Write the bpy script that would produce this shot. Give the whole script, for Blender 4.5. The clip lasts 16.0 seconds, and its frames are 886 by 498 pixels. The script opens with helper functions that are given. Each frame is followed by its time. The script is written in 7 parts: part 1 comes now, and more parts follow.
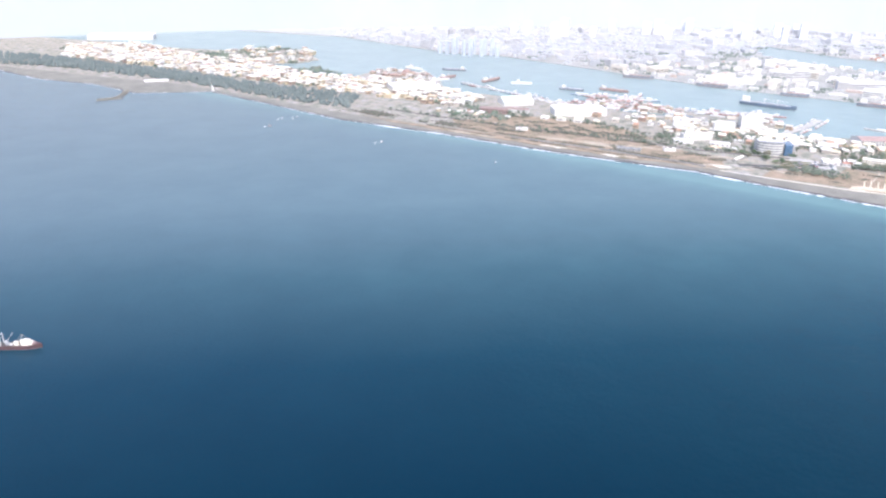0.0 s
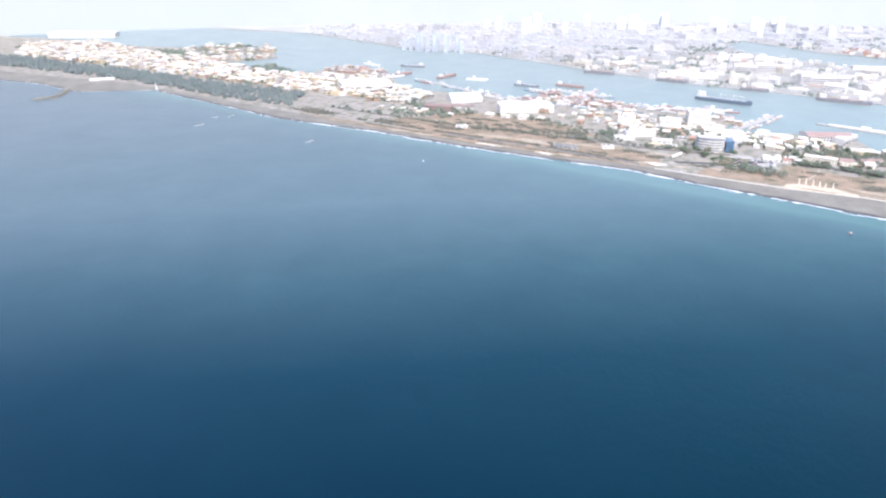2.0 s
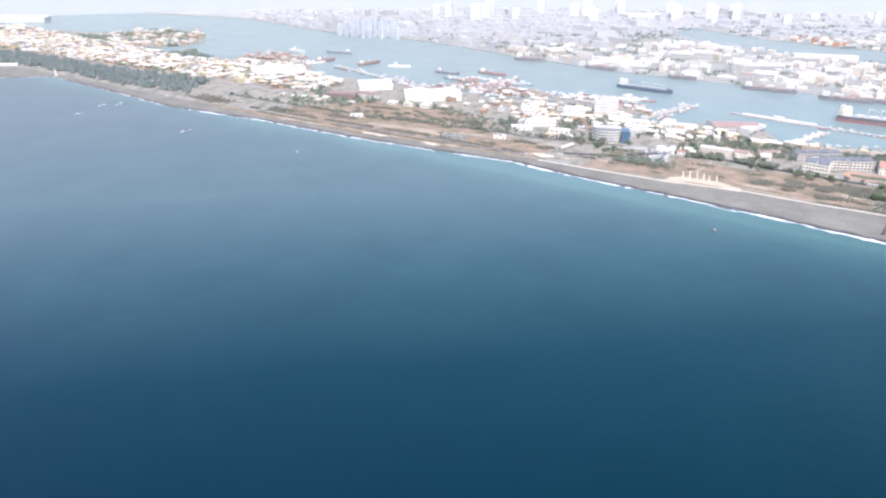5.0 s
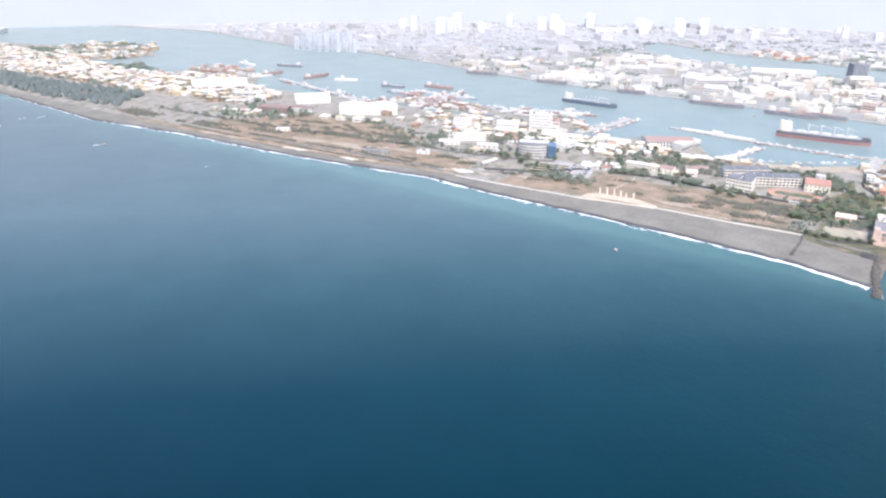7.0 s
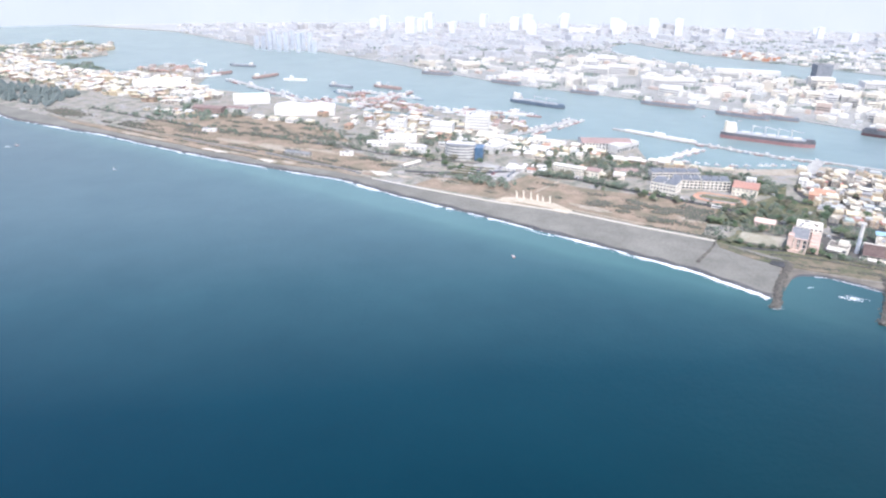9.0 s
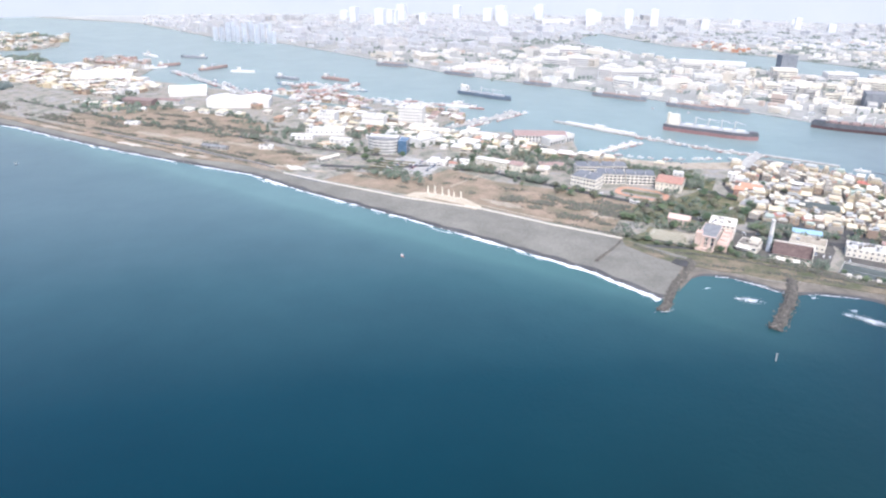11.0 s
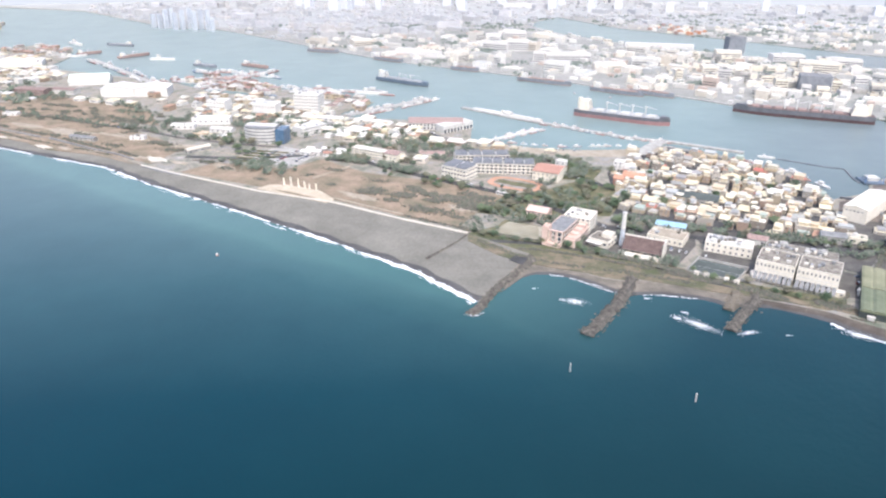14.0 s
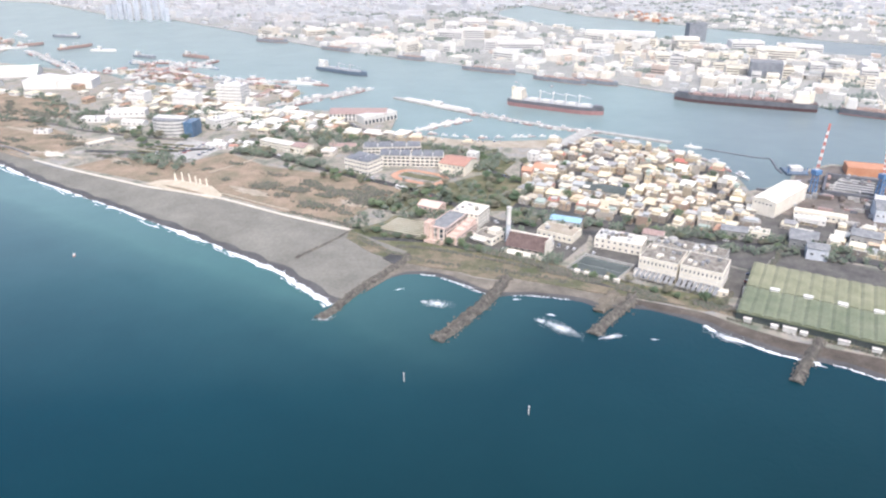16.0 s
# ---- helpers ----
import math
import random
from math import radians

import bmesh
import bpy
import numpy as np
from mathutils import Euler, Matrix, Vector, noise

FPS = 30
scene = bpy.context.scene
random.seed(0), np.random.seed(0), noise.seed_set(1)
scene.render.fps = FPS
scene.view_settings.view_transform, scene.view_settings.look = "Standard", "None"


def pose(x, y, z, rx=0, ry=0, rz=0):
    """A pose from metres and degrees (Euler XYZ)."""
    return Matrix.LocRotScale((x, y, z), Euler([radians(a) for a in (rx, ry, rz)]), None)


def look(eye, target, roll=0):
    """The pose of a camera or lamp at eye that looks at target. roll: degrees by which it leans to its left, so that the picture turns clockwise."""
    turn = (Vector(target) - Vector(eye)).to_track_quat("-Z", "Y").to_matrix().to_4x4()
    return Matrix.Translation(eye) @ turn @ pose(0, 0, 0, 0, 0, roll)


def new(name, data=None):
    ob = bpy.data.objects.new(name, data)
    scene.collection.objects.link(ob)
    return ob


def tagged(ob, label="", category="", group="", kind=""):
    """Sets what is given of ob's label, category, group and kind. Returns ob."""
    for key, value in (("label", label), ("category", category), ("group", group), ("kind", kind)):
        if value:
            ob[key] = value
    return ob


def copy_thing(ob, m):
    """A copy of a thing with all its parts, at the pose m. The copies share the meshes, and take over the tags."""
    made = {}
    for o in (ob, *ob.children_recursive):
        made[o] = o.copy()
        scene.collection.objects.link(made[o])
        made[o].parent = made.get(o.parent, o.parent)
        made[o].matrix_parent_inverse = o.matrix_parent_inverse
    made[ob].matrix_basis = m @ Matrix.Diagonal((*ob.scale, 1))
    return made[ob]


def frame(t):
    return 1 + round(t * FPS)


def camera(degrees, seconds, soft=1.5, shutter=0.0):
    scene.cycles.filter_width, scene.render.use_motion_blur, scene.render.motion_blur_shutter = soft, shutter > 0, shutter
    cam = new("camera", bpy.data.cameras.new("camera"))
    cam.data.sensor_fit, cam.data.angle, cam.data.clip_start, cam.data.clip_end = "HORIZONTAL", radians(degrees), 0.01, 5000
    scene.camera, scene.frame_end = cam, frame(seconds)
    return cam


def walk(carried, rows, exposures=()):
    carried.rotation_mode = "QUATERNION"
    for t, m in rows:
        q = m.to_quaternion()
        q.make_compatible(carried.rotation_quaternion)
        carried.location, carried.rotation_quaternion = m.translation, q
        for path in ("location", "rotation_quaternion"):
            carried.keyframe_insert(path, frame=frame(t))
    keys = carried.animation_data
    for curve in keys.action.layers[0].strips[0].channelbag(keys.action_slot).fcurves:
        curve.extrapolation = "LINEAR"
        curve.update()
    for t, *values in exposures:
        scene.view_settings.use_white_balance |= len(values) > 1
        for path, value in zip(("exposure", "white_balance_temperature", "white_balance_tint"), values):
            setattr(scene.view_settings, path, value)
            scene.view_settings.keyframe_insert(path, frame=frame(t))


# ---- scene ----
from mathutils.geometry import tessellate_polygon

cam = camera(63.38, 16.0, soft=2.3)
# seconds, eye x, y, z, yaw, pitch, roll of the descending aircraft
ROUTE = [
    (0.0, -304.00, -0.00, 200.17, -17.559, -22.497, 1.324),
    (0.5, -284.44, 0.12, 199.39, -17.546, -22.403, 1.176),
    (1.0, -264.91, 0.24, 198.59, -17.481, -22.376, 1.017),
    (1.5, -245.42, 0.35, 197.78, -17.457, -22.470, 0.945),
    (2.0, -225.97, 0.45, 196.94, -17.496, -22.721, 0.945),
    (2.5, -206.55, 0.54, 196.08, -17.528, -23.004, 0.882),
    (3.0, -187.17, 0.62, 195.21, -17.645, -23.297, 0.971),
    (3.5, -167.83, 0.70, 194.31, -17.845, -23.571, 1.058),
    (4.0, -148.52, 0.77, 193.40, -18.021, -23.737, 1.128),
    (6.5, -52.52, 0.99, 188.52, -18.588, -22.937, 1.381),
    (7.0, -33.43, 1.01, 187.48, -18.708, -22.513, 1.439),
    (7.5, -14.38, 1.02, 186.43, -18.718, -22.075, 1.481),
    (8.0, 4.64, 1.02, 185.35, -18.732, -21.946, 1.449),
    (8.5, 23.62, 1.02, 184.26, -18.773, -22.088, 1.444),
    (9.0, 42.57, 1.01, 183.14, -18.807, -22.386, 1.503),
    (11.5, 136.75, 0.83, 177.27, -18.798, -23.040, 1.350),
    (12.0, 155.48, 0.77, 176.04, -18.741, -23.242, 1.276),
    (12.5, 174.17, 0.70, 174.78, -18.600, -23.369, 1.115),
    (13.0, 192.83, 0.62, 173.51, -18.516, -23.408, 0.994),
    (13.5, 211.45, 0.54, 172.21, -18.528, -23.564, 0.886),
    (14.0, 230.03, 0.45, 170.90, -18.533, -23.793, 0.803),
    (14.5, 248.58, 0.35, 169.57, -18.544, -24.048, 0.689),
    (15.0, 267.09, 0.24, 168.21, -18.557, -24.227, 0.598),
    (15.5, 285.56, 0.12, 166.84, -18.610, -24.402, 0.479),
    (16.0, 304.00, -0.00, 165.45, -18.489, -24.483, 0.368),
]


def aim(x, y, z, yaw, pitch, roll):
    a, b = radians(yaw), radians(pitch)
    eye = Vector((x, y, z))
    return look(eye, eye + 100 * Vector((-math.sin(a) * math.cos(b), math.cos(a) * math.cos(b), math.sin(b))), roll)


walk(cam, [(r[0], aim(*r[1:])) for r in ROUTE], [(0.0, 1.13, 5720.0, 15.0), (4.0, 0.99, 5740.0, 15.0), (6.5, 0.97, 5800.0, 15.0), (7.5, 0.96, 5790.0, 14.0), (8.3, 0.96, 5640.0, 13.0), (9.5, 0.94, 5640.0, 13.0), (12.0, 0.9, 5790.0, 13.0), (16.0, 0.88, 5960.0, 13.0)])

# ---- light: hazy sunshine from the south-south-west ----
SUN_EL, SUN_AZ = radians(57), radians(188)
world = bpy.data.worlds.new("sky")
scene.world = world
world.use_nodes = True
wn = world.node_tree.nodes
sky = wn.new("ShaderNodeTexSky")
sky.sky_type, sky.sun_disc = "NISHITA", False
sky.sun_elevation, sky.sun_rotation = SUN_EL, SUN_AZ
sky.dust_density, sky.air_density, sky.ozone_density = 5.0, 1.2, 1.5
wn["Background"].inputs["Strength"].default_value = 0.15
world.node_tree.links.new(sky.outputs[0], wn["Background"].inputs["Color"])
sun = new("sun", bpy.data.lights.new("sun", "SUN"))
sun.data.energy, sun.data.angle, sun.data.color = 1.42, radians(3.0), (1.0, 0.9, 0.73)
sun.matrix_world = look((math.sin(SUN_AZ) * 900, math.cos(SUN_AZ) * 900, 900 * math.tan(SUN_EL)), (0, 0, 0))


# ---- materials ----
def node_mat(name):
    m = bpy.data.materials.new(name)
    m.use_nodes = True
    nt = m.node_tree
    return m, nt, nt.nodes, nt.links, nt.nodes["Principled BSDF"]


def noise_node(nt, scale, detail=4.0, rough=0.6, position=True):
    n = nt.nodes.new("ShaderNodeTexNoise")
    n.inputs["Scale"].default_value, n.inputs["Detail"].default_value, n.inputs["Roughness"].default_value = scale, detail, rough
    if position:
        g = nt.nodes.new("ShaderNodeNewGeometry")
        nt.links.new(g.outputs["Position"], n.inputs["Vector"])
    return n


def ramp_node(nt, stops, mode="LINEAR"):
    r = nt.nodes.new("ShaderNodeValToRGB")
    r.color_ramp.interpolation = mode
    e = r.color_ramp.elements
    while len(e) < len(stops):
        e.new(0.5)
    for k, (p, c) in enumerate(stops):
        e[k].position, e[k].color = p, (*c, 1)
    return r


def mix_node(nt, a, b, fac, mode="MIX"):
    m = nt.nodes.new("ShaderNodeMix")
    m.data_type, m.blend_type = "RGBA", mode
    for sock, v in ((m.inputs[6], a), (m.inputs[7], b)):
        if isinstance(v, tuple):
            sock.default_value = (*v, 1)
        else:
            nt.links.new(v, sock)
    if isinstance(fac, float):
        m.inputs[0].default_value = fac
    else:
        nt.links.new(fac, m.inputs[0])
    return m.outputs[2]


def surface(name, stops, scale, rough=0.85, fine=None, bump=0.0, palette=None, spread=0.25, metal=0.0, spec=0.3, island=False):
    """Broad blotches from stops, fine grain over them; palette: one colour for each object, by its random number."""
    m, nt, nodes, links, p = node_mat(name)
    broad = noise_node(nt, scale, 5.0, 0.62)
    ramp = ramp_node(nt, stops)
    links.new(broad.outputs[0], ramp.inputs[0])
    col = ramp.outputs[0]
    if palette:
        info = nodes.new("ShaderNodeNewGeometry" if island else "ShaderNodeObjectInfo")
        pal = ramp_node(nt, [(k / len(palette), c) for k, c in enumerate(palette)], "CONSTANT")
        links.new(info.outputs["Random Per Island" if island else "Random"], pal.inputs[0])
        col = mix_node(nt, pal.outputs[0], col, spread, "MULTIPLY")
    grain = noise_node(nt, fine or scale * 9, 3.0, 0.7)
    gr = ramp_node(nt, [(0.3, (0.72, 0.72, 0.72)), (0.7, (1.12, 1.12, 1.12))])
    links.new(grain.outputs[0], gr.inputs[0])
    col = mix_node(nt, col, gr.outputs[0], 0.7, "MULTIPLY")
    links.new(col, p.inputs["Base Color"])
    p.inputs["Roughness"].default_value, p.inputs["Metallic"].default_value = rough, metal
    p.inputs["Specular IOR Level"].default_value = spec
    if bump:
        b = nodes.new("ShaderNodeBump")
        b.inputs["Strength"].default_value, b.inputs["Distance"].default_value = bump, 0.4
        links.new(grain.outputs[0], b.inputs["Height"])
        links.new(b.outputs[0], p.inputs["Normal"])
    return m


def two(a, b):
    return [(0.35, a), (0.65, b)]


ONE = [(0.3, (0.8, 0.8, 0.8)), (0.6, (1.0, 1.0, 1.0))]
# walls kept darker than roofs, shaded house sides put into their colour
WALLS = [(0.336, 0.308, 0.257), (0.405, 0.346, 0.257), (0.277, 0.243, 0.205), (0.485, 0.420, 0.317), (0.227, 0.205, 0.180), (0.504, 0.457, 0.394), (0.375, 0.289, 0.215), (0.385, 0.354, 0.309), (0.533, 0.447, 0.309), (0.336, 0.252, 0.197)]
ROOFS = [(0.72, 0.66, 0.48), (0.58, 0.54, 0.44), (0.74, 0.71, 0.6), (0.68, 0.6, 0.42), (0.42, 0.42, 0.39), (0.74, 0.7, 0.57), (0.56, 0.49, 0.36), (0.3, 0.3, 0.28), (0.76, 0.73, 0.62), (0.44, 0.28, 0.2), (0.7, 0.63, 0.46), (0.6, 0.48, 0.36), (0.62, 0.6, 0.54), (0.48, 0.19, 0.15), (0.74, 0.68, 0.5), (0.52, 0.46, 0.36), (0.36, 0.35, 0.32), (0.76, 0.74, 0.66), (0.66, 0.64, 0.57)]
M_wall = surface("painted_render", ONE, 0.25, 0.8, palette=WALLS, spread=0.8)
M_roof = surface("flat_roof", ONE, 0.35, 0.9, palette=ROOFS, spread=0.8)
# far house palettes whitened, the washed-out glare of distance put into colour
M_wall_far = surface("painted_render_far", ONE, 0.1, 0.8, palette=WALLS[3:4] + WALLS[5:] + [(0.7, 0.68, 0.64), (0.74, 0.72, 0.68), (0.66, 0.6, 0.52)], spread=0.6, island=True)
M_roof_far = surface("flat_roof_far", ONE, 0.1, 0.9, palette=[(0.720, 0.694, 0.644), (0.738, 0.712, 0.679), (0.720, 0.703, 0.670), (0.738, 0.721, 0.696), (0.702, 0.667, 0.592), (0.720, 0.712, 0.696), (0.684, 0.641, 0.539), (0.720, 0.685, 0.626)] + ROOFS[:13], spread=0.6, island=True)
M_roof_dock = surface("dock_roofing", ONE, 0.1, 0.9, palette=[(0.42, 0.27, 0.23), (0.5, 0.47, 0.43), (0.36, 0.22, 0.19), (0.7, 0.67, 0.62), (0.3, 0.3, 0.3), (0.48, 0.34, 0.29), (0.58, 0.55, 0.5), (0.34, 0.26, 0.24)], spread=0.6, island=True)
M_shed = surface("sheet_metal_shed", ONE, 0.4, 0.55, palette=[(0.68, 0.64, 0.54), (0.6, 0.55, 0.44), (0.46, 0.47, 0.46), (0.72, 0.65, 0.5), (0.7, 0.62, 0.46), (0.5, 0.48, 0.44), (0.74, 0.69, 0.58), (0.4, 0.46, 0.4), (0.34, 0.33, 0.32), (0.6, 0.5, 0.36)], spread=0.8)
M_white = surface("white_paint", two((0.652, 0.636, 0.596), (0.696, 0.679, 0.647)), 0.2, 0.7)
M_pale = surface("pale_concrete", two((0.5, 0.49, 0.46), (0.66, 0.65, 0.62)), 0.15, 0.85)
# mainland palette kept pale, softening contrast in colour as haze would
FARS = [(0.74, 0.69, 0.6), (0.62, 0.57, 0.49), (0.74, 0.72, 0.68), (0.5, 0.5, 0.48), (0.7, 0.66, 0.59), (0.46, 0.47, 0.46), (0.62, 0.6, 0.55), (0.55, 0.54, 0.51), (0.75, 0.74, 0.7), (0.6, 0.59, 0.57), (0.7, 0.67, 0.61), (0.52, 0.43, 0.37)]
# paler copies of the city concrete, distance haze put into the colour
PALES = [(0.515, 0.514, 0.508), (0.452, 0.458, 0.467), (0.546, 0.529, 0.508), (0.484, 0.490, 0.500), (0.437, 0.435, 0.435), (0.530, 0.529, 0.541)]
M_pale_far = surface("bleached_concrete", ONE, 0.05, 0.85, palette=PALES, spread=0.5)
M_pale_small = surface("haze_paled_concrete_small", ONE, 0.05, 0.85, palette=PALES, spread=0.5, island=True)
M_far = surface("sunlit_concrete", ONE, 0.1, 0.85, palette=FARS, spread=0.6)
# far white dulled in colour to imitate haze
M_far_white = surface("haze_dulled_white_far", two((0.595, 0.580, 0.558), (0.670, 0.653, 0.630)), 0.05, 0.8)
M_far_small = surface("far_concrete_small", ONE, 0.1, 0.85, palette=FARS, spread=0.6, island=True)
M_concrete = surface("concrete", two((0.3, 0.29, 0.27), (0.45, 0.44, 0.41)), 0.2, 0.9)
M_grey_roof = surface("grey_roofing", two((0.17, 0.18, 0.19), (0.28, 0.28, 0.28)), 0.3, 0.7)
M_stain_roof = surface("stained_roof", two((0.14, 0.125, 0.105), (0.33, 0.305, 0.265)), 0.35, 0.9)
# panel base lightened, the reflected sky painted in
M_solar = surface("solar_panel", two((0.15, 0.155, 0.165), (0.22, 0.225, 0.235)), 0.3, 0.45, spec=0.5)
M_glass = surface("window_glass", two((0.03, 0.04, 0.06), (0.06, 0.08, 0.1)), 0.6, 0.15, spec=0.7)
M_blue_glass = surface("blue_curtain_glass", two((0.07, 0.13, 0.21), (0.11, 0.18, 0.28)), 0.3, 0.15, spec=0.7)
M_pink = surface("pink_render", two((0.58, 0.43, 0.36), (0.66, 0.51, 0.44)), 0.2, 0.85)
M_cream = surface("cream_render", two((0.66, 0.61, 0.5), (0.78, 0.73, 0.62)), 0.2, 0.85)
M_brown_roof = surface("brown_tile_roof", two((0.1, 0.07, 0.066), (0.16, 0.115, 0.105)), 0.5, 0.75)
M_red_roof = surface("red_roof", two((0.36, 0.2, 0.16), (0.44, 0.26, 0.2)), 0.4, 0.75)
M_blue_roof = surface("blue_sheet_roof", two((0.28, 0.45, 0.58), (0.36, 0.53, 0.65)), 0.4, 0.5)
M_green_roof = surface("green_sheet_roof", two((0.142, 0.165, 0.103), (0.200, 0.216, 0.142)), 0.12, 0.6)
M_olive_roof = surface("olive_sheet_roof", two((0.2, 0.205, 0.125), (0.27, 0.27, 0.175)), 0.12, 0.6)
M_mint_roof = surface("pale_green_roof", two((0.6, 0.7, 0.58), (0.7, 0.78, 0.66)), 0.1, 0.6)
M_sand = surface("grey_sand", two((0.166, 0.160, 0.138), (0.233, 0.224, 0.193)), 0.035, 0.95, fine=0.6)
M_wet = surface("wet_dark_sand", two((0.068, 0.065, 0.063), (0.112, 0.107, 0.104)), 0.08, 0.6, fine=0.9)
M_dry = surface("dry_grass", [(0.3, (0.153, 0.146, 0.100)), (0.45, (0.229, 0.188, 0.135)), (0.58, (0.294, 0.228, 0.166)), (0.68, (0.328, 0.255, 0.193)), (0.78, (0.405, 0.322, 0.256))], 0.06, 0.95, fine=0.7, bump=0.3)
M_scrub = surface("green_scrub", [(0.34, (0.070, 0.084, 0.046)), (0.46, (0.116, 0.121, 0.067)), (0.58, (0.163, 0.151, 0.093)), (0.7, (0.233, 0.205, 0.137))], 0.09, 0.95, fine=0.8, bump=0.5)
M_land = surface("town_ground", [(0.32, (0.138, 0.157, 0.122)), (0.43, (0.213, 0.213, 0.174)), (0.52, (0.314, 0.282, 0.238)), (0.6, (0.251, 0.251, 0.238)), (0.68, (0.414, 0.376, 0.335)), (0.78, (0.526, 0.489, 0.451))], 0.07, 0.95, fine=0.5)
# far ground tones lifted to stand for haze, the outer plain most
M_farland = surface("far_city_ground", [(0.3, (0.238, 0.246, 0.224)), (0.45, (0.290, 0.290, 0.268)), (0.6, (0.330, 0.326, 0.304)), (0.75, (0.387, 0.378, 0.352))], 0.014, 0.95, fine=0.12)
M_plain = surface("haze_paled_plain", [(0.3, (0.328, 0.340, 0.340)), (0.5, (0.367, 0.375, 0.373)), (0.7, (0.413, 0.419, 0.417))], 0.01, 0.95, fine=0.1)
M_asphalt = surface("asphalt", two((0.05, 0.05, 0.052), (0.09, 0.09, 0.09)), 0.1, 0.9)
M_paving = surface("pale_paving", two((0.5, 0.46, 0.38), (0.62, 0.58, 0.5)), 0.15, 0.9)
M_sandy = surface("worn_sandy_ground", two((0.3, 0.26, 0.2), (0.42, 0.37, 0.3)), 0.12, 0.95)
M_court = surface("court_green", two((0.075, 0.09, 0.085), (0.11, 0.125, 0.12)), 0.1, 0.85)
M_clay = surface("orange_track", two((0.44, 0.24, 0.16), (0.52, 0.3, 0.21)), 0.1, 0.9)
M_rock = surface("groyne_rock", [(0.3, (0.068, 0.065, 0.062)), (0.55, (0.149, 0.139, 0.124)), (0.75, (0.270, 0.250, 0.216))], 0.5, 0.95, fine=3.0, bump=0.6)
M_foam = surface("foam", two((0.7, 0.74, 0.76), (0.85, 0.87, 0.88)), 0.4, 0.8)
# leaf and casuarina tones lifted towards grey, haze put into the colour
M_leaf = surface("leaves", ONE, 0.4, 0.8, palette=[(0.103, 0.150, 0.091), (0.146, 0.192, 0.112), (0.189, 0.200, 0.137), (0.113, 0.141, 0.101), (0.208, 0.200, 0.147)], spread=0.8)
M_pine = surface("casuarina_leaves", two((0.128, 0.158, 0.150), (0.178, 0.208, 0.200)), 0.05, 0.9, fine=0.5)
M_yard = surface("yard_ground", [(0.3, (0.1, 0.085, 0.078)), (0.5, (0.15, 0.13, 0.115)), (0.7, (0.22, 0.2, 0.18))], 0.06, 0.9, fine=0.7)
M_shingle = surface("dark_shingle", [(0.3, (0.106, 0.095, 0.079)), (0.5, (0.175, 0.157, 0.130)), (0.7, (0.274, 0.241, 0.197))], 0.08, 0.95, fine=0.9, bump=0.3)
M_brown_shingle = surface("brown_shingle", [(0.3, (0.062, 0.052, 0.044)), (0.5, (0.1, 0.085, 0.071)), (0.7, (0.15, 0.128, 0.108))], 0.08, 0.95, fine=0.9, bump=0.3)
M_heath = surface("brown_heath", [(0.34, (0.085, 0.1, 0.052)), (0.46, (0.12, 0.12, 0.075)), (0.54, (0.19, 0.16, 0.112)), (0.68, (0.25, 0.205, 0.15))], 0.05, 0.95, fine=0.8, bump=0.5)
M_hull_brown = surface("rusty_brown_hull", two((0.085, 0.05, 0.055), (0.14, 0.085, 0.085)), 0.4, 0.75)
M_lane = surface("dusty_asphalt", two((0.080, 0.077, 0.074), (0.141, 0.134, 0.122)), 0.12, 0.9, fine=0.9)
# copse and thicket palettes lightened and greyed to stand for haze
M_copse = surface("tree_leaves", ONE, 0.3, 0.85, palette=[(0.107, 0.147, 0.108), (0.150, 0.194, 0.140), (0.182, 0.211, 0.166), (0.142, 0.171, 0.140), (0.199, 0.211, 0.166), (0.150, 0.161, 0.140)], spread=0.8, island=True)
M_thicket = surface("dry_thicket", ONE, 0.3, 0.9, palette=[(0.107, 0.124, 0.093), (0.142, 0.143, 0.114), (0.178, 0.161, 0.133), (0.119, 0.124, 0.106), (0.154, 0.143, 0.127)], spread=0.8, island=True)
M_brick = surface("red_brown_sheeting", two((0.22, 0.16, 0.145), (0.3, 0.225, 0.205)), 0.3, 0.8)
# mainland leaf colour lightened for the haze in front of it
M_far_leaf = surface("haze_paled_far_leaves", two((0.142, 0.173, 0.152), (0.182, 0.211, 0.188)), 0.05, 0.9)
M_plaza = surface("cream_paving", two((0.44, 0.38, 0.29), (0.54, 0.47, 0.37)), 0.15, 0.9)
M_warm = surface("warm_white_render", two((0.7, 0.65, 0.55), (0.78, 0.73, 0.64)), 0.2, 0.8)
M_bark = surface("bark", two((0.1, 0.08, 0.06), (0.18, 0.14, 0.1)), 1.0, 0.95)
# hull paints paled and greyed to stand for haze, the grey one most
M_hull_dark = surface("dark_hull_paint", two((0.11, 0.115, 0.13), (0.16, 0.165, 0.18)), 0.15, 0.6)
M_hull_grey = surface("haze_paled_grey_paint", two((0.19, 0.205, 0.23), (0.26, 0.275, 0.3)), 0.2, 0.6)
M_hull_red = surface("red_antifouling", two((0.312, 0.181, 0.176), (0.390, 0.225, 0.221)), 0.2, 0.7)
M_hull_navy = surface("navy_hull_paint", two((0.1, 0.135, 0.18), (0.14, 0.18, 0.23)), 0.2, 0.5)
M_deck = surface("oxide_deck", two((0.28, 0.2, 0.17), (0.36, 0.27, 0.23)), 0.3, 0.8)
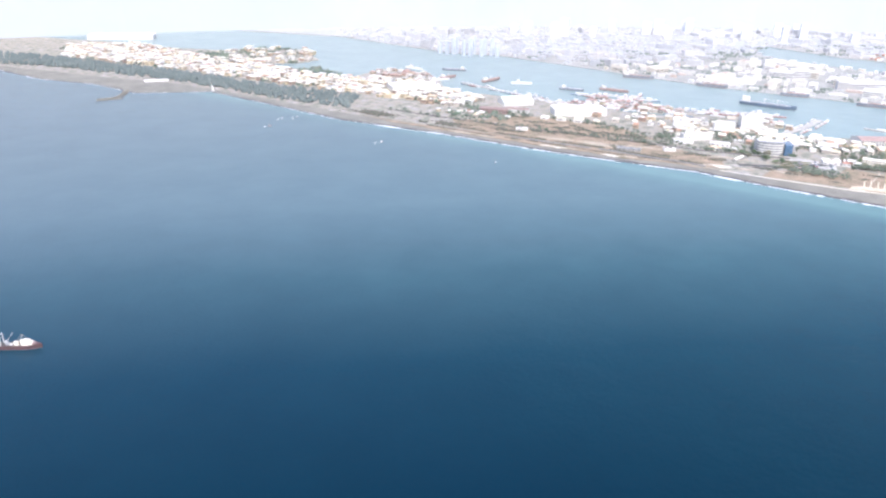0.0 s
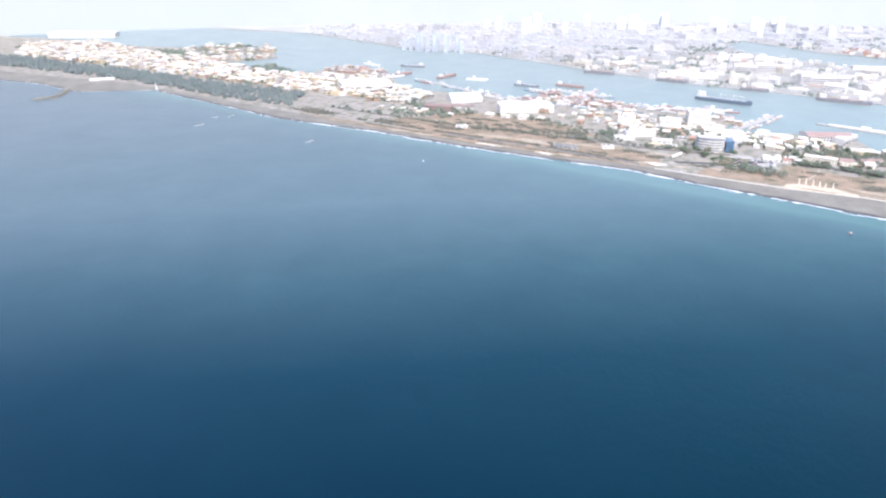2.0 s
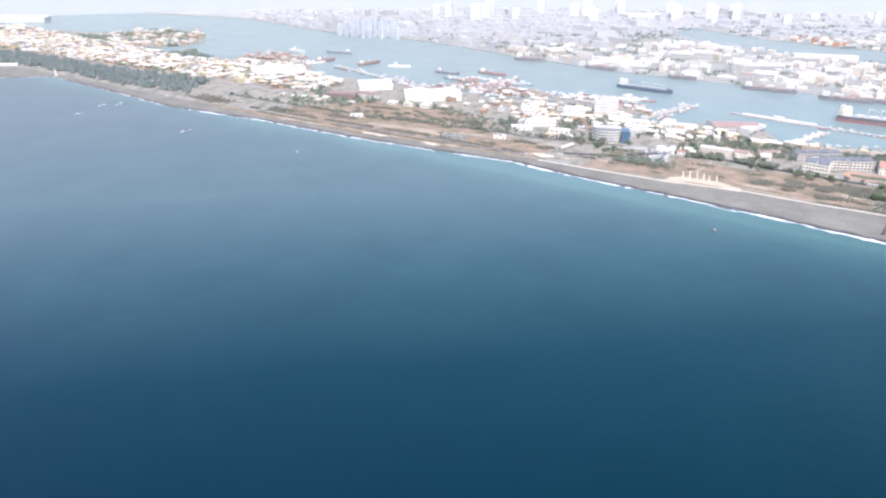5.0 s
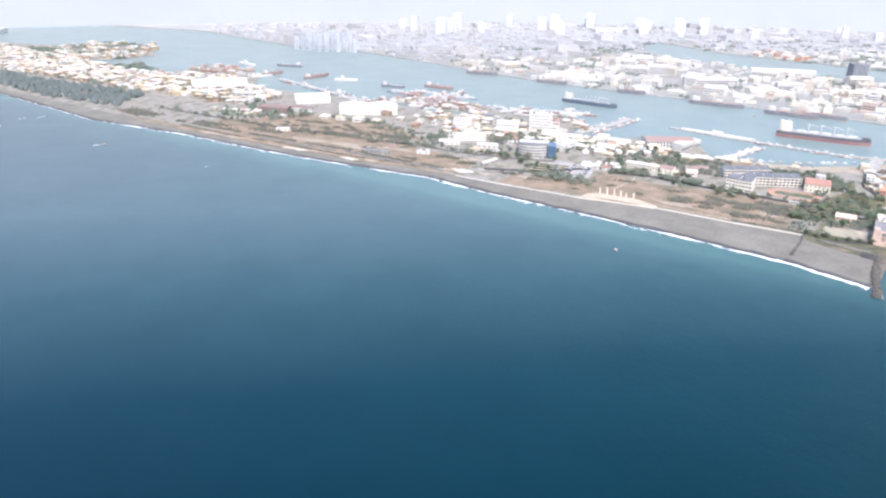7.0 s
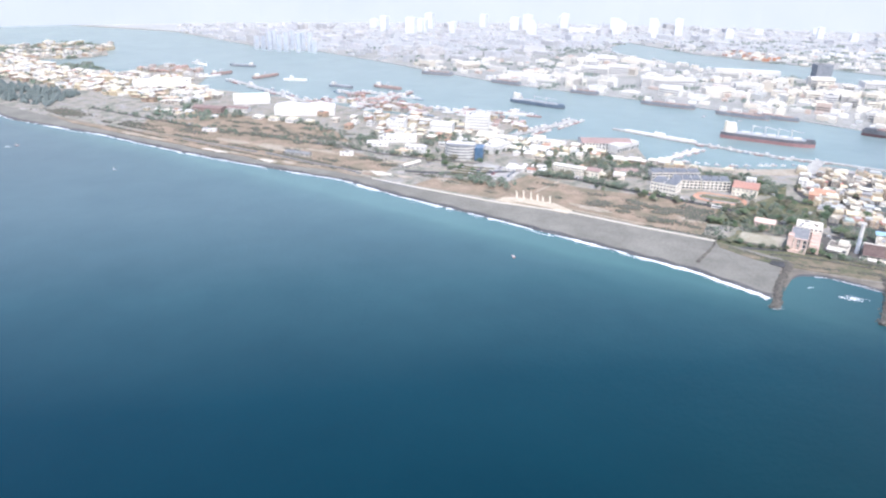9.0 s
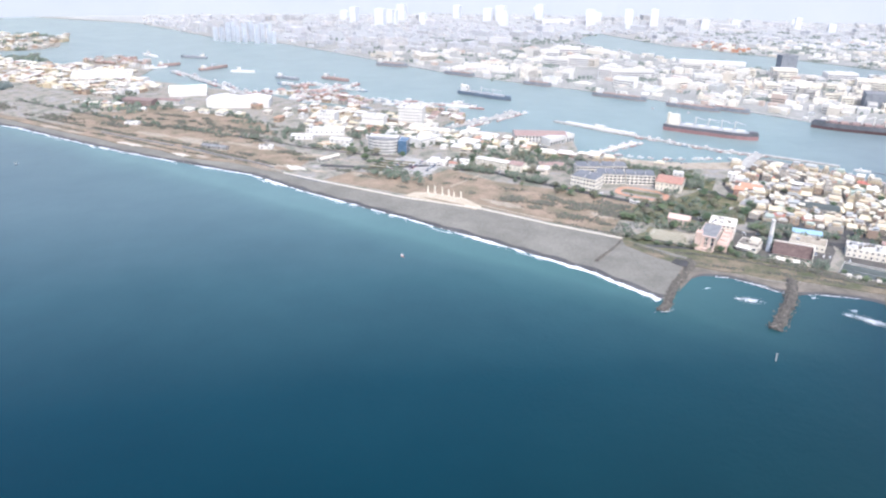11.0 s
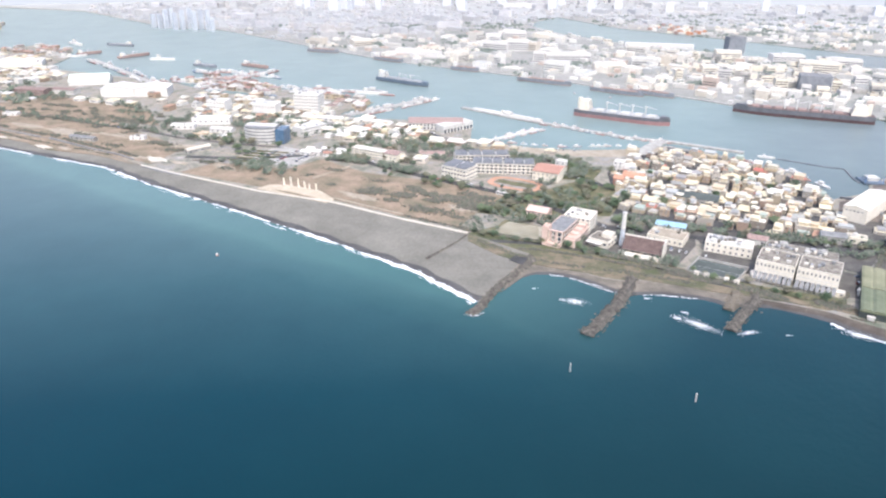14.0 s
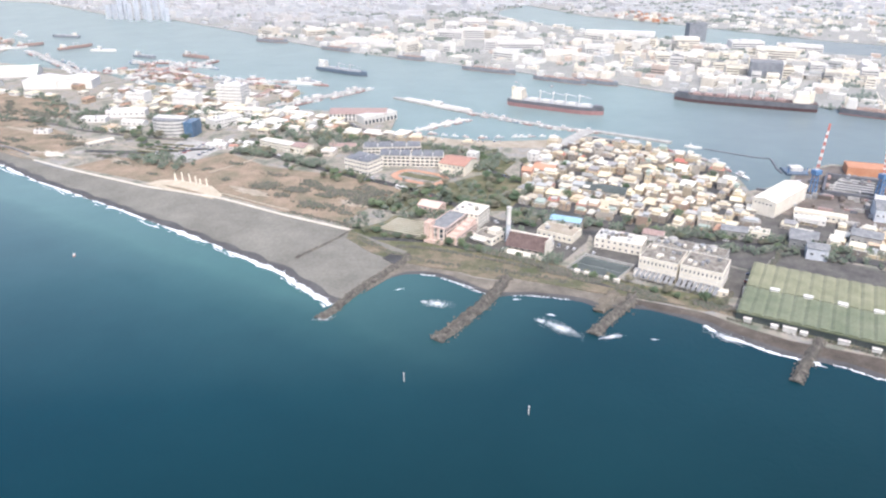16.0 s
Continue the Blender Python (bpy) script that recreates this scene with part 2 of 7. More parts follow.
M_boat = surface("boat_hull", ONE, 0.8, 0.5, palette=[(0.66, 0.65, 0.63), (0.42, 0.27, 0.24), (0.4, 0.4, 0.4), (0.24, 0.29, 0.35), (0.5, 0.42, 0.39), (0.34, 0.18, 0.16), (0.7, 0.69, 0.68), (0.38, 0.22, 0.19)], spread=0.5)
M_orange = surface("orange_paint", two((0.46, 0.22, 0.13), (0.54, 0.29, 0.18)), 0.15, 0.6)
# crane paints paled, haze mixed into the colour
M_steel_blue = surface("blue_crane_paint", two((0.090, 0.180, 0.345), (0.144, 0.270, 0.460)), 0.3, 0.5)
M_crane_red = surface("red_crane_paint", two((0.425, 0.112, 0.090), (0.510, 0.192, 0.144)), 0.3, 0.5)
M_steel = surface("galvanised_steel", two((0.35, 0.36, 0.37), (0.5, 0.5, 0.5)), 0.5, 0.5, metal=0.4)
M_rust = surface("rusty_paint", two((0.28, 0.2, 0.18), (0.38, 0.28, 0.255)), 0.6, 0.8)
# tower tones carry the distance haze in their base colour
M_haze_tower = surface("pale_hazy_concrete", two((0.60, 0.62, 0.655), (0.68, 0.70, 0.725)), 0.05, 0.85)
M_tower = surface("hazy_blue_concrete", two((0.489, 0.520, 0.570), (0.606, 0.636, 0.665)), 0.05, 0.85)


def water():
    """Sea: deep blue offshore, turbid teal towards the beach, small wind waves."""
    m, nt, nodes, links, p = node_mat("sea_water")
    geo = nodes.new("ShaderNodeNewGeometry")
    dot = nodes.new("ShaderNodeVectorMath")
    dot.operation = "DOT_PRODUCT"
    links.new(geo.outputs["Position"], dot.inputs[0])
    dot.inputs[1].default_value = (0.778, 0.629, 0)
    big = noise_node(nt, 0.006, 4.0, 0.55)
    wob = nodes.new("ShaderNodeMath")
    wob.operation = "MULTIPLY_ADD"
    links.new(big.outputs[0], wob.inputs[0])
    wob.inputs[1].default_value = 40.0
    links.new(dot.outputs["Value"], wob.inputs[2])
    span = nodes.new("ShaderNodeMapRange")
    links.new(wob.outputs[0], span.inputs[0])
    span.inputs[1].default_value, span.inputs[2].default_value = -15.0, 477.0
    ramp = ramp_node(nt, [(0.0, (0.001, 0.0155, 0.0305)), (0.5, (0.001, 0.0205, 0.0325)), (0.86, (0.003, 0.027, 0.0365)), (0.94, (0.008, 0.038, 0.045)), (0.98, (0.02, 0.06, 0.061)), (1.0, (0.034, 0.084, 0.08))])
    links.new(span.outputs[0], ramp.inputs[0])
    # deeper, darker water off the groynes
    along = nodes.new("ShaderNodeVectorMath")
    along.operation = "DOT_PRODUCT"
    links.new(geo.outputs["Position"], along.inputs[0])
    along.inputs[1].default_value = (0.63, -0.778, 0)
    deep = nodes.new("ShaderNodeMapRange")
    links.new(along.outputs["Value"], deep.inputs[0])
    deep.inputs[1].default_value, deep.inputs[2].default_value = -40.0, 90.0
    base = mix_node(nt, ramp.outputs[0], (0.005, 0.0265, 0.0335), deep.outputs[0])
    # northern water lightened in its colour to stand for distance haze
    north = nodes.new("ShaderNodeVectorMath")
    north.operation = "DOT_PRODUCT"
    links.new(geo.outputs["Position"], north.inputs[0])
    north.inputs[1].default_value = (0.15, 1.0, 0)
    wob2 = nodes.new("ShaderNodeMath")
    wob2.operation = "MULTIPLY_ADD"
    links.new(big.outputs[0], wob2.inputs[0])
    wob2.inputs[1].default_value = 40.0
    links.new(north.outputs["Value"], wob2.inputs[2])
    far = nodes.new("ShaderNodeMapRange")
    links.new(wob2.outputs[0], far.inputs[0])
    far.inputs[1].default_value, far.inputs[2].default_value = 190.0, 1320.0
    painted_haze = ramp_node(nt, [(0.0, (0, 0, 0)), (0.1, (0.004, 0.011, 0.016)), (0.2, (0.028, 0.05, 0.056)), (0.33, (0.074, 0.1, 0.108)), (0.6, (0.085, 0.105, 0.114)), (1.0, (0.095, 0.108, 0.114))])
    links.new(far.outputs[0], painted_haze.inputs[0])
    sea = mix_node(nt, base, painted_haze.outputs[0], 1.0, "ADD")
    # the harbour behind the island is turbid and grey, haze mixed into its colour
    murk_haze = nodes.new("ShaderNodeMapRange")
    links.new(dot.outputs["Value"], murk_haze.inputs[0])
    murk_haze.inputs[1].default_value, murk_haze.inputs[2].default_value = 560.0, 760.0
    murk_haze_ramp = ramp_node(nt, [(0.0, (0, 0, 0)), (0.5, (0.036, 0.034, 0.031)), (1.0, (0.078, 0.072, 0.064))])
    links.new(murk_haze.outputs[0], murk_haze_ramp.inputs[0])
    sea = mix_node(nt, sea, murk_haze_ramp.outputs[0], 1.0, "ADD")
    patch = noise_node(nt, 0.02, 5.0, 0.6)
    pr = ramp_node(nt, [(0.3, (0.92, 0.93, 0.94)), (0.7, (1.06, 1.05, 1.04))])
    links.new(patch.outputs[0], pr.inputs[0])
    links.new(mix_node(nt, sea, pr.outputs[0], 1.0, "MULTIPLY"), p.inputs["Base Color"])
    p.inputs["Roughness"].default_value, p.inputs["IOR"].default_value, p.inputs["Specular IOR Level"].default_value = 0.25, 1.33, 0.28
    w1, w2 = noise_node(nt, 0.35, 4.0, 0.65), noise_node(nt, 0.06, 3.0, 0.5)
    add = nodes.new("ShaderNodeMath")
    add.operation = "MULTIPLY_ADD"
    links.new(w2.outputs[0], add.inputs[0])
    add.inputs[1].default_value = 2.0
    links.new(w1.outputs[0], add.inputs[2])
    b = nodes.new("ShaderNodeBump")
    b.inputs["Strength"].default_value, b.inputs["Distance"].default_value = 0.35, 0.5
    links.new(add.outputs[0], b.inputs["Height"])
    links.new(b.outputs[0], p.inputs["Normal"])
    return m


M_water = water()
# glowing curtain added beyond the city to stand for haze
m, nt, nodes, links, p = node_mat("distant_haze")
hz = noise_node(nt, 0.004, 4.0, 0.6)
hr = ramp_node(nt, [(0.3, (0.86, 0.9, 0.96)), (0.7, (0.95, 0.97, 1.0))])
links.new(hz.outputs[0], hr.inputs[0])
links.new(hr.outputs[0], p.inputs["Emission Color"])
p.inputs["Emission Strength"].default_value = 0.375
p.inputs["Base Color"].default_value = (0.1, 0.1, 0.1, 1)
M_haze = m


# ---- mesh tools ----
def box(bm, x0, y0, z0, x1, y1, z1, mat=0):
    vs = [bm.verts.new(c) for c in ((x0, y0, z0), (x1, y0, z0), (x1, y1, z0), (x0, y1, z0), (x0, y0, z1), (x1, y0, z1), (x1, y1, z1), (x0, y1, z1))]
    for f in ((3, 2, 1, 0), (4, 5, 6, 7), (0, 1, 5, 4), (1, 2, 6, 5), (2, 3, 7, 6), (3, 0, 4, 7)):
        bm.faces.new([vs[i] for i in f]).material_index = mat
    return vs


def prism(bm, ring, z0, z1, ring2=None, mat=0):
    """A closed solid between a ring at z0 and one (the same, or ring2) at z1; rings run anticlockwise."""
    a = [bm.verts.new((x, y, z0)) for x, y in ring]
    b = [bm.verts.new((x, y, z1)) for x, y in (ring2 or ring)]
    n = len(a)
    for i in range(n):
        bm.faces.new((a[i], a[(i + 1) % n], b[(i + 1) % n], b[i])).material_index = mat
    bm.faces.new(b).material_index = mat
    bm.faces.new(a[::-1]).material_index = mat


def tube(bm, p, q, r0, r1=None, n=8, mat=0):
    """A tapered round bar from p to q."""
    p, q = Vector(p), Vector(q)
    r1 = r0 if r1 is None else r1
    d = (q - p).normalized()
    s = d.orthogonal().normalized()
    t = d.cross(s)
    ring = [[bm.verts.new(c + r * (math.cos(k * math.tau / n) * s + math.sin(k * math.tau / n) * t)) for k in range(n)] for c, r in ((p, r0), (q, r1))]
    for k in range(n):
        bm.faces.new((ring[0][k], ring[0][(k + 1) % n], ring[1][(k + 1) % n], ring[1][k])).material_index = mat
    bm.faces.new(ring[0][::-1]).material_index = mat
    bm.faces.new(ring[1]).material_index = mat


def clump(bm, c, r, mat=0):
    """A small irregular eight-faced tuft."""
    c = Vector(c)
    v = [bm.verts.new(c + Vector(d) * r * random.uniform(0.65, 1.25)) for d in ((1, 0, 0.2), (0, 1, -0.1), (-1, 0, 0.1), (0, -1, -0.2), (0.2, 0, 1), (0, 0.2, -0.8))]
    for i in range(4):
        bm.faces.new((v[i], v[(i + 1) % 4], v[4])).material_index = mat
        bm.faces.new((v[(i + 1) % 4], v[i], v[5])).material_index = mat


def mesh_of(name, bm, *mats):
    me = bpy.data.meshes.new(name)
    bm.to_mesh(me)
    bm.free()
    for mm in mats:
        me.materials.append(mm)
    return me


def part(name, bm, material, parent, label=""):
    """One mesh object under a thing or a part."""
    me = bm if isinstance(bm, bpy.types.Mesh) else mesh_of(name, bm, *(material if isinstance(material, tuple) else (material,)))
    ob = new(name, me)
    ob.parent = parent
    return tagged(ob, label)


def thing(name, m, label, category, group="", kind=""):
    ob = new(name)
    ob.matrix_world = m
    ob.empty_display_size = 0.5
    return tagged(ob, label, category, group, kind)


def solo(name, bm, material, label, category, kind="", group="", m=None):
    ob = new(name, mesh_of(name, bm, *(material if isinstance(material, tuple) else (material,))))
    if m:
        ob.matrix_world = m
    return tagged(ob, label, category, group, kind)


def resample(line, n):
    pts = [Vector(p) for p in line]
    cum = [0.0]
    for a, b in zip(pts, pts[1:]):
        cum.append(cum[-1] + (b - a).length)
    out, k = [], 0
    for i in range(n):
        d = cum[-1] * i / (n - 1)
        while k < len(pts) - 2 and cum[k + 1] < d:
            k += 1
        u = (d - cum[k]) / max(cum[k + 1] - cum[k], 1e-6)
        out.append(pts[k].lerp(pts[k + 1], u))
    return out


def length(line):
    return sum((Vector(b) - Vector(a)).length for a, b in zip(line, line[1:]))


def slab(name, ring, z0, z1, material, label, category, kind="structure"):
    """Flat ground with a real edge, its outline an anticlockwise or clockwise ring."""
    area = sum(a[0] * b[1] - b[0] * a[1] for a, b in zip(ring, ring[1:] + ring[:1]))
    ring = ring if area > 0 else ring[::-1]
    bm = bmesh.new()
    lo, hi = [bm.verts.new((x, y, z0)) for x, y in ring], [bm.verts.new((x, y, z1)) for x, y in ring]
    n = len(ring)
    for i in range(n):
        bm.faces.new((lo[i], lo[(i + 1) % n], hi[(i + 1) % n], hi[i]))
    for a, c, d in tessellate_polygon([[Vector((x, y, 0)) for x, y in ring]]):
        up = (ring[c][0] - ring[a][0]) * (ring[d][1] - ring[a][1]) - (ring[c][1] - ring[a][1]) * (ring[d][0] - ring[a][0]) > 0
        bm.faces.new([hi[k] for k in ((a, c, d) if up else (a, d, c))])
    return solo(name, bm, material, label, category, kind)


def loft(name, a, b, n, za, zb, material, label, category, rows=4, wobble=0.0, kind="structure"):
    """A sloping sheet between two lines."""
    bm = bmesh.new()
    A, B = resample(a, n), resample(b, n)
    grid = []
    for i in range(n):
        row = []
        for j in range(rows + 1):
            u = j / rows
            p = A[i].lerp(B[i], u)
            z = za + (zb - za) * u
            if 0 < j < rows:
                z += wobble * noise.noise((p.x * 0.06, p.y * 0.06, 3.0))
            row.append(bm.verts.new((p.x, p.y, z)))
        grid.append(row)
    for i in range(n - 1):
        for j in range(rows):
            bm.faces.new((grid[i][j], grid[i + 1][j], grid[i + 1][j + 1], grid[i][j + 1]))
    bmesh.ops.recalc_face_normals(bm, faces=bm.faces)
    for f in bm.faces:
        if f.normal.z < 0:
            f.normal_flip()
    return solo(name, bm, material, label, category, kind)


def ribbon(name, line, width, z, material, label, category, thick=0.08, kind="structure"):
    """A path, wall or road of even width along a line."""
    pts = [Vector(p) for p in line]
    left, right = [], []
    for i, p in enumerate(pts):
        d = (pts[min(i + 1, len(pts) - 1)] - pts[max(i - 1, 0)]).normalized()
        nrm = Vector((-d.y, d.x))
        left.append(p + nrm * width / 2)
        right.append(p - nrm * width / 2)
    bm = bmesh.new()
    top = [(bm.verts.new((l.x, l.y, z)), bm.verts.new((r.x, r.y, z))) for l, r in zip(left, right)]
    low = [(bm.verts.new((l.x, l.y, z - thick)), bm.verts.new((r.x, r.y, z - thick))) for l, r in zip(left, right)]
    for i in range(len(pts) - 1):
        bm.faces.new((top[i][0], top[i][1], top[i + 1][1], top[i + 1][0]))
        bm.faces.new((top[i][0], top[i + 1][0], low[i + 1][0], low[i][0]))
        bm.faces.new((top[i][1], low[i][1], low[i + 1][1], top[i + 1][1]))
    for e in (0, -1):
        bm.faces.new((top[e][0], low[e][0], low[e][1], top[e][1]))
    return solo(name, bm, material, label, category, kind)


# ---- plan: x to the east along the flight, y to the north ----
LAND = 0.6
COAST = [(-902.9, 1585.4), (-652.3, 1392.3), (-574.2, 1291.7), (-483.0, 1223.2), (-420.3, 1139.6), (-313.8, 1129.2), (-222.6, 996.9), (-160.2, 904.4), (-122.2, 868.2), (-58.9, 808.1), (18.6, 718.6), (83.1, 654.4), (126.0, 614.9), (151.2, 591.7), (184.5, 540.5), (214.7, 501.7), (247.8, 458.9), (274.8, 421.5), (299.9, 387.9), (331.3, 341.0), (349.5, 300.3)]
COVES = [(366, 307), (374, 313), (382.2, 319.1), (390.3, 321.3), (398.6, 318.6), (407.3, 312.4), (414.5, 302.2), (419.8, 292.2), (424, 287), (430.7, 283.7), (440.7, 281.2), (447.8, 277.1), (457.5, 272.1), (464.7, 265.7), (469, 258), (482.5, 254.2), (490.5, 249.9), (499.4, 240.3), (507, 229.8), (509.5, 221.6), (515.7, 210.4), (521.9, 200.4), (527, 194), (533, 190), (540.9, 183.1), (545.8, 175.1), (553, 164), (584, 120), (667, 25)]
HARBOUR = [(966.5, -18.5), (911.2, 216.7), (825.9, 355.8), (747.4, 401.9), (704.2, 394.1), (683.9, 374.8), (647.0, 370.8), (656.0, 390.2), (662.5, 429.6), (643.5, 482.6), (615.2, 524.8), (586.3, 523.4), (519.7, 535.0), (478.7, 560.4), (451.5, 588.1), (465.8, 623.9), (473.7, 655.1), (442.2, 666.7), (369.5, 701.4), (357.9, 720.5), (404.6, 766.2), (350.8, 812.7), (315.7, 853.0), (286.1, 832.3), (239.4, 862.2), (184.3, 954.4), (116.2, 1005.5), (34.5, 1079.9), (55.4, 1177.1), (40.2, 1236.9), (-12.7, 1307.7), (-87.4, 1224.5), (-157.7, 1285.0), (-177.1, 1332.4), (-236.2, 1394.6), (-327.7, 1523.7), (-161.9, 1541.4), (-394.3, 1664.8), (-455.5, 1741.4), (-778.3, 1954.8), (-1195.7, 2115.4), (-1201.3, 1683.7)]
SEAWALL = [(-907.8, 1607.6), (-652.3, 1430.7), (-472.4, 1285.5), (-366.8, 1208.7), (-244.8, 1064.2), (-132.8, 923.0), (-68.3, 857.7), (36.0, 765.1), (117.2, 668.8), (176.0, 589.2), (203.2, 558.3), (257.1, 502.4), (304.7, 463.5), (340.8, 420.8), (375.1, 385.0)]
BANK = [(375.1, 385.0), (391.8, 346.7), (397, 338), (400, 331.5), (413, 320), (423, 305), (432.6, 298), (443.4, 296.3), (455.7, 287.2), (472, 276.2), (482, 271), (488, 260.5), (500, 250.3), (512.8, 237.7), (521.7, 221.4), (532.3, 206.5), (546, 194.5), (560, 182), (621, 124), (706, 26)]
QUAY = [(-1200, 4200), (-884.1, 2441.0), (-4.9, 1840.8), (94.5, 1655.6), (180.2, 1496.8), (274.5, 1439.7), (350.8, 1301.2), (426.1, 1147.1), (490.2, 1028.7), (552.7, 951.7), (610.2, 886.5), (662.1, 822.0), (704.7, 754.3), (751.1, 706.7), (783.0, 648.0), (884.0, 558.0), (912.0, 530.0), (1030.0, 360.0), (1203.6, 141.4), (1432.9, -11.7)]
INLET_N = [(2151.7, -1.2), (1334.6, 634.9), (1200.9, 760.0), (1136.8, 813.6), (1016.1, 976.6), (922.9, 1117.2), (876.8, 1247.8), (871.4, 1400.7)]
INLET_F = [(1001.2, 1521.4), (1031.9, 1295.6), (1127.9, 1135.8), (1233.8, 913.8), (1320.4, 804.2), (1457.9, 671.1), (2167.3, 225.9)]

bm = bmesh.new()
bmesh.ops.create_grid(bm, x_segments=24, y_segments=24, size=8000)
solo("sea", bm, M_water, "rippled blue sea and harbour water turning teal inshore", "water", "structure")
slab("ground_island", [tuple(p) for p in SEAWALL] + BANK[1:] + HARBOUR, -2.0, LAND, M_land, "flat island ground of dust, asphalt and scrub between houses", "ground")
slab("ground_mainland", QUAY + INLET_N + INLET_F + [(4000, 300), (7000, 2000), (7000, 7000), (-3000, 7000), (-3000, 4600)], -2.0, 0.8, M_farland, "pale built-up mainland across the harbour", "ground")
slab("ground_plain", [(-4.9, 1860), (130, 1640), (215, 1512), (300, 1460), (420, 1440), (800, 1425), (1060, 1540), (1180, 1330), (1400, 1180), (1900, 900), (4000, 500), (6900, 2000), (6900, 6900), (-2900, 6900), (-2900, 4700), (-860, 2480)], 0.0, 0.95, M_plain, "outer city plain paled to stand for haze", "ground")
loft("beach", COAST, SEAWALL, 120, -0.02, 0.75, M_sand, "broad grey sand beach sloping to the surf", "beach", 6, 0.08)
wet_line = resample(COAST, 420)
wet_top = [(p.x + (0.78 * k), p.y + (0.63 * k)) for i, p in enumerate(wet_line) for k in (3.6 + 2.8 * abs(math.sin(i * 0.55 + 2.0 * noise.noise((i * 0.05, 0, 0)))) + 2.4 * noise.noise((i * 0.11, 4.0, 0)),)]
loft("beach_wet", [(p.x - 1.6, p.y - 1.3) for p in wet_line], wet_top, 420, -0.06, 0.3, M_wet, "dark wet sand in cusps along the waterline", "beach", 2)
loft("beach_skirt", [(x - 9.0, y - 7.0) for x, y in COAST], COAST, 120, -1.5, -0.02, M_wet, "sand falling away under the surf", "beach", 2)
bm = bmesh.new()
ea, eb = resample([(349.5, 300.3), (375.1, 385.0)], 12), resample([(351.5, 300.0), (378.0, 326.0), (399.0, 346.0)], 12)
cells = [[bm.verts.new((*ea[i].lerp(eb[i], j / 4), 0.05 + 0.7 * i / 11 + 0.12 * noise.noise((i * 0.8, j * 0.8, 2)))) for j in range(5)] for i in range(12)]
for i in range(11):
    for j in range(4):
        bm.faces.new((cells[i][j], cells[i][j + 1], cells[i + 1][j + 1], cells[i + 1][j]))
solo("beach_end", bm, M_sand, "grey sand filling the corner behind the groyne", "beach", "structure")
loft("shore", COVES[:16], BANK[1:12], 60, -0.02, 0.65, M_shingle, "grey sand and shingle shore of the coves", "shore", 4, 0.2)
loft("shore_east", COVES[15:], BANK[11:], 60, -0.02, 0.65, M_brown_shingle, "dark brown shingle shore below the long shed", "shore", 4, 0.2)
loft("shore_wet", [(x - 1.5, y - 1.2) for x, y in COVES], [(x + 2.6, y + 2.0) for x, y in COVES], 120, -0.08, 0.24, M_wet, "dark wet shingle at the edge of the coves", "shore", 2)
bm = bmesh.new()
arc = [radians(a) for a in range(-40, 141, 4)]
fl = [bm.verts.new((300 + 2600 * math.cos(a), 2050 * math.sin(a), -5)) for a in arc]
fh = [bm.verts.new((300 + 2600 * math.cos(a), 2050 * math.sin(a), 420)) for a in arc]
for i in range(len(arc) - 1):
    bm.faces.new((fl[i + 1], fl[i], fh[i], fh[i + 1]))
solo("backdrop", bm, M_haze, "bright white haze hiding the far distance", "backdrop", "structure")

# ---- buildings ----
def window_mesh(w, h):
    """A framed window standing a little proud of the wall, its glass set back in the frame."""
    bm = bmesh.new()
    for a in ((0, 0, w, 0.12), (0, h - 0.12, w, h), (0, 0.12, 0.12, h - 0.12), (w - 0.12, 0.12, w, h - 0.12)):
        box(bm, a[0], -0.1, a[1], a[2], 0.02, a[3], 0)
    box(bm, 0.12, -0.03, 0.12, w - 0.12, 0.02, h - 0.12, 1)
    return mesh_of("window", bm, M_pale, M_glass)


def shell(bm, L, D, h, rim=0.5, t=0.3):
    """A block with a parapet round a sunken flat top."""
    box(bm, 0, 0, -1.0, L, D, h - rim)
    for a in ((0, 0, L, t), (0, D - t, L, D), (0, t, t, D - t), (L - t, t, L, D - t)):
        box(bm, a[0], a[1], h - rim, a[2], a[3], h)


def gable(bm, L, D, h, rise, over=0.4, along=True):
    """A pitched roof with thickness, its ridge along x or along y."""
    t = 0.25
    if along:
        sec = [(-over, h - 0.1), (D / 2, h + rise), (D + over, h - 0.1), (D + over, h - 0.1 + t), (D / 2, h + rise + t), (-over, h - 0.1 + t)]
        ends = [[bm.verts.new((x, y, z)) for y, z in sec] for x in (-over, L + over)]
    else:
        sec = [(-over, h - 0.1), (L / 2, h + rise), (L + over, h - 0.1), (L + over, h - 0.1 + t), (L / 2, h + rise + t), (-over, h - 0.1 + t)]
        ends = [[bm.verts.new((x, y, z)) for x, z in sec] for y in (D + over, -over)]
    for i in range(6):
        bm.faces.new((ends[0][i], ends[1][i], ends[1][(i + 1) % 6], ends[0][(i + 1) % 6]))
    for e in ends:
        bm.faces.new((e[0], e[1], e[4], e[5]))
        bm.faces.new((e[1], e[2], e[3], e[4]))


def gable_ends(bm, L, D, h, rise, along=True):
    for k in (0, 1):
        if along:
            x = 0.0 if k == 0 else L
            pts = [(x, 0, h), (x, D, h), (x, D / 2, h + rise)]
        else:
            y = 0.0 if k == 0 else D
            pts = [(0, y, h), (L, y, h), (L / 2, y, h + rise)]
        bm.faces.new([bm.verts.new(p) for p in pts])


WIN = {}


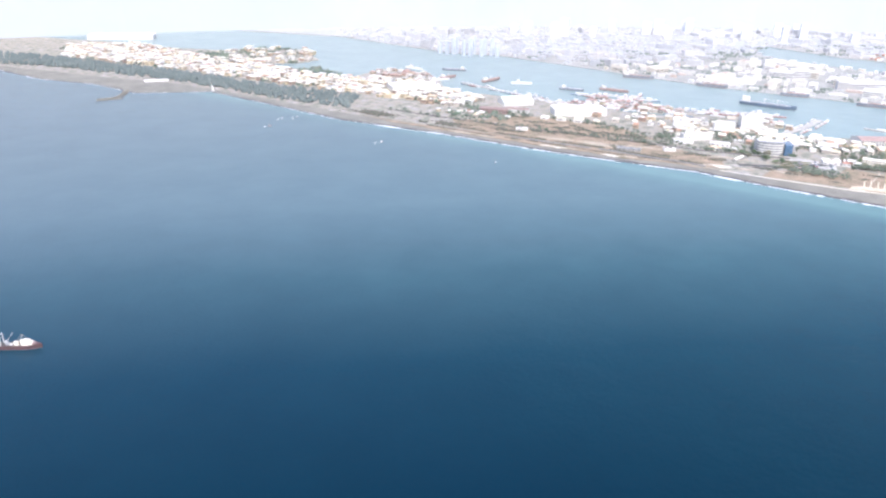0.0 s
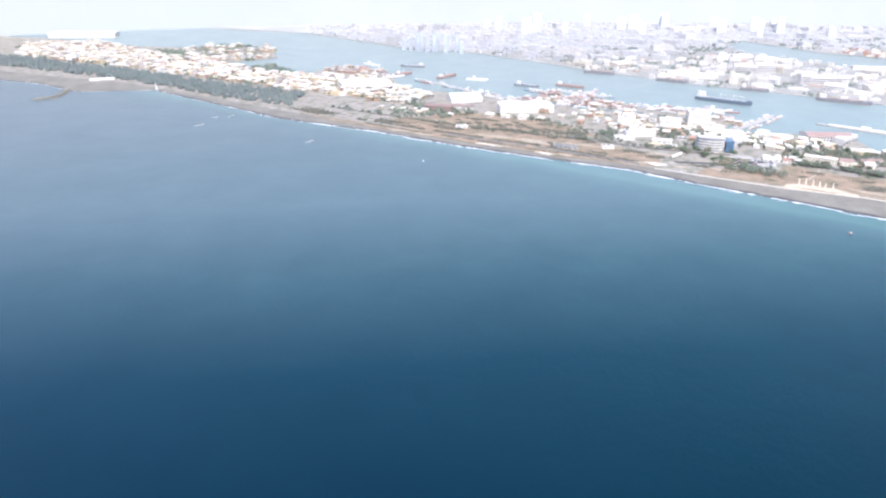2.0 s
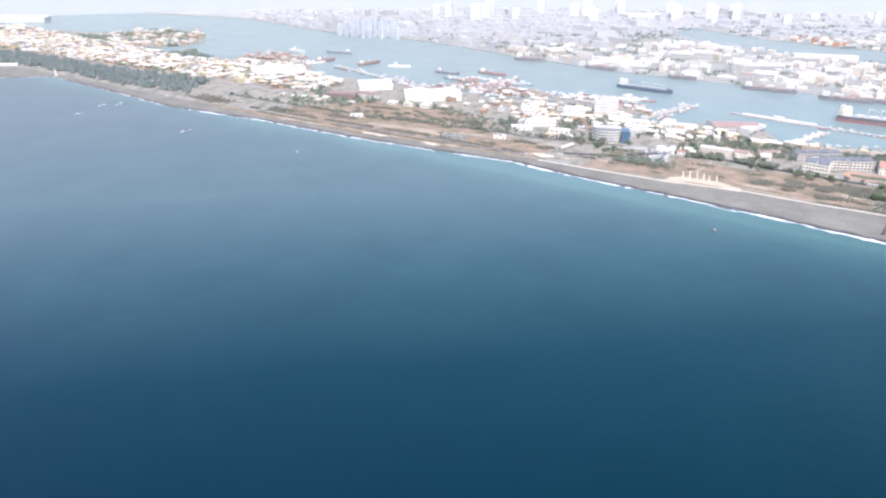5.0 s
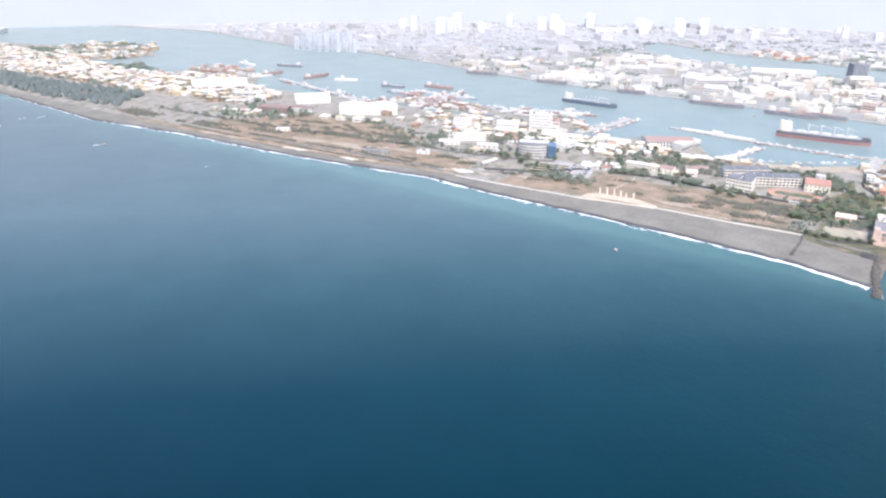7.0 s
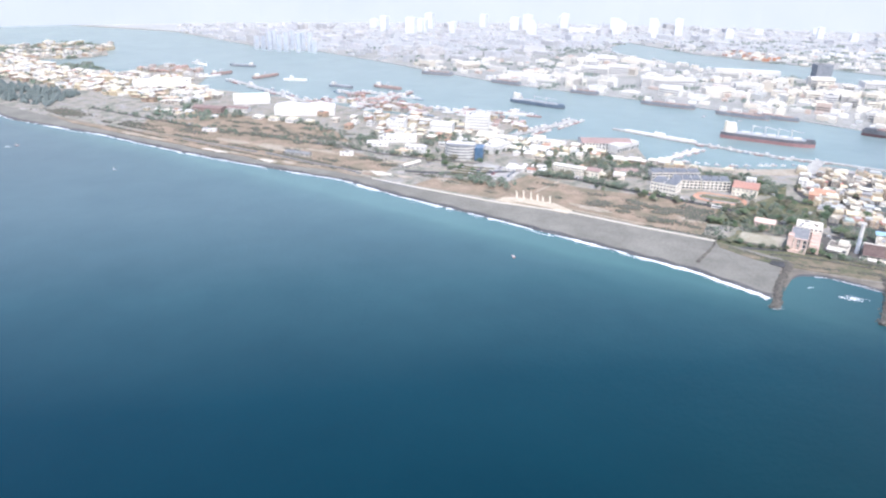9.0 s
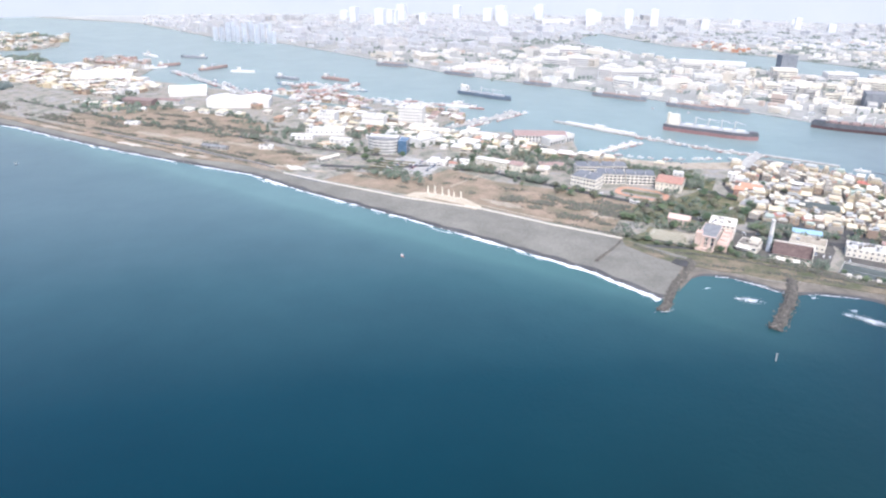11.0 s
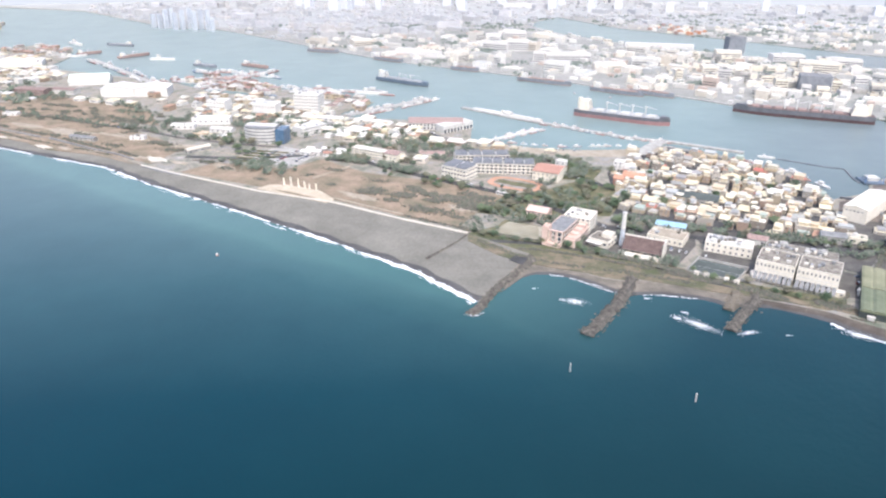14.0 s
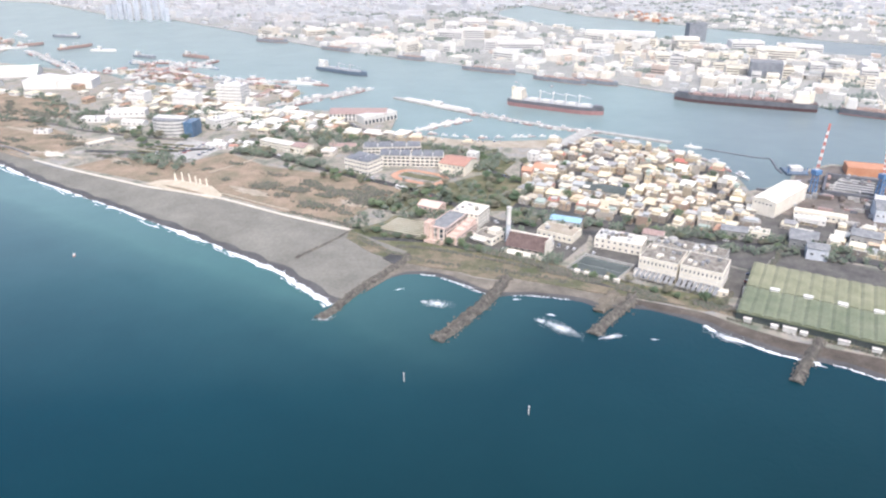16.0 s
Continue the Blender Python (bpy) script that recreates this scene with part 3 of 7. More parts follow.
def windows(root, L, D, h, floors, w=1.3, wh=1.2, gap=1.5, sides="front"):
    """Rows of framed windows along the front and, if asked, the two ends."""
    key = (w, wh)
    if key not in WIN:
        WIN[key] = window_mesh(w, wh)
    fh = h / floors
    for f in range(floors):
        z = f * fh + (fh - wh) * 0.5
        n = max(1, int((L - 1.0) / (w + gap)))
        for i in range(n):
            o = part("window", WIN[key], None, root)
            o.location = (L * (i + 0.5) / n - w / 2, 0, z)
        if sides == "all":
            n = max(1, int((D - 1.0) / (w + gap)))
            for i in range(n):
                o = part("window", WIN[key], None, root)
                o.location, o.rotation_euler = (L, D * (i + 0.5) / n - w / 2, z), (0, 0, radians(90))
                o = part("window", WIN[key], None, root)
                o.location, o.rotation_euler = (0, D * (i + 0.5) / n + w / 2, z), (0, 0, radians(-90))


def at_front(p, q, z=LAND):
    """The pose of a building whose front runs from p to q, its depth to the left of that line, and the front's length."""
    d = Vector(q) - Vector(p)
    return pose(p[0], p[1], z, 0, 0, math.degrees(math.atan2(d.y, d.x))), d.length


def building(name, p, q, depth, h, label, category, wall, roof, floors=0, style="flat", rise=2.0, sides="front", group="", z=LAND, win=(1.3, 1.2, 1.5), units=0):
    m, L = at_front(p, q, z)
    root = thing(name, m, label, category, group)
    bm = bmesh.new()
    if style == "flat":
        shell(bm, L, depth, h)
    else:
        box(bm, 0, 0, -1.0, L, depth, h)
        gable_ends(bm, L, depth, h, rise, style == "gable")
    part("wall", bm, wall, root)
    bm = bmesh.new()
    if style == "flat":
        box(bm, 0.3, 0.3, h - 0.497, L - 0.3, depth - 0.3, h - 0.3)
        for k in range(units):
            x, y = random.uniform(1, max(1.2, L - 4)), random.uniform(1, max(1.2, depth - 4))
            unit = bmesh.new()
            w, d, top = random.uniform(0.9, 2.6), random.uniform(0.9, 2.6), h + random.uniform(0.3, 1.4)
            box(unit, x, y, h - 0.3, x + w, y + d, top)
            box(unit, x - 0.12, y - 0.12, top, x + w + 0.12, y + d + 0.12, top + 0.12)
            part("roof_unit", unit, random.choice((M_pale, M_stain_roof, M_grey_roof, M_steel, M_warm)), root)
    else:
        gable(bm, L, depth, h, rise, 0.4, style == "gable")
    part("roof", bm, roof, root)
    if floors:
        windows(root, L, depth, h, floors, *win, sides=sides)
    return root


# the pale sea-front factory: two white blocks with lean-to loading sheds
for p, q, h in (((504.5, 283.2), (517.2, 268.3), 10.5), ((517.9, 267.5), (531, 252), 11.0)):
    b = building("factory_block", p, q, 19, h, "white factory block with a stained flat roof and window rows", "factory", M_warm, M_stain_roof, 2, sides="all", win=(0.8, 1.6, 1.0), units=9, group="factory blocks")
    L = (Vector(q) - Vector(p)).length
    for i in range(8):
        bm = bmesh.new()
        x, w = L * (i + 0.14) / 8, L * 0.088
        vs = box(bm, x, -7.2, 2.0, x + w, -0.05, 2.2)
        for v in vs:
            if v.co.y > -1:
                v.co.z += 1.5
        for px in (x, x + w - 0.2):
            box(bm, px, -7.1, -0.6, px + 0.2, -6.9, 2.05)
        part("canopy", bm, M_grey_roof, b, "dark lean-to canopy on posts")
        # dark panel added behind each canopy for the dark ground-floor band
        bm = bmesh.new()
        box(bm, x - 0.1, -0.07, 0, x + w + 0.1, 0.02, 2.9)
        part("loading_door", bm, M_lane, b, "dark ground-floor panel behind the canopy")
    bm = bmesh.new()
    box(bm, -0.15, -0.15, h * 0.5 - 0.1, L + 0.15, 0.02, h * 0.5 + 0.15)
    part("ledge", bm, M_pale, b)
building("factory_block", (520.5, 295.5), (545.5, 268.0), 11, 10.6, "rear factory block with a rust-stained cluttered roof", "factory", M_concrete, M_stain_roof, 2, sides="all", win=(1.2, 1.4, 1.2), units=26, group="factory blocks")
for x, y, r, h in ((531.5, 293.5, 2.2, 2.4), (545.0, 278.0, 2.0, 2.2)):
    tk = thing("roof_tank", pose(x, y, LAND + 10.3), "pale round water tank on the factory roof", "tank", "roof tanks")
    bm = bmesh.new()
    tube(bm, (0, 0, 0), (0, 0, h), r, r, 18)
    part("shell", bm, M_pale, tk)
    bm = bmesh.new()
    tube(bm, (0, 0, h), (0, 0, h + 0.4), r + 0.12, r * 0.5, 18)
    part("lid", bm, M_concrete, tk)
building("gatehouse", (541, 248), (545, 243.5), 4, 3.2, "small white gatehouse beside the factory road", "building", M_white, M_pale, 1)
building("loading_office", (500.6, 280.6), (509.8, 271.2), 4, 2.6, "low white office in front of the factory", "building", M_warm, M_pale, 1)
building("loading_office", (520.6, 259.5), (532.3, 247.8), 4, 2.4, "low cream shed in front of the factory", "building", M_cream, M_pale, 1)

# green-roofed sheds: bays of low ridges side by side
m, L = at_front((522.8, 229.8), (582.8, 165.3))
shed = thing("market_shed", m, "vast low shed with green and olive ridged metal roofs", "warehouse")
bm = bmesh.new()
box(bm, 0, 0, -1, L, 57, 4.6)
part("wall", bm, M_court, shed, "dark shed wall")
bays = 16
for i in range(bays):
    for y0, y1, mm in ((-0.6, 27, M_green_roof), (27.6, 57.5, M_olive_roof)):
        bm = bmesh.new()
        x0, x1 = L * i / bays, L * (i + 0.985) / bays
        prism(bm, [(x0, y0), (x1, y0), (x1, y1), (x0, y1)], 4.6, 5.1, [((x0 + x1) / 2 - 1.4, y0), ((x0 + x1) / 2 + 1.4, y0), ((x0 + x1) / 2 + 1.4, y1), ((x0 + x1) / 2 - 1.4, y1)])
        part("roof_bay", bm, mm, shed)
for i in range(6):
    for y in (27.3,):
        bm = bmesh.new()
        x = 11.0 + 14.6 * i
        box(bm, x, y - 1.0, 4.7, x + 4.0, y + 1.0, 6.0)
        box(bm, x - 0.15, y - 1.15, 6.0, x + 4.15, y + 1.15, 6.15)
        part("roof_hut", bm, M_white, shed, "small white rooftop hut")
for x, w, hh in ((3.5, 3.2, 2.2), (15, 3.0, 2.0), (20, 5.5, 2.4), (27, 3.0, 1.9), (42, 4.5, 2.2), (55, 3.5, 2.0), (66, 4.0, 2.2)):
    bm = bmesh.new()
    box(bm, x, -2.6, -0.6, x + w, -0.8, hh)
    box(bm, x - 0.2, -2.8, hh, x + w + 0.2, -0.7, hh + 0.2)
    part("annexe", bm, M_pale, shed, "low pale annexe at the foot of the shed")
bm = bmesh.new()
box(bm, -0.3, -1.2, 3.9, L + 0.3, -0.65, 4.5)
part("gutter", bm, M_green_roof, shed, "pale green eaves gutter")

# hotel
root = building("hotel", (413.8, 358.0), (421.6, 349.6), 28, 9.0, "pink rendered hotel with a grey roof and tall window bays", "hotel", M_pink, M_grey_roof, 3, sides="all", win=(2.0, 2.5, 0.7))
bm = bmesh.new()
shell(bm, 3.6, 6.5, 11.2)
for v in bm.verts:
    v.co += Vector((-1.2, -0.9, 0))
part("end_tower", bm, M_pink, root, "taller blank pink end tower")
for k in range(4):
    bm = bmesh.new()
    x = 2.7 + k * 2.75
    box(bm, x, -0.45, -0.6, x + 0.35, -0.02, 8.9)
    part("pilaster", bm, M_warm, root, "pale pilaster between the window bays")
bm = bmesh.new()
box(bm, 2.4, -0.5, 8.9, 11.6, 0.9, 9.5)
part("cornice", bm, M_pink, root)
bm = bmesh.new()
shell(bm, 11.0, 3.2, 2.0)
for v in bm.verts:
    v.co.y -= 3.3
part("porch", bm, M_pink, root, "low pink porch in front of the bays")
root = building("hotel_terrace", (422.5, 349.3), (426.9, 344.6), 27, 5.2, "lower stepped pink terrace wing of the hotel", "hotel", M_pink, M_pink, 2, sides="all", win=(1.6, 1.2, 1.2))
for k in range(4):
    bm = bmesh.new()
    y = 2.5 + k * 6.3
    shell(bm, 5.0, 5.2, 5.6 + 0.5 * k)
    for v in bm.verts:
        v.co += Vector((0.6, y, 0.0))
        v.co.z = max(v.co.z, 4.9)
    part("terrace_block", bm, M_pink, root, "stepped pink terrace block")
building("hotel_wing", (435, 375), (447, 363), 17, 9.6, "white wing behind the pink hotel with a cluttered roof", "hotel", M_warm, M_warm, 4, sides="all", win=(1.6, 1.3, 0.9), units=14)
building("villa", (421.2, 400.6), (431.0, 390.5), 11, 5.0, "small pink house among trees", "house", M_pink, M_pink, 2, "gable", 1.8)
villa = building("white_house", (438.6, 349), (446, 338.6), 13, 4.6, "modern white flat-roofed house with a stained roof", "house", M_warm, M_stain_roof, 1, sides="all", win=(2.2, 1.5, 1.2), units=3)
bm = bmesh.new()
box(bm, -0.5, -2.6, 2.5, 9.0, 0.0, 2.8)
part("canopy", bm, M_white, villa, "white slab canopy over the terrace")
bm = bmesh.new()
shell(bm, 6.0, 6.5, 6.6)
for v in bm.verts:
    v.co += Vector((5.6, 6.0, 0.0))
    v.co.z = max(v.co.z, 4.2)
part("upper_storey", bm, M_warm, villa, "small white upper storey")
hall = building("sea_hall", (452.0, 332.0), (468.2, 315.8), 13, 3.2, "white hall with a big brown tiled roof slope", "hall", M_warm, M_pale, 1, sides="all", win=(2.2, 1.3, 1.0))
bm = bmesh.new()
prism(bm, [(-0.4, -1.8), (22.6, -1.8), (22.6, 6.6), (-0.4, 6.6)], 3.2, 9.2, [(-0.4, 5.4), (22.6, 5.4), (22.6, 6.6), (-0.4, 6.6)])
part("tiled_roof", bm, M_brown_roof, hall, "steep brown tiled roof slope")
for i in range(13):
    bm = bmesh.new()
    x = -0.3 + i * 1.87
    vs = box(bm, x, -1.8, 3.26, x + 0.24, 5.4, 3.42)
    for v in vs:
        v.co.z += (v.co.y + 1.8) / 7.2 * 6.0
    part("roof_rib", bm, M_brown_roof, hall)
bm = bmesh.new()
box(bm, -0.6, 5.6, 9.2, 22.8, 6.8, 9.6)
part("ridge_parapet", bm, M_warm, hall, "pale parapet along the ridge")
bm = bmesh.new()
box(bm, 22.7, -2.0, -0.6, 23.3, 8.6, 9.7)
part("end_wall", bm, M_warm, hall, "tall white end wall")
bm = bmesh.new()
box(bm, -0.4, 6.7, 3.0, 22.6, 12.8, 6.4)
part("rear_storey", bm, M_pale, hall)
bm = bmesh.new()
box(bm, -1.5, -4.6, -0.6, 23.6, -0.1, 1.6)
box(bm, -1.5, -4.6, 1.6, 23.6, -4.3, 2.3)
part("podium", bm, M_warm, hall, "white terrace podium in front")
for x, w in ((3.0, 5.0), (12.5, 4.2)):
    bm = bmesh.new()
    vs = box(bm, x, -8.2, 2.1, x + w, -4.5, 2.3)
    for v in vs:
        if v.co.y > -5:
            v.co.z += 0.6
    for px in (x, x + w - 0.2):
        box(bm, px, -8.1, -0.6, px + 0.2, -7.9, 2.15)
    part("awning", bm, M_warm, hall, "pale awning below the terrace")
building("beige_hall", (476, 344), (490, 327.5), 15, 4.5, "low beige hall with a pale roof", "hall", M_cream, M_sandy, 1, units=3)
building("blue_roofed_shed", (490.4, 356.4), (504.0, 344.7), 8, 4.2, "shed with a bright pale blue metal roof", "shed", M_white, M_blue_roof, 1, "gable", 1.0)
building("white_offices", (500.0, 320.5), (518.5, 302), 14, 6.2, "white two-storey offices with cluttered flat roof", "building", M_warm, M_pale, 2, units=22, sides="all")

for k in range(5):
    x, y = 473.5 + 3.5 * k, 293.5 - 3.9 * k
    if k != 2:
        building("court_hut", (x, y), (x + 1.7, y - 1.9), 2.2, 2.4, "small white hut beside the sports courts", "hut", M_warm, M_pale, 1, win=(0.8, 0.9, 0.8), group="court huts")
building("court_hut", (503.2, 284.4), (505.6, 281.8), 2.6, 2.6, "small white hut beside the sports courts", "hut", M_white, M_white, 1, win=(0.8, 0.9, 0.8), group="court huts")
# chimney
chim = thing("chimney", pose(456.5, 340.7, LAND), "tall pale blue and white smokestack beside the sea hall", "chimney")
bm = bmesh.new()
tube(bm, (0, 0, -1), (0, 0, 11.0), 1.45, 1.32, 20)
part("lower_shaft", bm, M_tower, chim, "pale blue lower shaft")
bm = bmesh.new()
tube(bm, (0, 0, 11.0), (0, 0, 21.2), 1.32, 1.2, 20)
part("upper_shaft", bm, M_white, chim)
bm = bmesh.new()
tube(bm, (0, 0, 20.6), (0, 0, 21.6), 1.42, 1.42, 20)
part("rim", bm, M_pale, chim)
for k in (5.0, 11.0):
    bm = bmesh.new()
    tube(bm, (0, 0, k), (0, 0, k + 0.5), 1.5, 1.48, 20)
    part("band", bm, M_steel, chim)

# shipyard hall and yard
m, L = at_front((621.0, 338.5), (627.3, 325.3))
yard = thing("shipyard_hall", m, "huge white gabled shipyard hall of sheet metal", "warehouse")
bm = bmesh.new()
box(bm, 0, 0, -1, L, 48, 9.6)
gable_ends(bm, L, 48, 9.6, 1.4, False)
part("wall", bm, M_warm, yard)
bm = bmesh.new()
gable(bm, L, 48, 9.6, 1.4, 0.3, False)
part("roof", bm, M_warm, yard)
for i in range(5):
    bm = bmesh.new()
    box(bm, 1.5 + i * 2.4, -0.08, 7.2, 2.6 + i * 2.4, 0.02, 7.9)
    part("window", bm, M_glass, yard)

# school, track and sports ground
def solar_racks(root, L, depth, h, count, rows):
    """Tilted panel tables on low legs, in rows across a flat roof."""
    for i in range(count):
        for j in range(rows):
            bm = bmesh.new()
            x0, x1 = L * (i + 0.05) / count, L * (i + 0.95) / count
            y0, y1 = depth * (j + 0.06) / rows, depth * (j + 0.9) / rows
            for v in box(bm, x0, y0, h + 0.35, x1, y1, h + 0.5):
                v.co.z += 0.16 * (v.co.y - y0)
            for x in (x0 + 0.3, x1 - 0.5):
                box(bm, x, y0 + 0.3, h - 0.3, x + 0.15, y0 + 0.45, h + 0.45)
                box(bm, x, y1 - 0.5, h - 0.3, x + 0.15, y1 - 0.35, h + 0.5)
            part("solar_rack", bm, M_solar, root, "grey-blue solar panel table")


for p, q, depth, h, label, win, count, rows in (
        ((394.3, 496.0), (407.5, 479), 17, 9.3, "cream school block with solar panels on its roof", (1.7, 1.4, 0.7), 2, 2),
        ((420.5, 499.5), (442, 491), 12, 7.6, "long cream classroom block with solar panels", (2.7, 1.6, 0.2), 3, 1),
        ((442.7, 490.7), (465, 482), 12, 7.6, "long cream classroom block with solar panels", (2.7, 1.6, 0.2), 3, 1),
        ((414, 523), (457, 512), 11, 7.6, "rear cream classroom block with solar panels", (2.7, 1.6, 0.2), 4, 1)):
    block = building("school_block", p, q, depth, h, label, "school", M_warm, M_pale, 3, sides="all", win=win, group="school blocks")
    solar_racks(block, (Vector(q) - Vector(p)).length, depth, h, count, rows)
building("school_hall", (458.5, 472.0), (473, 458), 22, 7.0, "school hall with a red pitched roof", "school", M_cream, M_red_roof, 2, "gable", 2.4)
building("stair_tower", (485.2, 487.4), (490.9, 481.7), 6, 8.4, "white stair tower beside the school hall", "school", M_white, M_pale, 2)

# office with round front, and its neighbours
m, L = at_front((256.0, 633.5), (282.0, 620.0))
office = thing("office_block", m, "round-fronted white office with banded storeys and blue glass", "office")
front = [(0, 18)] + [(L / 2 - L / 2 * math.cos(radians(a)), 9 - 9 * math.sin(radians(a))) for a in range(0, 181, 15)] + [(L, 18)]
for f in range(5):
    bm = bmesh.new()
    prism(bm, front, f * 2.8 - (1.0 if f == 0 else 0), f * 2.8 + 1.5)
    part("storey", bm, M_pale, office)
    bm = bmesh.new()
    prism(bm, [(x * 0.98 + L * 0.01, y + 0.25) for x, y in front], f * 2.8 + 1.5, f * 2.8 + 2.8)
    part("window_band", bm, M_grey_roof, office, "dark window band")
bm = bmesh.new()
box(bm, L, 4, -1, L + 8, 20, 12.5)
part("glass_wing", bm, M_blue_glass, office, "blue glass curtain wall")
bm = bmesh.new()
box(bm, 1, 8, 14, L - 1, 17.5, 14.6)
part("roof", bm, M_pale, office)
building("annex_block", (310, 637), (334, 652.5), 15, 8.4, "white office annexe with rows of windows", "office", M_white, M_pale, 3, win=(1.6, 1.2, 1.0), units=4)
building("tall_block", (315, 737), (338, 725), 19, 19, "tall white office block with many windows", "office", M_white, M_pale, 6, sides="all", win=(1.4, 1.3, 1.0), units=5)
building("ship_shed", (122, 866), (156, 858.5), 28, 9.0, "huge white gabled shed by the harbour", "warehouse", M_white, M_white, 0, "cross", 2.6, group="harbour sheds")
building("ship_shed", (156.5, 858.4), (191, 851), 28, 9.0, "huge white gabled shed by the harbour", "warehouse", M_white, M_white, 0, "cross", 2.6, group="harbour sheds")
building("ship_shed", (80, 942), (124, 940), 30, 4.5, "huge shed with a pale green roof by the harbour", "warehouse", M_white, M_mint_roof, 0, "gable", 6.5, group="harbour sheds")
building("white_cube", (231, 757), (248, 747), 14, 13.5, "white cubic building among trees", "building", M_white, M_pale, 3, units=3)
building("white_cube", (274, 734), (295, 722), 14, 13, "white cubic building among trees", "building", M_white, M_pale, 2, units=3)
building("ferry_terminal", (408.9, 641.8), (458, 626.2), 24, 6.0, "ferry terminal with red-brown roof and white colonnade", "terminal", M_white, M_rust, 2, "gable", 2.5, win=(2.0, 2.0, 1.2))
building("terrace", (341, 574), (362, 551), 9, 6.5, "long cream three-storey terrace with window rows", "building", M_cream, M_pale, 3, win=(1.8, 1.0, 0.6))
building("terrace_hall", (363, 550), (371, 541), 12, 6.0, "brown-roofed hall at the end of the terrace", "building", M_cream, M_rust, 1, "gable", 1.6)
# low white and pale buildings between the beach and the harbour
LOW_BUILDINGS = []
LOW_BUILDINGS += [((196, 700), (217, 694), 10, 4.0, M_white, M_white, "flat", "low white flat-roofed hall among trees")]
LOW_BUILDINGS += [((216, 712), (250, 704), 12, 6.5, M_white, M_white, "flat", "broad white flat-roofed hall among trees")]
LOW_BUILDINGS += [((231, 681), (249, 670), 9, 3.2, M_white, M_pale, "gable", "low white shed with a pale roof")]
LOW_BUILDINGS += [((321, 702), (354, 684), 9, 3.6, M_white, M_white, "gable", "long low white shed by the harbour road")]
LOW_BUILDINGS += [((340, 636), (358, 628), 9, 4.0, M_cream, M_white, "gable", "small white hall by the harbour road")]
LOW_BUILDINGS += [((367, 678), (394, 655), 9, 3.4, M_cream, M_pale, "gable", "long pale shed on the quay")]
LOW_BUILDINGS += [((211, 611), (230, 622), 4, 3.0, M_concrete, M_paving, "gable", "narrow shelter with a pale roof")]
LOW_BUILDINGS += [((113, 687), (134, 672), 5, 2.8, M_concrete, M_grey_roof, "gable", "low dark shed in the dry field")]
LOW_BUILDINGS += [((163, 670), (175, 666), 7, 3.4, M_white, M_pale, "flat", "small white house in the field")]
LOW_BUILDINGS += [((39, 799), (52, 794), 7, 3.0, M_white, M_pale, "flat", "small white house in the field")]
LOW_BUILDINGS += [((30, 906), (62, 888), 16, 6.0, M_brick, M_brick, "gable", "red-brown sheet metal shed")]
LOW_BUILDINGS += [((68, 900), (92, 886), 12, 5.0, M_pale, M_brick, "gable", "shed with a red-brown roof")]
LOW_BUILDINGS += [((392, 549), (412, 542), 9, 3.6, M_cream, M_rust, "gable", "low cream house with a brown roof")]
LOW_BUILDINGS += [((532, 322), (540, 314), 8, 3.6, M_pale, M_rust, "gable", "small shed with a brown roof")]
LOW_BUILDINGS += [((577, 311), (588, 302), 9, 4.6, M_concrete, M_grey_roof, "gable", "grey shed beside the road")]
LOW_BUILDINGS += [((592, 306), (600, 298), 8, 4.0, M_cream, M_paving, "flat", "cream house beside the road")]
LOW_BUILDINGS += [((604, 287), (612, 280), 9, 5.5, M_grey_roof, M_grey_roof, "gable", "dark gabled shed beside the road")]
LOW_BUILDINGS += [((602, 272), (610, 265), 9, 6.5, M_tower, M_grey_roof, "gable", "grey gabled building beside the road")]
for p, q, d, h, wall, roof, style, lab in LOW_BUILDINGS:
    building("low_building", p, q, d, h, lab, "building", wall, roof, 1, style, 1.3, win=(1.8, 1.2, 2.6), units=3, group="low buildings")
# white kiosks round a small market, one with a red roof
for k, (x, y, w, d, h) in enumerate(((300, 584, 9, 7, 3), (309, 580, 7, 6, 3.6), (317, 575, 8, 6, 2.8), (326, 570, 7, 6, 3.2), (306, 592, 7, 5, 3), (318, 586, 9, 6, 3.4), (329, 580, 8, 6, 3))):
    building("kiosk", (x, y), (x + w * 0.82, y - w * 0.57), d, h, "white market kiosk with a red roof" if k == 2 else "white market kiosk with a pale roof", "kiosk", M_white, M_red_roof if k == 2 else M_white, 1, "gable", 1.0, win=(1.4, 1.1, 1.6), group="market kiosks")
# arcade on the harbour side of the terminal
m, L = at_front((436, 617.5), (470, 632))
arc = thing("terminal_arcade", m, "white two-storey arcade with dark openings by the terminal", "terminal")
bm = bmesh.new()
shell(bm, L, 12, 7.0)
part("wall", bm, M_pale, arc)
bm = bmesh.new()
box(bm, 0.3, 0.3, 6.503, L - 0.3, 11.7, 6.7)
part("roof", bm, M_pale, arc)
for k in range(9):
    bm = bmesh.new()
    x = L * (k + 0.2) / 9
    box(bm, x, -0.08, 0.2, x + L * 0.06, 0.02, 3.4)
    part("opening", bm, M_glass, arc, "dark arcade opening")

# ---- seawall, paths and ground cover ----
ribbon("seawall", [(176.0, 589.2), (203.2, 558.3), (257.1, 502.4), (304.7, 463.5), (340.8, 420.8), (375.1, 385.0)], 2.2, 1.1, M_paving, "pale concrete seawall and promenade along the beach", "seawall", 1.4)
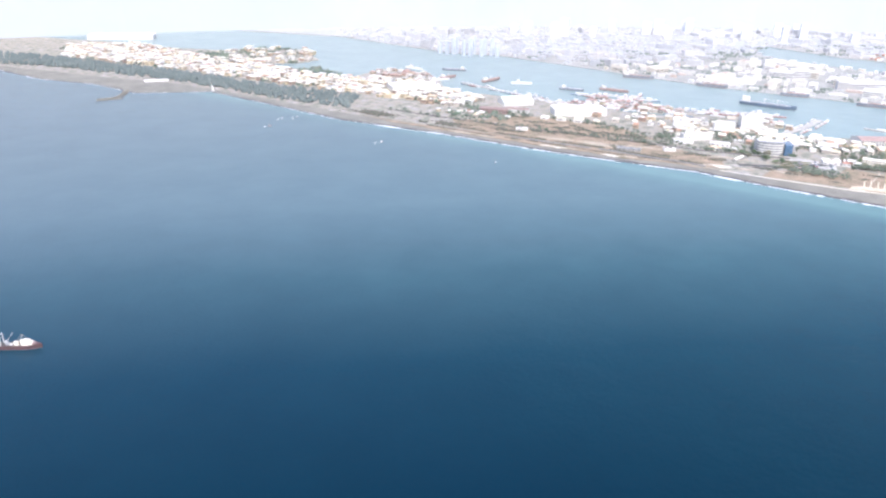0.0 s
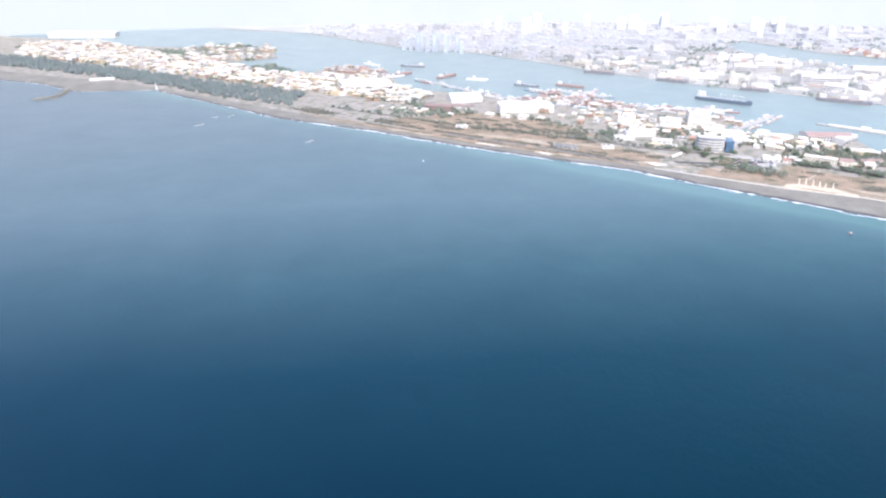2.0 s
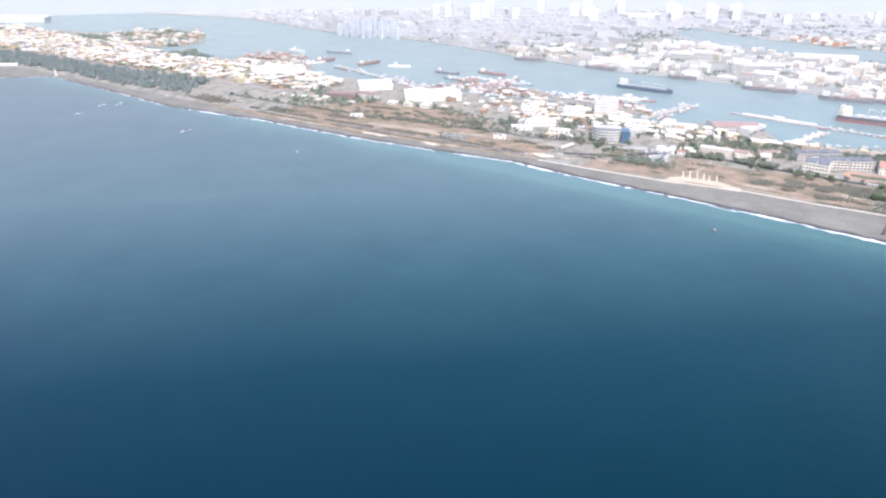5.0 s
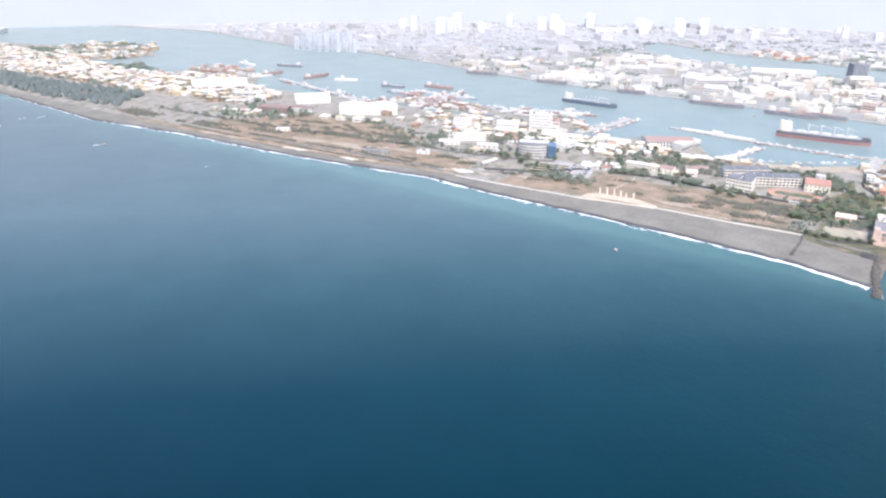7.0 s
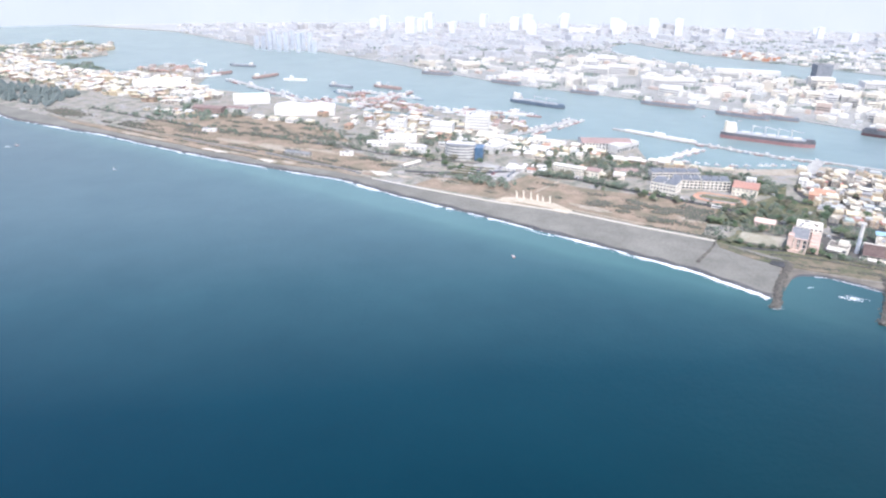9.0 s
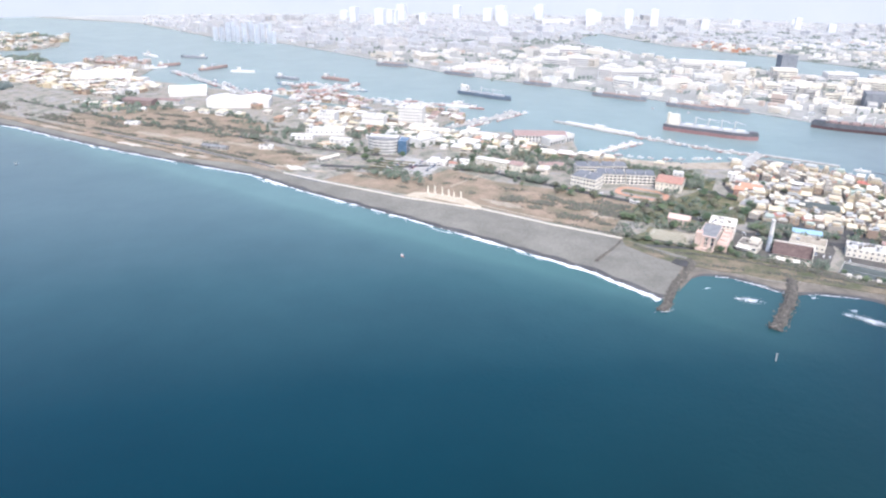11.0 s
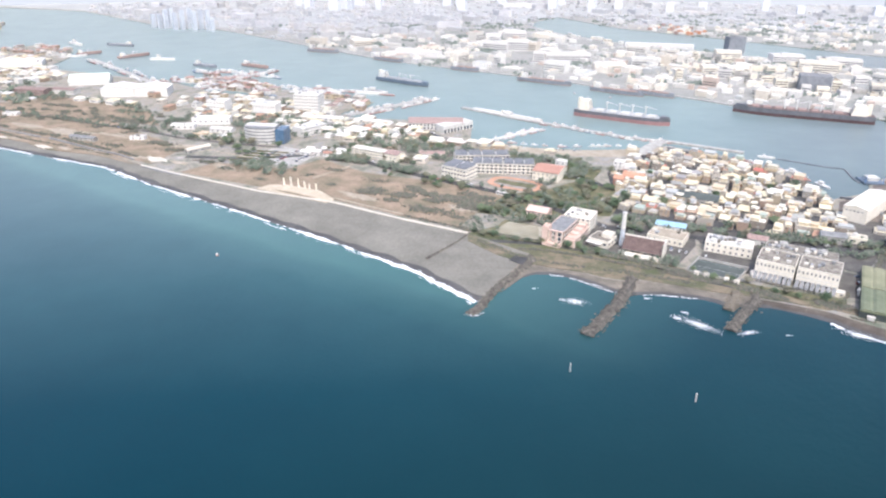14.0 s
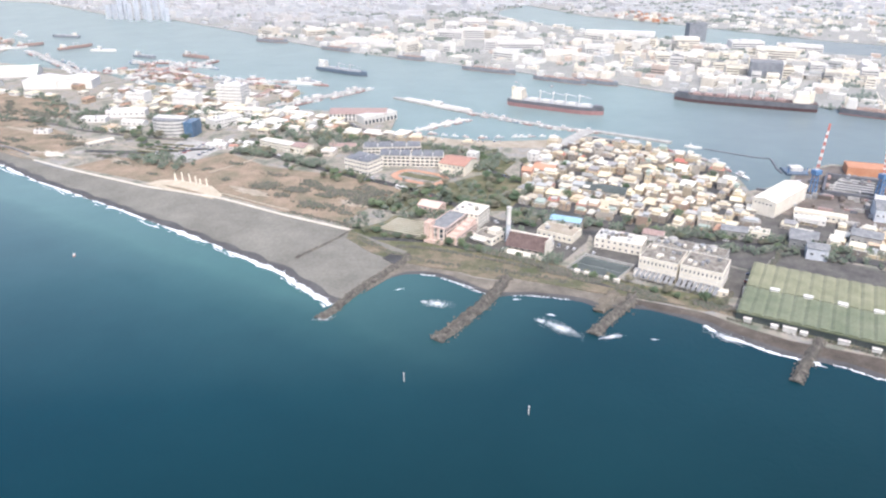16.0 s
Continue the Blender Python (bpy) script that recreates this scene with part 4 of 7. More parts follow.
slab("beach_head", [(-130, 926), (-68.3, 858.5), (36.0, 765.9), (117.2, 669.6), (177, 589.8), (166, 598), (150, 618), (136, 632), (118, 644), (103, 655), (90, 668), (78, 688), (62, 702), (38, 722), (18, 748), (-2, 768), (-44, 814), (-96, 872)], 0.1, LAND + 0.12, M_dry, "dry weedy ground at the head of the beach", "ground")
slab("dry_field", [(204.9, 562.9), (258.6, 511.7), (308.9, 465.9), (340.9, 427.8), (373.3, 395.9), (392.9, 416.9), (426.0, 444.9), (387.5, 486.0), (340.2, 523.9), (314.6, 567.1), (284.7, 548.7), (232.3, 580.5)], 0.3, LAND + 0.08, M_dry, "dry brown grass field behind the beach", "field")
slab("dry_field_west", [(-25.8, 826.7), (65.0, 722.9), (140.1, 635.6), (183.2, 591.5), (210.4, 632.2), (179.2, 679.1), (138.2, 757.3), (50.0, 859.2), (-18.5, 875.2)], 0.3, LAND + 0.08, M_dry, "dry brown grass field with bare earth", "field")
slab("dry_field_inland", [(20, 882), (70, 815), (130, 765), (186, 716), (176, 780), (120, 846), (70, 886)], 0.3, LAND + 0.07, M_dry, "brown grassland behind the field road", "field")
slab("bank_ground", [(391.8, 347.5), (400, 332.5), (413, 321), (423, 306.5), (433, 299.5), (444, 297.5), (456, 288.5), (472, 277.5), (483, 272), (489, 262.5), (500, 252), (513, 239.5), (524, 237), (532, 246), (500, 272), (475, 301), (451, 327), (416, 360), (397, 391), (376.5, 385)], 0.3, LAND + 0.05, M_heath, "olive and brown scrub between shore road and bank", "bank")
slab("green_bank", [(375.1, 385.0), (393.2, 356.1), (411.2, 349.9), (445.9, 320.3), (471.6, 292.2), (493.9, 265.7), (525.3, 241.5), (530.1, 245.4), (497.9, 272.7), (473.0, 301.6), (449.9, 327.4), (415.3, 360.1), (396.7, 391.3)], 0.3, LAND + 0.1, M_scrub, "green scrubby bank above the coves", "bank")
slab("grass_slope", [(375.1, 385.0), (391.8, 346.9), (404, 336.2), (425, 322.2), (447, 311.2), (466, 291.2), (482, 275.2), (496, 264.2), (512, 252.2), (528, 236.2), (545, 215.2), (567, 188.2), (553, 193), (533, 219), (517, 238.5), (501, 252.5), (485, 264.5), (471, 274), (457, 286), (438, 301), (419, 313), (402, 326), (390, 337), (380, 350), (371, 374)], 0.1, LAND + 0.24, M_heath, "olive and tan grass slope above the coves", "bank")
slab("wood_floor", [(392.9, 416.9), (413.2, 405.3), (475.9, 386.0), (506.0, 417.1), (503.4, 463.5), (459.6, 448.0), (426.0, 444.9)], 0.3, LAND + 0.06, M_scrub, "green scrub under trees", "ground")
slab("parking_lot", [(256.4, 572.7), (291.1, 554.1), (315.4, 582.5), (285.4, 621.0)], 0.3, LAND + 0.1, M_concrete, "worn grey parking lot in front of the offices", "parking")
for k in range(5):
    pa = Vector((243 + 6 * k, 585 + 5.0 * k))
    ribbon("hedge_row", [pa, pa + Vector((24, -14))], 1.4, LAND + 1.0, M_scrub, "planted strip between parking rows", "hedge", 1.0)
slab("plaza_planting", [(270, 501), (280, 492), (292, 479), (297, 470), (293, 471), (284, 483), (273, 495)], 0.3, LAND + 0.42, M_dry, "dry planted strip inside the plaza", "ground")
slab("plaza", [(258, 507), (268, 513), (280, 509), (301, 489), (307, 468), (300, 463), (284, 481), (268, 497)], 0.3, LAND + 0.35, M_plaza, "pale paved plaza by the beach", "plaza")
for x, y, h in ((277.7, 508.6, 5.5), (282.4, 505.4, 6.5), (287.2, 501.6, 6.0), (291.1, 497.7, 5.0), (294.0, 493.8, 4.2), (298.1, 489.2, 5.5)):
    pl = thing("sail_pylon", pose(x, y, LAND + 0.35, 0, 0, -46), "white sail-like pylon on the beach plaza", "monument", "plaza pylons")
    bm = bmesh.new()
    prism(bm, [(-0.5, -0.4), (0.5, -0.4), (0.5, 0.4), (-0.5, 0.4)], 0, h, [(-0.9, -0.2), (0.1, -0.2), (0.1, 0.2), (-0.9, 0.2)])
    part("mast", bm, M_cream, pl)
    bm = bmesh.new()
    box(bm, -1.0, -0.9, -0.2, 1.0, 0.9, 0.5)
    part("plinth", bm, M_paving, pl)
ribbon("coast_track", [(262, 500), (290, 484), (309, 470), (330, 445), (345, 428)], 1.4, LAND + 0.3, M_sandy, "pale path from the plaza to the seawall", "path", 0.3)
ROAD = [(209.8, 604.5), (255.4, 584.3), (326.6, 580.2), (377.4, 506.1), (433.7, 437.2), (464.3, 368.0), (496.1, 345.5), (535.4, 323.8), (585.7, 296.7), (648.0, 242.3), (733.6, 136.9)]
ribbon("road", ROAD, 6.5, LAND + 0.14, M_asphalt, "dark asphalt road between the village and the sea front", "road", 0.2)
ribbon("road_inland", [(420.5, 637.1), (447.5, 545.2), (492.2, 469.7), (513.7, 417.1), (480.0, 370.4)], 5, LAND + 0.12, M_asphalt, "dark asphalt road beside the school", "road", 0.2)
ribbon("shore_road", [(383.8, 370.2), (414.6, 355.4), (449.9, 323.5), (469.2, 293.8), (492.3, 260.9), (526.2, 234.4), (564.7, 194.5), (632.5, 120.1)], 4.0, LAND + 0.16, M_asphalt, "narrow asphalt road along the shore", "road", 0.2)
slab("quay_apron", [(452.0, 588.0), (472.9, 572.5), (497.7, 550.0), (531.6, 533.5), (562.6, 526.5), (590.0, 522.5), (612.0, 523.5), (606, 512), (577, 505), (546.9, 507.5), (522.1, 518.5), (489.5, 535.3), (466.0, 552.9), (450.5, 566.2)], 0.3, LAND + 0.11, M_sandy, "pale worn concrete apron along the fishing quay", "quay")
slab("sports_court", [(471.9, 298.5), (489.5, 279.0), (507.6, 290.8), (489.8, 311.1)], 0.3, LAND + 0.25, M_court, "dark green sports courts with white lines", "court")
bm = bmesh.new()
U, V = (Vector((489.5, 279.0)) - Vector((471.9, 298.5))).normalized(), (Vector((489.8, 311.1)) - Vector((471.9, 298.5))).normalized()
for k in range(3):
    a = Vector((471.9, 298.5)) + V * (2 + k * 9)
    b = a + U * 26
    for s in ((a, b),):
        vs = [bm.verts.new((p.x, p.y, LAND + 0.26)) for p in (s[0], s[1], s[1] + V * 0.12, s[0] + V * 0.12)]
        bm.faces.new(vs)
        ex = bmesh.ops.extrude_face_region(bm, geom=[bm.faces[:][-1]])
        for v in [e for e in ex["geom"] if isinstance(e, bmesh.types.BMVert)]:
            v.co.z += 0.02
solo("court_line", bm, M_white, "white painted lines on the court", "line", "structure")
for a, b in (((471.9, 298.5), (489.5, 279.0)), ((489.5, 279.0), (507.6, 290.8)), ((507.6, 290.8), (489.8, 311.1)), ((489.8, 311.1), (471.9, 298.5))):
    ribbon("court_wall", [a, b], 0.4, LAND + 1.6, M_concrete, "low concrete wall round the court", "wall", 1.8)
slab("planted_car_park", [(388.3, 382.7), (412.5, 360.1), (421.8, 383.5), (406.0, 399.8)], 0.3, LAND + 0.12, M_scrub, "car park with rows of grassy strips", "parking")
cp, cq, cr = Vector((388.0, 381.5)), Vector((411.5, 360.5)), Vector((406.5, 396.5))
cu, cv = (cq - cp).normalized(), (cr - cp).normalized()
for k in range(9):
    a = cp + cv * (1.2 + (cr - cp).length * k / 9)
    ribbon("kerb_row", [a + cu * 1, a + cu * ((cq - cp).length - 1)], 0.55, LAND + 0.5, M_paving, "pale kerb between grassy parking rows", "kerb", 0.6)
# running track: an orange ring round a green pitch
bm = bmesh.new()
ring_o, ring_i = [], []
for k in range(48):
    a = k * math.tau / 48
    for ring, sx, sy in ((ring_o, 21, 13), (ring_i, 16.5, 9)):
        x, y = sx * math.copysign(abs(math.cos(a)) ** 0.7, math.cos(a)), sy * math.copysign(abs(math.sin(a)) ** 0.7, math.sin(a))
        ring.append(bm.verts.new((x, y, 0.2)))
for k in range(48):
    bm.faces.new((ring_o[k], ring_o[(k + 1) % 48], ring_i[(k + 1) % 48], ring_i[k]))
solo("running_track", bm, M_clay, "orange running track of the school", "track", "structure", m=pose(441.8, 465.0, LAND, 0, 0, -47))
slab("pitch", [(448.9, 452.7), (455.3, 457.3), (435.3, 479.0), (428.8, 474.3)], 0.3, LAND + 0.1, M_scrub, "grass pitch inside the running track", "pitch")


ribbon("retaining_wall", [(178, 585), (190, 570), (206, 553)], 1.6, 1.0, M_grey_roof, "dark retaining wall at the top of the beach", "wall", 1.4)


def patch_ring(x, y, rx, ry, a, seed):
    c, s = math.cos(radians(a)), math.sin(radians(a))
    out = []
    for k in range(22):
        t = k * math.tau / 22
        r = 1 + 0.9 * noise.noise((2.2 * math.cos(t), 2.2 * math.sin(t), seed * 3.7))
        out.append((x + rx * r * math.cos(t) * c - ry * r * math.sin(t) * s, y + rx * r * math.cos(t) * s + ry * r * math.sin(t) * c))
    return out


# worn pale ground and sand terraces at the top of the beach
for k, (x, y, rx, ry, a) in enumerate(((-30, 804, 16, 3.4, -46), (-8, 780, 14, 3, -46), (50, 716, 14, 2.8, -42), (66, 704, 8, 2.2, -40), (95, 667, 9, 3, -46), (112, 657, 8, 2.4, -46), (134, 643, 9, 3, -40), (187, 603, 11, 5, -50), (176, 611, 8, 3.4, -20), (204, 588, 8, 2.6, -45), (110, 712, 26, 8, -42), (68, 752, 22, 5, -42), (150, 690, 18, 4, -40), (205, 640, 16, 4, -35), (238, 566, 12, 3.6, -50), (325, 470, 14, 5, -46), (385, 428, 10, 4, -46))):
    slab("worn_patch", patch_ring(x, y, rx, ry, a, k), 0.3, LAND + 0.16 + 0.005 * k, M_paving if k in (2, 4, 7) else M_sandy, "pale worn sandy ground above the beach", "ground")
for line in ([(96, 695), (134, 649), (156, 626), (170, 606)], [(20, 770), (60, 728), (88, 700)]):
    ribbon("terrace_wall", line, 1.3, LAND + 1.0, M_grey_roof, "low dark terrace wall above the beach", "wall", 1.2)
for line in ([(150, 700), (185, 655), (230, 618), (262, 585)], [(300, 520), (330, 540), (350, 560)], [(262, 585), (300, 590), (330, 600)]):
    ribbon("dirt_path", line, 1.6, LAND + 0.13, M_sandy, "pale worn path across the dry field", "path", 0.2)
slab("roadside_ground", [(505, 330), (540, 302), (566, 266), (600, 287), (640, 250), (662, 298), (625, 345), (605, 322), (575, 318), (545, 330), (515, 360)], 0.3, LAND + 0.03, M_lane, "dark dusty ground along the village road", "ground")
ribbon("field_road", [(-86, 955), (-3, 862), (69, 793), (122, 745), (183, 692), (202, 669), (251, 632), (284, 613)], 4.0, LAND + 0.12, M_lane, "dusty dark road behind the dry field", "road", 0.2)
slab("factory_yard", [(484, 305), (500, 290), (532, 250), (545, 240), (566, 262), (540, 300), (522, 318), (505, 326)], 0.3, LAND + 0.07, M_lane, "dark grey concrete yard round the factory", "ground")
slab("hall_yard", [(428, 352), (452, 326), (474, 308), (500, 328), (512, 345), (480, 372), (450, 372)], 0.3, LAND + 0.07, M_lane, "dark asphalt yard between the halls", "ground")
slab("shed_yard", [(545, 240), (580, 200), (640, 235), (600, 285), (566, 262)], 0.3, LAND + 0.05, M_lane, "dark asphalt yard beside the long shed", "ground")


# ---- rock groynes ----
def groyne(line, width, height, label, stone=None):
    bm = bmesh.new()
    pts = resample(line, max(4, int(length(line) / 2.5)))
    n = len(pts)
    for i in range(n - 1):
        d = (pts[i + 1] - pts[i]).normalized()
        w = Vector((-d.y, d.x)) * width / 2
        a, b = pts[i] - d * 0.5, pts[i + 1] + d * 0.5
        prism(bm, [tuple(a - w), tuple(b - w), tuple(b + w), tuple(a + w)], -1.5, height * 0.7, [tuple(a - w * 0.4), tuple(b - w * 0.4), tuple(b + w * 0.4), tuple(a + w * 0.4)])
    for i in range(int(length(line) * 15)):
        p = pts[random.randrange(n)] + Vector((random.uniform(-2, 2), random.uniform(-2, 2)))
        k = random.choice(pts)
        off = random.gauss(0, width * 0.21)
        j = min(n - 2, max(0, pts.index(k)))
        d = (pts[j + 1] - pts[j]).normalized()
        p = k + Vector((-d.y, d.x)) * off + d * random.uniform(-1.5, 1.5)
        z = height * max(0.0, 1 - abs(off) / (width * 0.62)) * 0.75
        clump(bm, (p.x, p.y, z), random.uniform(0.28, 0.85))
    return solo("groyne", bm, stone or M_rock, label, "groyne", "stuff", "rock groynes")


groyne([(397, 341), (395.9, 336), (373.2, 318.6), (358.9, 305.5), (348.3, 293.8), (341.8, 288.6)], 6.0, 2.0, "long groyne of dark boulders at the end of the beach")
groyne([(438, 300), (435, 295.5), (425.2, 285), (415, 275.8), (405.5, 268.8), (395.5, 260.3), (386.4, 254.8)], 8.5, 2.4, "bent groyne of piled dark boulders")
groyne([(489, 263), (486, 259), (468, 247.6), (454.4, 238)], 7.0, 2.2, "short groyne of piled dark boulders")
groyne([(481.5, 268.2), (473, 260.2), (466.5, 255.3)], 8.0, 2.4, "heap of pale rocks by the short groyne", M_shingle)
groyne([(545, 203), (540.3, 199.1), (521.6, 187.2), (513.1, 181.6)], 6.0, 2.0, "short groyne of dark boulders")
groyne([(-434.2, 1165.4), (-435.1, 1127.9), (-445.7, 1098.1), (-465.2, 1089.4)], 9.0, 1.6, "hooked jetty of sand-covered rocks at the far beach", M_sand)
slab("sand_spit", patch_ring(-450, 1097, 17, 8, 20, 5), -0.6, 0.5, M_sand, "low sand spit at the end of the jetty", "beach")
groyne([(375, 384), (365, 375), (354, 367), (341, 358)], 2.6, 0.8, "line of stones crossing the beach")
slab("slipway", [(384, 341.5), (388.5, 332.5), (397.5, 341.5), (391, 346.5)], 0.0, 0.95, M_asphalt, "dark concrete ramp beside the groyne", "ramp")


# ---- surf ----
def foam_line(bm, line, width, off, gap, seed, z=0.12, step=0.7):
    pts = resample(line, max(4, int(length(line) / step)))
    prev = None
    for i, p in enumerate(pts):
        d = (pts[min(i + 1, len(pts) - 1)] - pts[max(i - 1, 0)]).normalized()
        nrm = Vector((d.y, -d.x))
        s = i * step
        k = noise.noise((s * 0.03, seed, 0.0)) + 0.7 * noise.noise((s * 0.16, seed, 5.0)) + 0.25 * noise.noise((s * 0.6, seed, 6.0))
        w = width * (k + gap)
        if w < 0.15:
            prev = None
            continue
        o = off + 1.2 * noise.noise((s * 0.09, seed, 9.0)) + 0.6 * noise.noise((s * 0.35, seed, 3.0))
        e0, e1 = 0.8 * noise.noise((s * 0.8, seed, 2.0)), 0.9 * noise.noise((s * 0.7, seed, 7.0))
        pair = [bm.verts.new((*(p - nrm * (o - w * 0.5 + e0)), z)), bm.verts.new((*(p - nrm * (o + w * 0.5 + e1)), z + 0.05))]
        if prev:
            bm.faces.new((prev[0], prev[1], pair[1], pair[0]))
        prev = pair
        if random.random() < 0.25 * min(1.0, w):
            c = p - nrm * (o + w * random.uniform(-1.2, 1.2))
            q = random.uniform(0.15, 0.5)
            bm.faces.new([bm.verts.new((c.x + q * random.uniform(0.6, 1.5) * math.cos(t), c.y + q * random.uniform(0.6, 1.2) * math.sin(t), z + 0.07)) for t in (0, 1.25, 2.5, 3.75, 5.0)])


bm = bmesh.new()
near_coast = [p for p in COAST if p[1] < 900]
foam_line(bm, near_coast, 4.0, -0.8, 0.36, 1.0)
foam_line(bm, near_coast, 1.3, -4.0, 0.05, 2.0)
foam_line(bm, [p for p in COAST if p[1] < 420], 4.2, -1.6, 0.5, 6.0)
foam_line(bm, [p for p in COAST if p[1] > 850], 3.4, -0.5, 0.2, 3.0)
foam_line(bm, COVES[4:9], 1.0, -1.0, 0.4, 4.0)
foam_line(bm, COVES[9:15], 0.7, -1.0, 0.2, 5.0)
foam_line(bm, COVES[18:24], 2.8, -1.8, 0.55, 8.0)
foam_line(bm, COVES[23:], 1.5, -1.2, 0.25, 7.0)
solo("surf", bm, M_foam, "white line of breaking surf along the beach", "surf", "stuff")
bm = bmesh.new()
for x, y, lx, ly, a in ((396.5, 285, 6.0, 3.2, -35), (391.5, 289, 1.6, 1.2, 0), (442, 246.5, 10.0, 3.4, -60), (436.5, 255.5, 2.2, 1.4, -45), (443.7, 259.3, 1.9, 1.1, -45), (460.5, 233.3, 5.5, 1.7, 0), (508.2, 216, 8.0, 3.0, -58), (343, 288, 3.6, 2.2, 0), (346, 293, 3.6, 0.7, 40), (382.9, 305.2, 2.2, 0.5, 0), (434, 278, 1.9, 0.7, -20), (417, 298, 5.5, 0.6, -60), (477, 226, 1.6, 0.4, -30), (531, 187, 3, 0.6, -50)):
    for k in range(int(50 + 34 * lx * ly)):
        r = min(1.4, abs(random.gauss(0, 0.55)))
        th = random.uniform(0, math.tau)
        u, v = lx * r * math.cos(th), ly * r * math.sin(th)
        c, s = math.cos(radians(a)), math.sin(radians(a))
        cx, cy, q = x + u * c - v * s, y + u * s + v * c, random.uniform(0.06, 0.3)
        vs = [bm.verts.new((cx + q * random.uniform(0.5, 1.3) * math.cos(t), cy + q * random.uniform(0.4, 0.9) * math.sin(t), 0.12 + k * 0.001)) for t in (0, 1.05, 2.1, 3.15, 4.2, 5.25)]
        bm.faces.new(vs)
for x, y, a, L2 in ((-246, 886, 10, 10), (-228, 925, 20, 9), (-212, 929, 40, 7), (-134, 778, 15, 9)):
    c, s = math.cos(radians(a)), math.sin(radians(a))
    for sgn in (-1, 1):
        vs = [bm.verts.new((x - u * c + v * s, y - u * s - v * c, 0.13)) for u, v in ((0, 0.2 * sgn), (L2, 1.6 * sgn), (L2, 0.7 * sgn))]
        bm.faces.new(vs if sgn > 0 else vs[::-1])
solo("breakers", bm, M_foam, "patches of white breaking water in the coves", "surf", "stuff")


# ---- trees ----
def tree_template(h, spread, name):
    bm = bmesh.new()
    tube(bm, (0, 0, -0.3), (0.1, 0, h * 0.45), 0.16, 0.09, 6)
    for k in range(4):
        a = k * 1.6 + random.random()
        tube(bm, (0.08, 0, h * 0.35), (spread * 0.5 * math.cos(a), spread * 0.5 * math.sin(a), h * 0.65), 0.07, 0.03, 5)
    trunk = mesh_of("trunk", bm, M_bark)
    bm = bmesh.new()
    for k in range(120):
        a, r = random.uniform(0, math.tau), random.random() ** 0.6
        z = random.uniform(-1, 1)
        rr = math.sqrt(max(0, 1 - z * z)) * r
        wob = 1 + 0.25 * math.sin(a * 3 + spread)
        clump(bm, (spread * rr * wob * math.cos(a), spread * rr * wob * math.sin(a), h * 0.66 + z * h * 0.3), random.uniform(0.16, 0.34) * spread * 0.66)
    return trunk, mesh_of("crown", bm, M_leaf)


TREES = [tree_template(3.8, 2.5, "a"), tree_template(4.8, 2.9, "b"), tree_template(3.0, 2.3, "c"), tree_template(5.4, 3.0, "d")]


def tree(x, y, s=1.0, z=LAND):
    tr, cr = random.choice(TREES)
    root = thing("tree", pose(x, y, z, 0, 0, random.uniform(0, 360)) @ Matrix.Diagonal((s, s, s * random.uniform(0.85, 1.15), 1)), "leafy green tree with a rounded uneven crown", "tree", "trees of the town")
    part("trunk", tr, None, root)
    part("crown", cr, None, root)


def inside(p, ring):
    hit = False
    for (x0, y0), (x1, y1) in zip(ring, ring[1:] + ring[:1]):
        if (y0 > p[1]) != (y1 > p[1]) and p[0] < x0 + (p[1] - y0) / (y1 - y0) * (x1 - x0):
            hit = not hit
    return hit


def fill(ring, count, space, rnd):
    """Scattered places inside a ring, kept apart."""
    xs, ys = [p[0] for p in ring], [p[1] for p in ring]
    out, tries = [], 0
    while len(out) < count and tries < count * 40:
        tries += 1
        p = (rnd.uniform(min(xs), max(xs)), rnd.uniform(min(ys), max(ys)))
        if inside(p, ring) and all((p[0] - q[0]) ** 2 + (p[1] - q[1]) ** 2 > space * space for q in out):
            out.append(p)
    return out


rnd = random.Random(7)
GROVES = []
GROVES += [([(392, 418), (417, 407), (475, 388), (506, 417), (505, 455), (480, 448), (461, 440), (426, 445)], 58, 2.6, 1.0)]
GROVES += [([(350, 520), (372, 482), (400, 456), (417, 448), (395, 486), (370, 512)], 18, 3.0, 0.9)]
GROVES += [([(395, 420), (410, 395), (440, 380), (450, 392), (420, 412)], 18, 2.6, 1.0)]
GROVES += [([(446, 532), (490, 472), (522, 500), (505, 516), (468, 532)], 34, 3.2, 1.1)]
GROVES += [([(345, 594), (430, 550), (420, 628), (366, 660)], 36, 4.0, 1.1)]
GROVES += [([(318, 560), (380, 524), (392, 554), (345, 600), (318, 592)], 30, 3.5, 1.1)]
GROVES += [([(232, 600), (272, 580), (300, 630), (245, 660)], 22, 4.0, 1.1)]
GROVES += [([(424, 352), (440, 342), (436, 334), (420, 346)], 5, 2.4, 0.8)]
GROVES += [([(466, 362), (476, 352), (484, 360), (474, 374)], 8, 2.6, 1.0)]
for ring, count, space, s in GROVES:
    for x, y in fill(ring, count, space, rnd):
        tree(x, y, s * rnd.uniform(0.75, 1.25))
for line, count in (([(484, 372), (530, 332), (590, 298), (648, 256)], 46), ([(378, 384), (398, 366), (424, 348), (452, 322)], 16), ([(476, 297), (503, 262), (522, 242)], 14), ([(430, 440), (470, 400), (484, 375)], 14)):
    for p in resample(line, count):
        tree(p.x + rnd.uniform(-2.5, 2.5), p.y + rnd.uniform(-2.5, 2.5), rnd.uniform(0.5, 0.95))
# scrub and hedgerow trees, past counting
bm = bmesh.new()


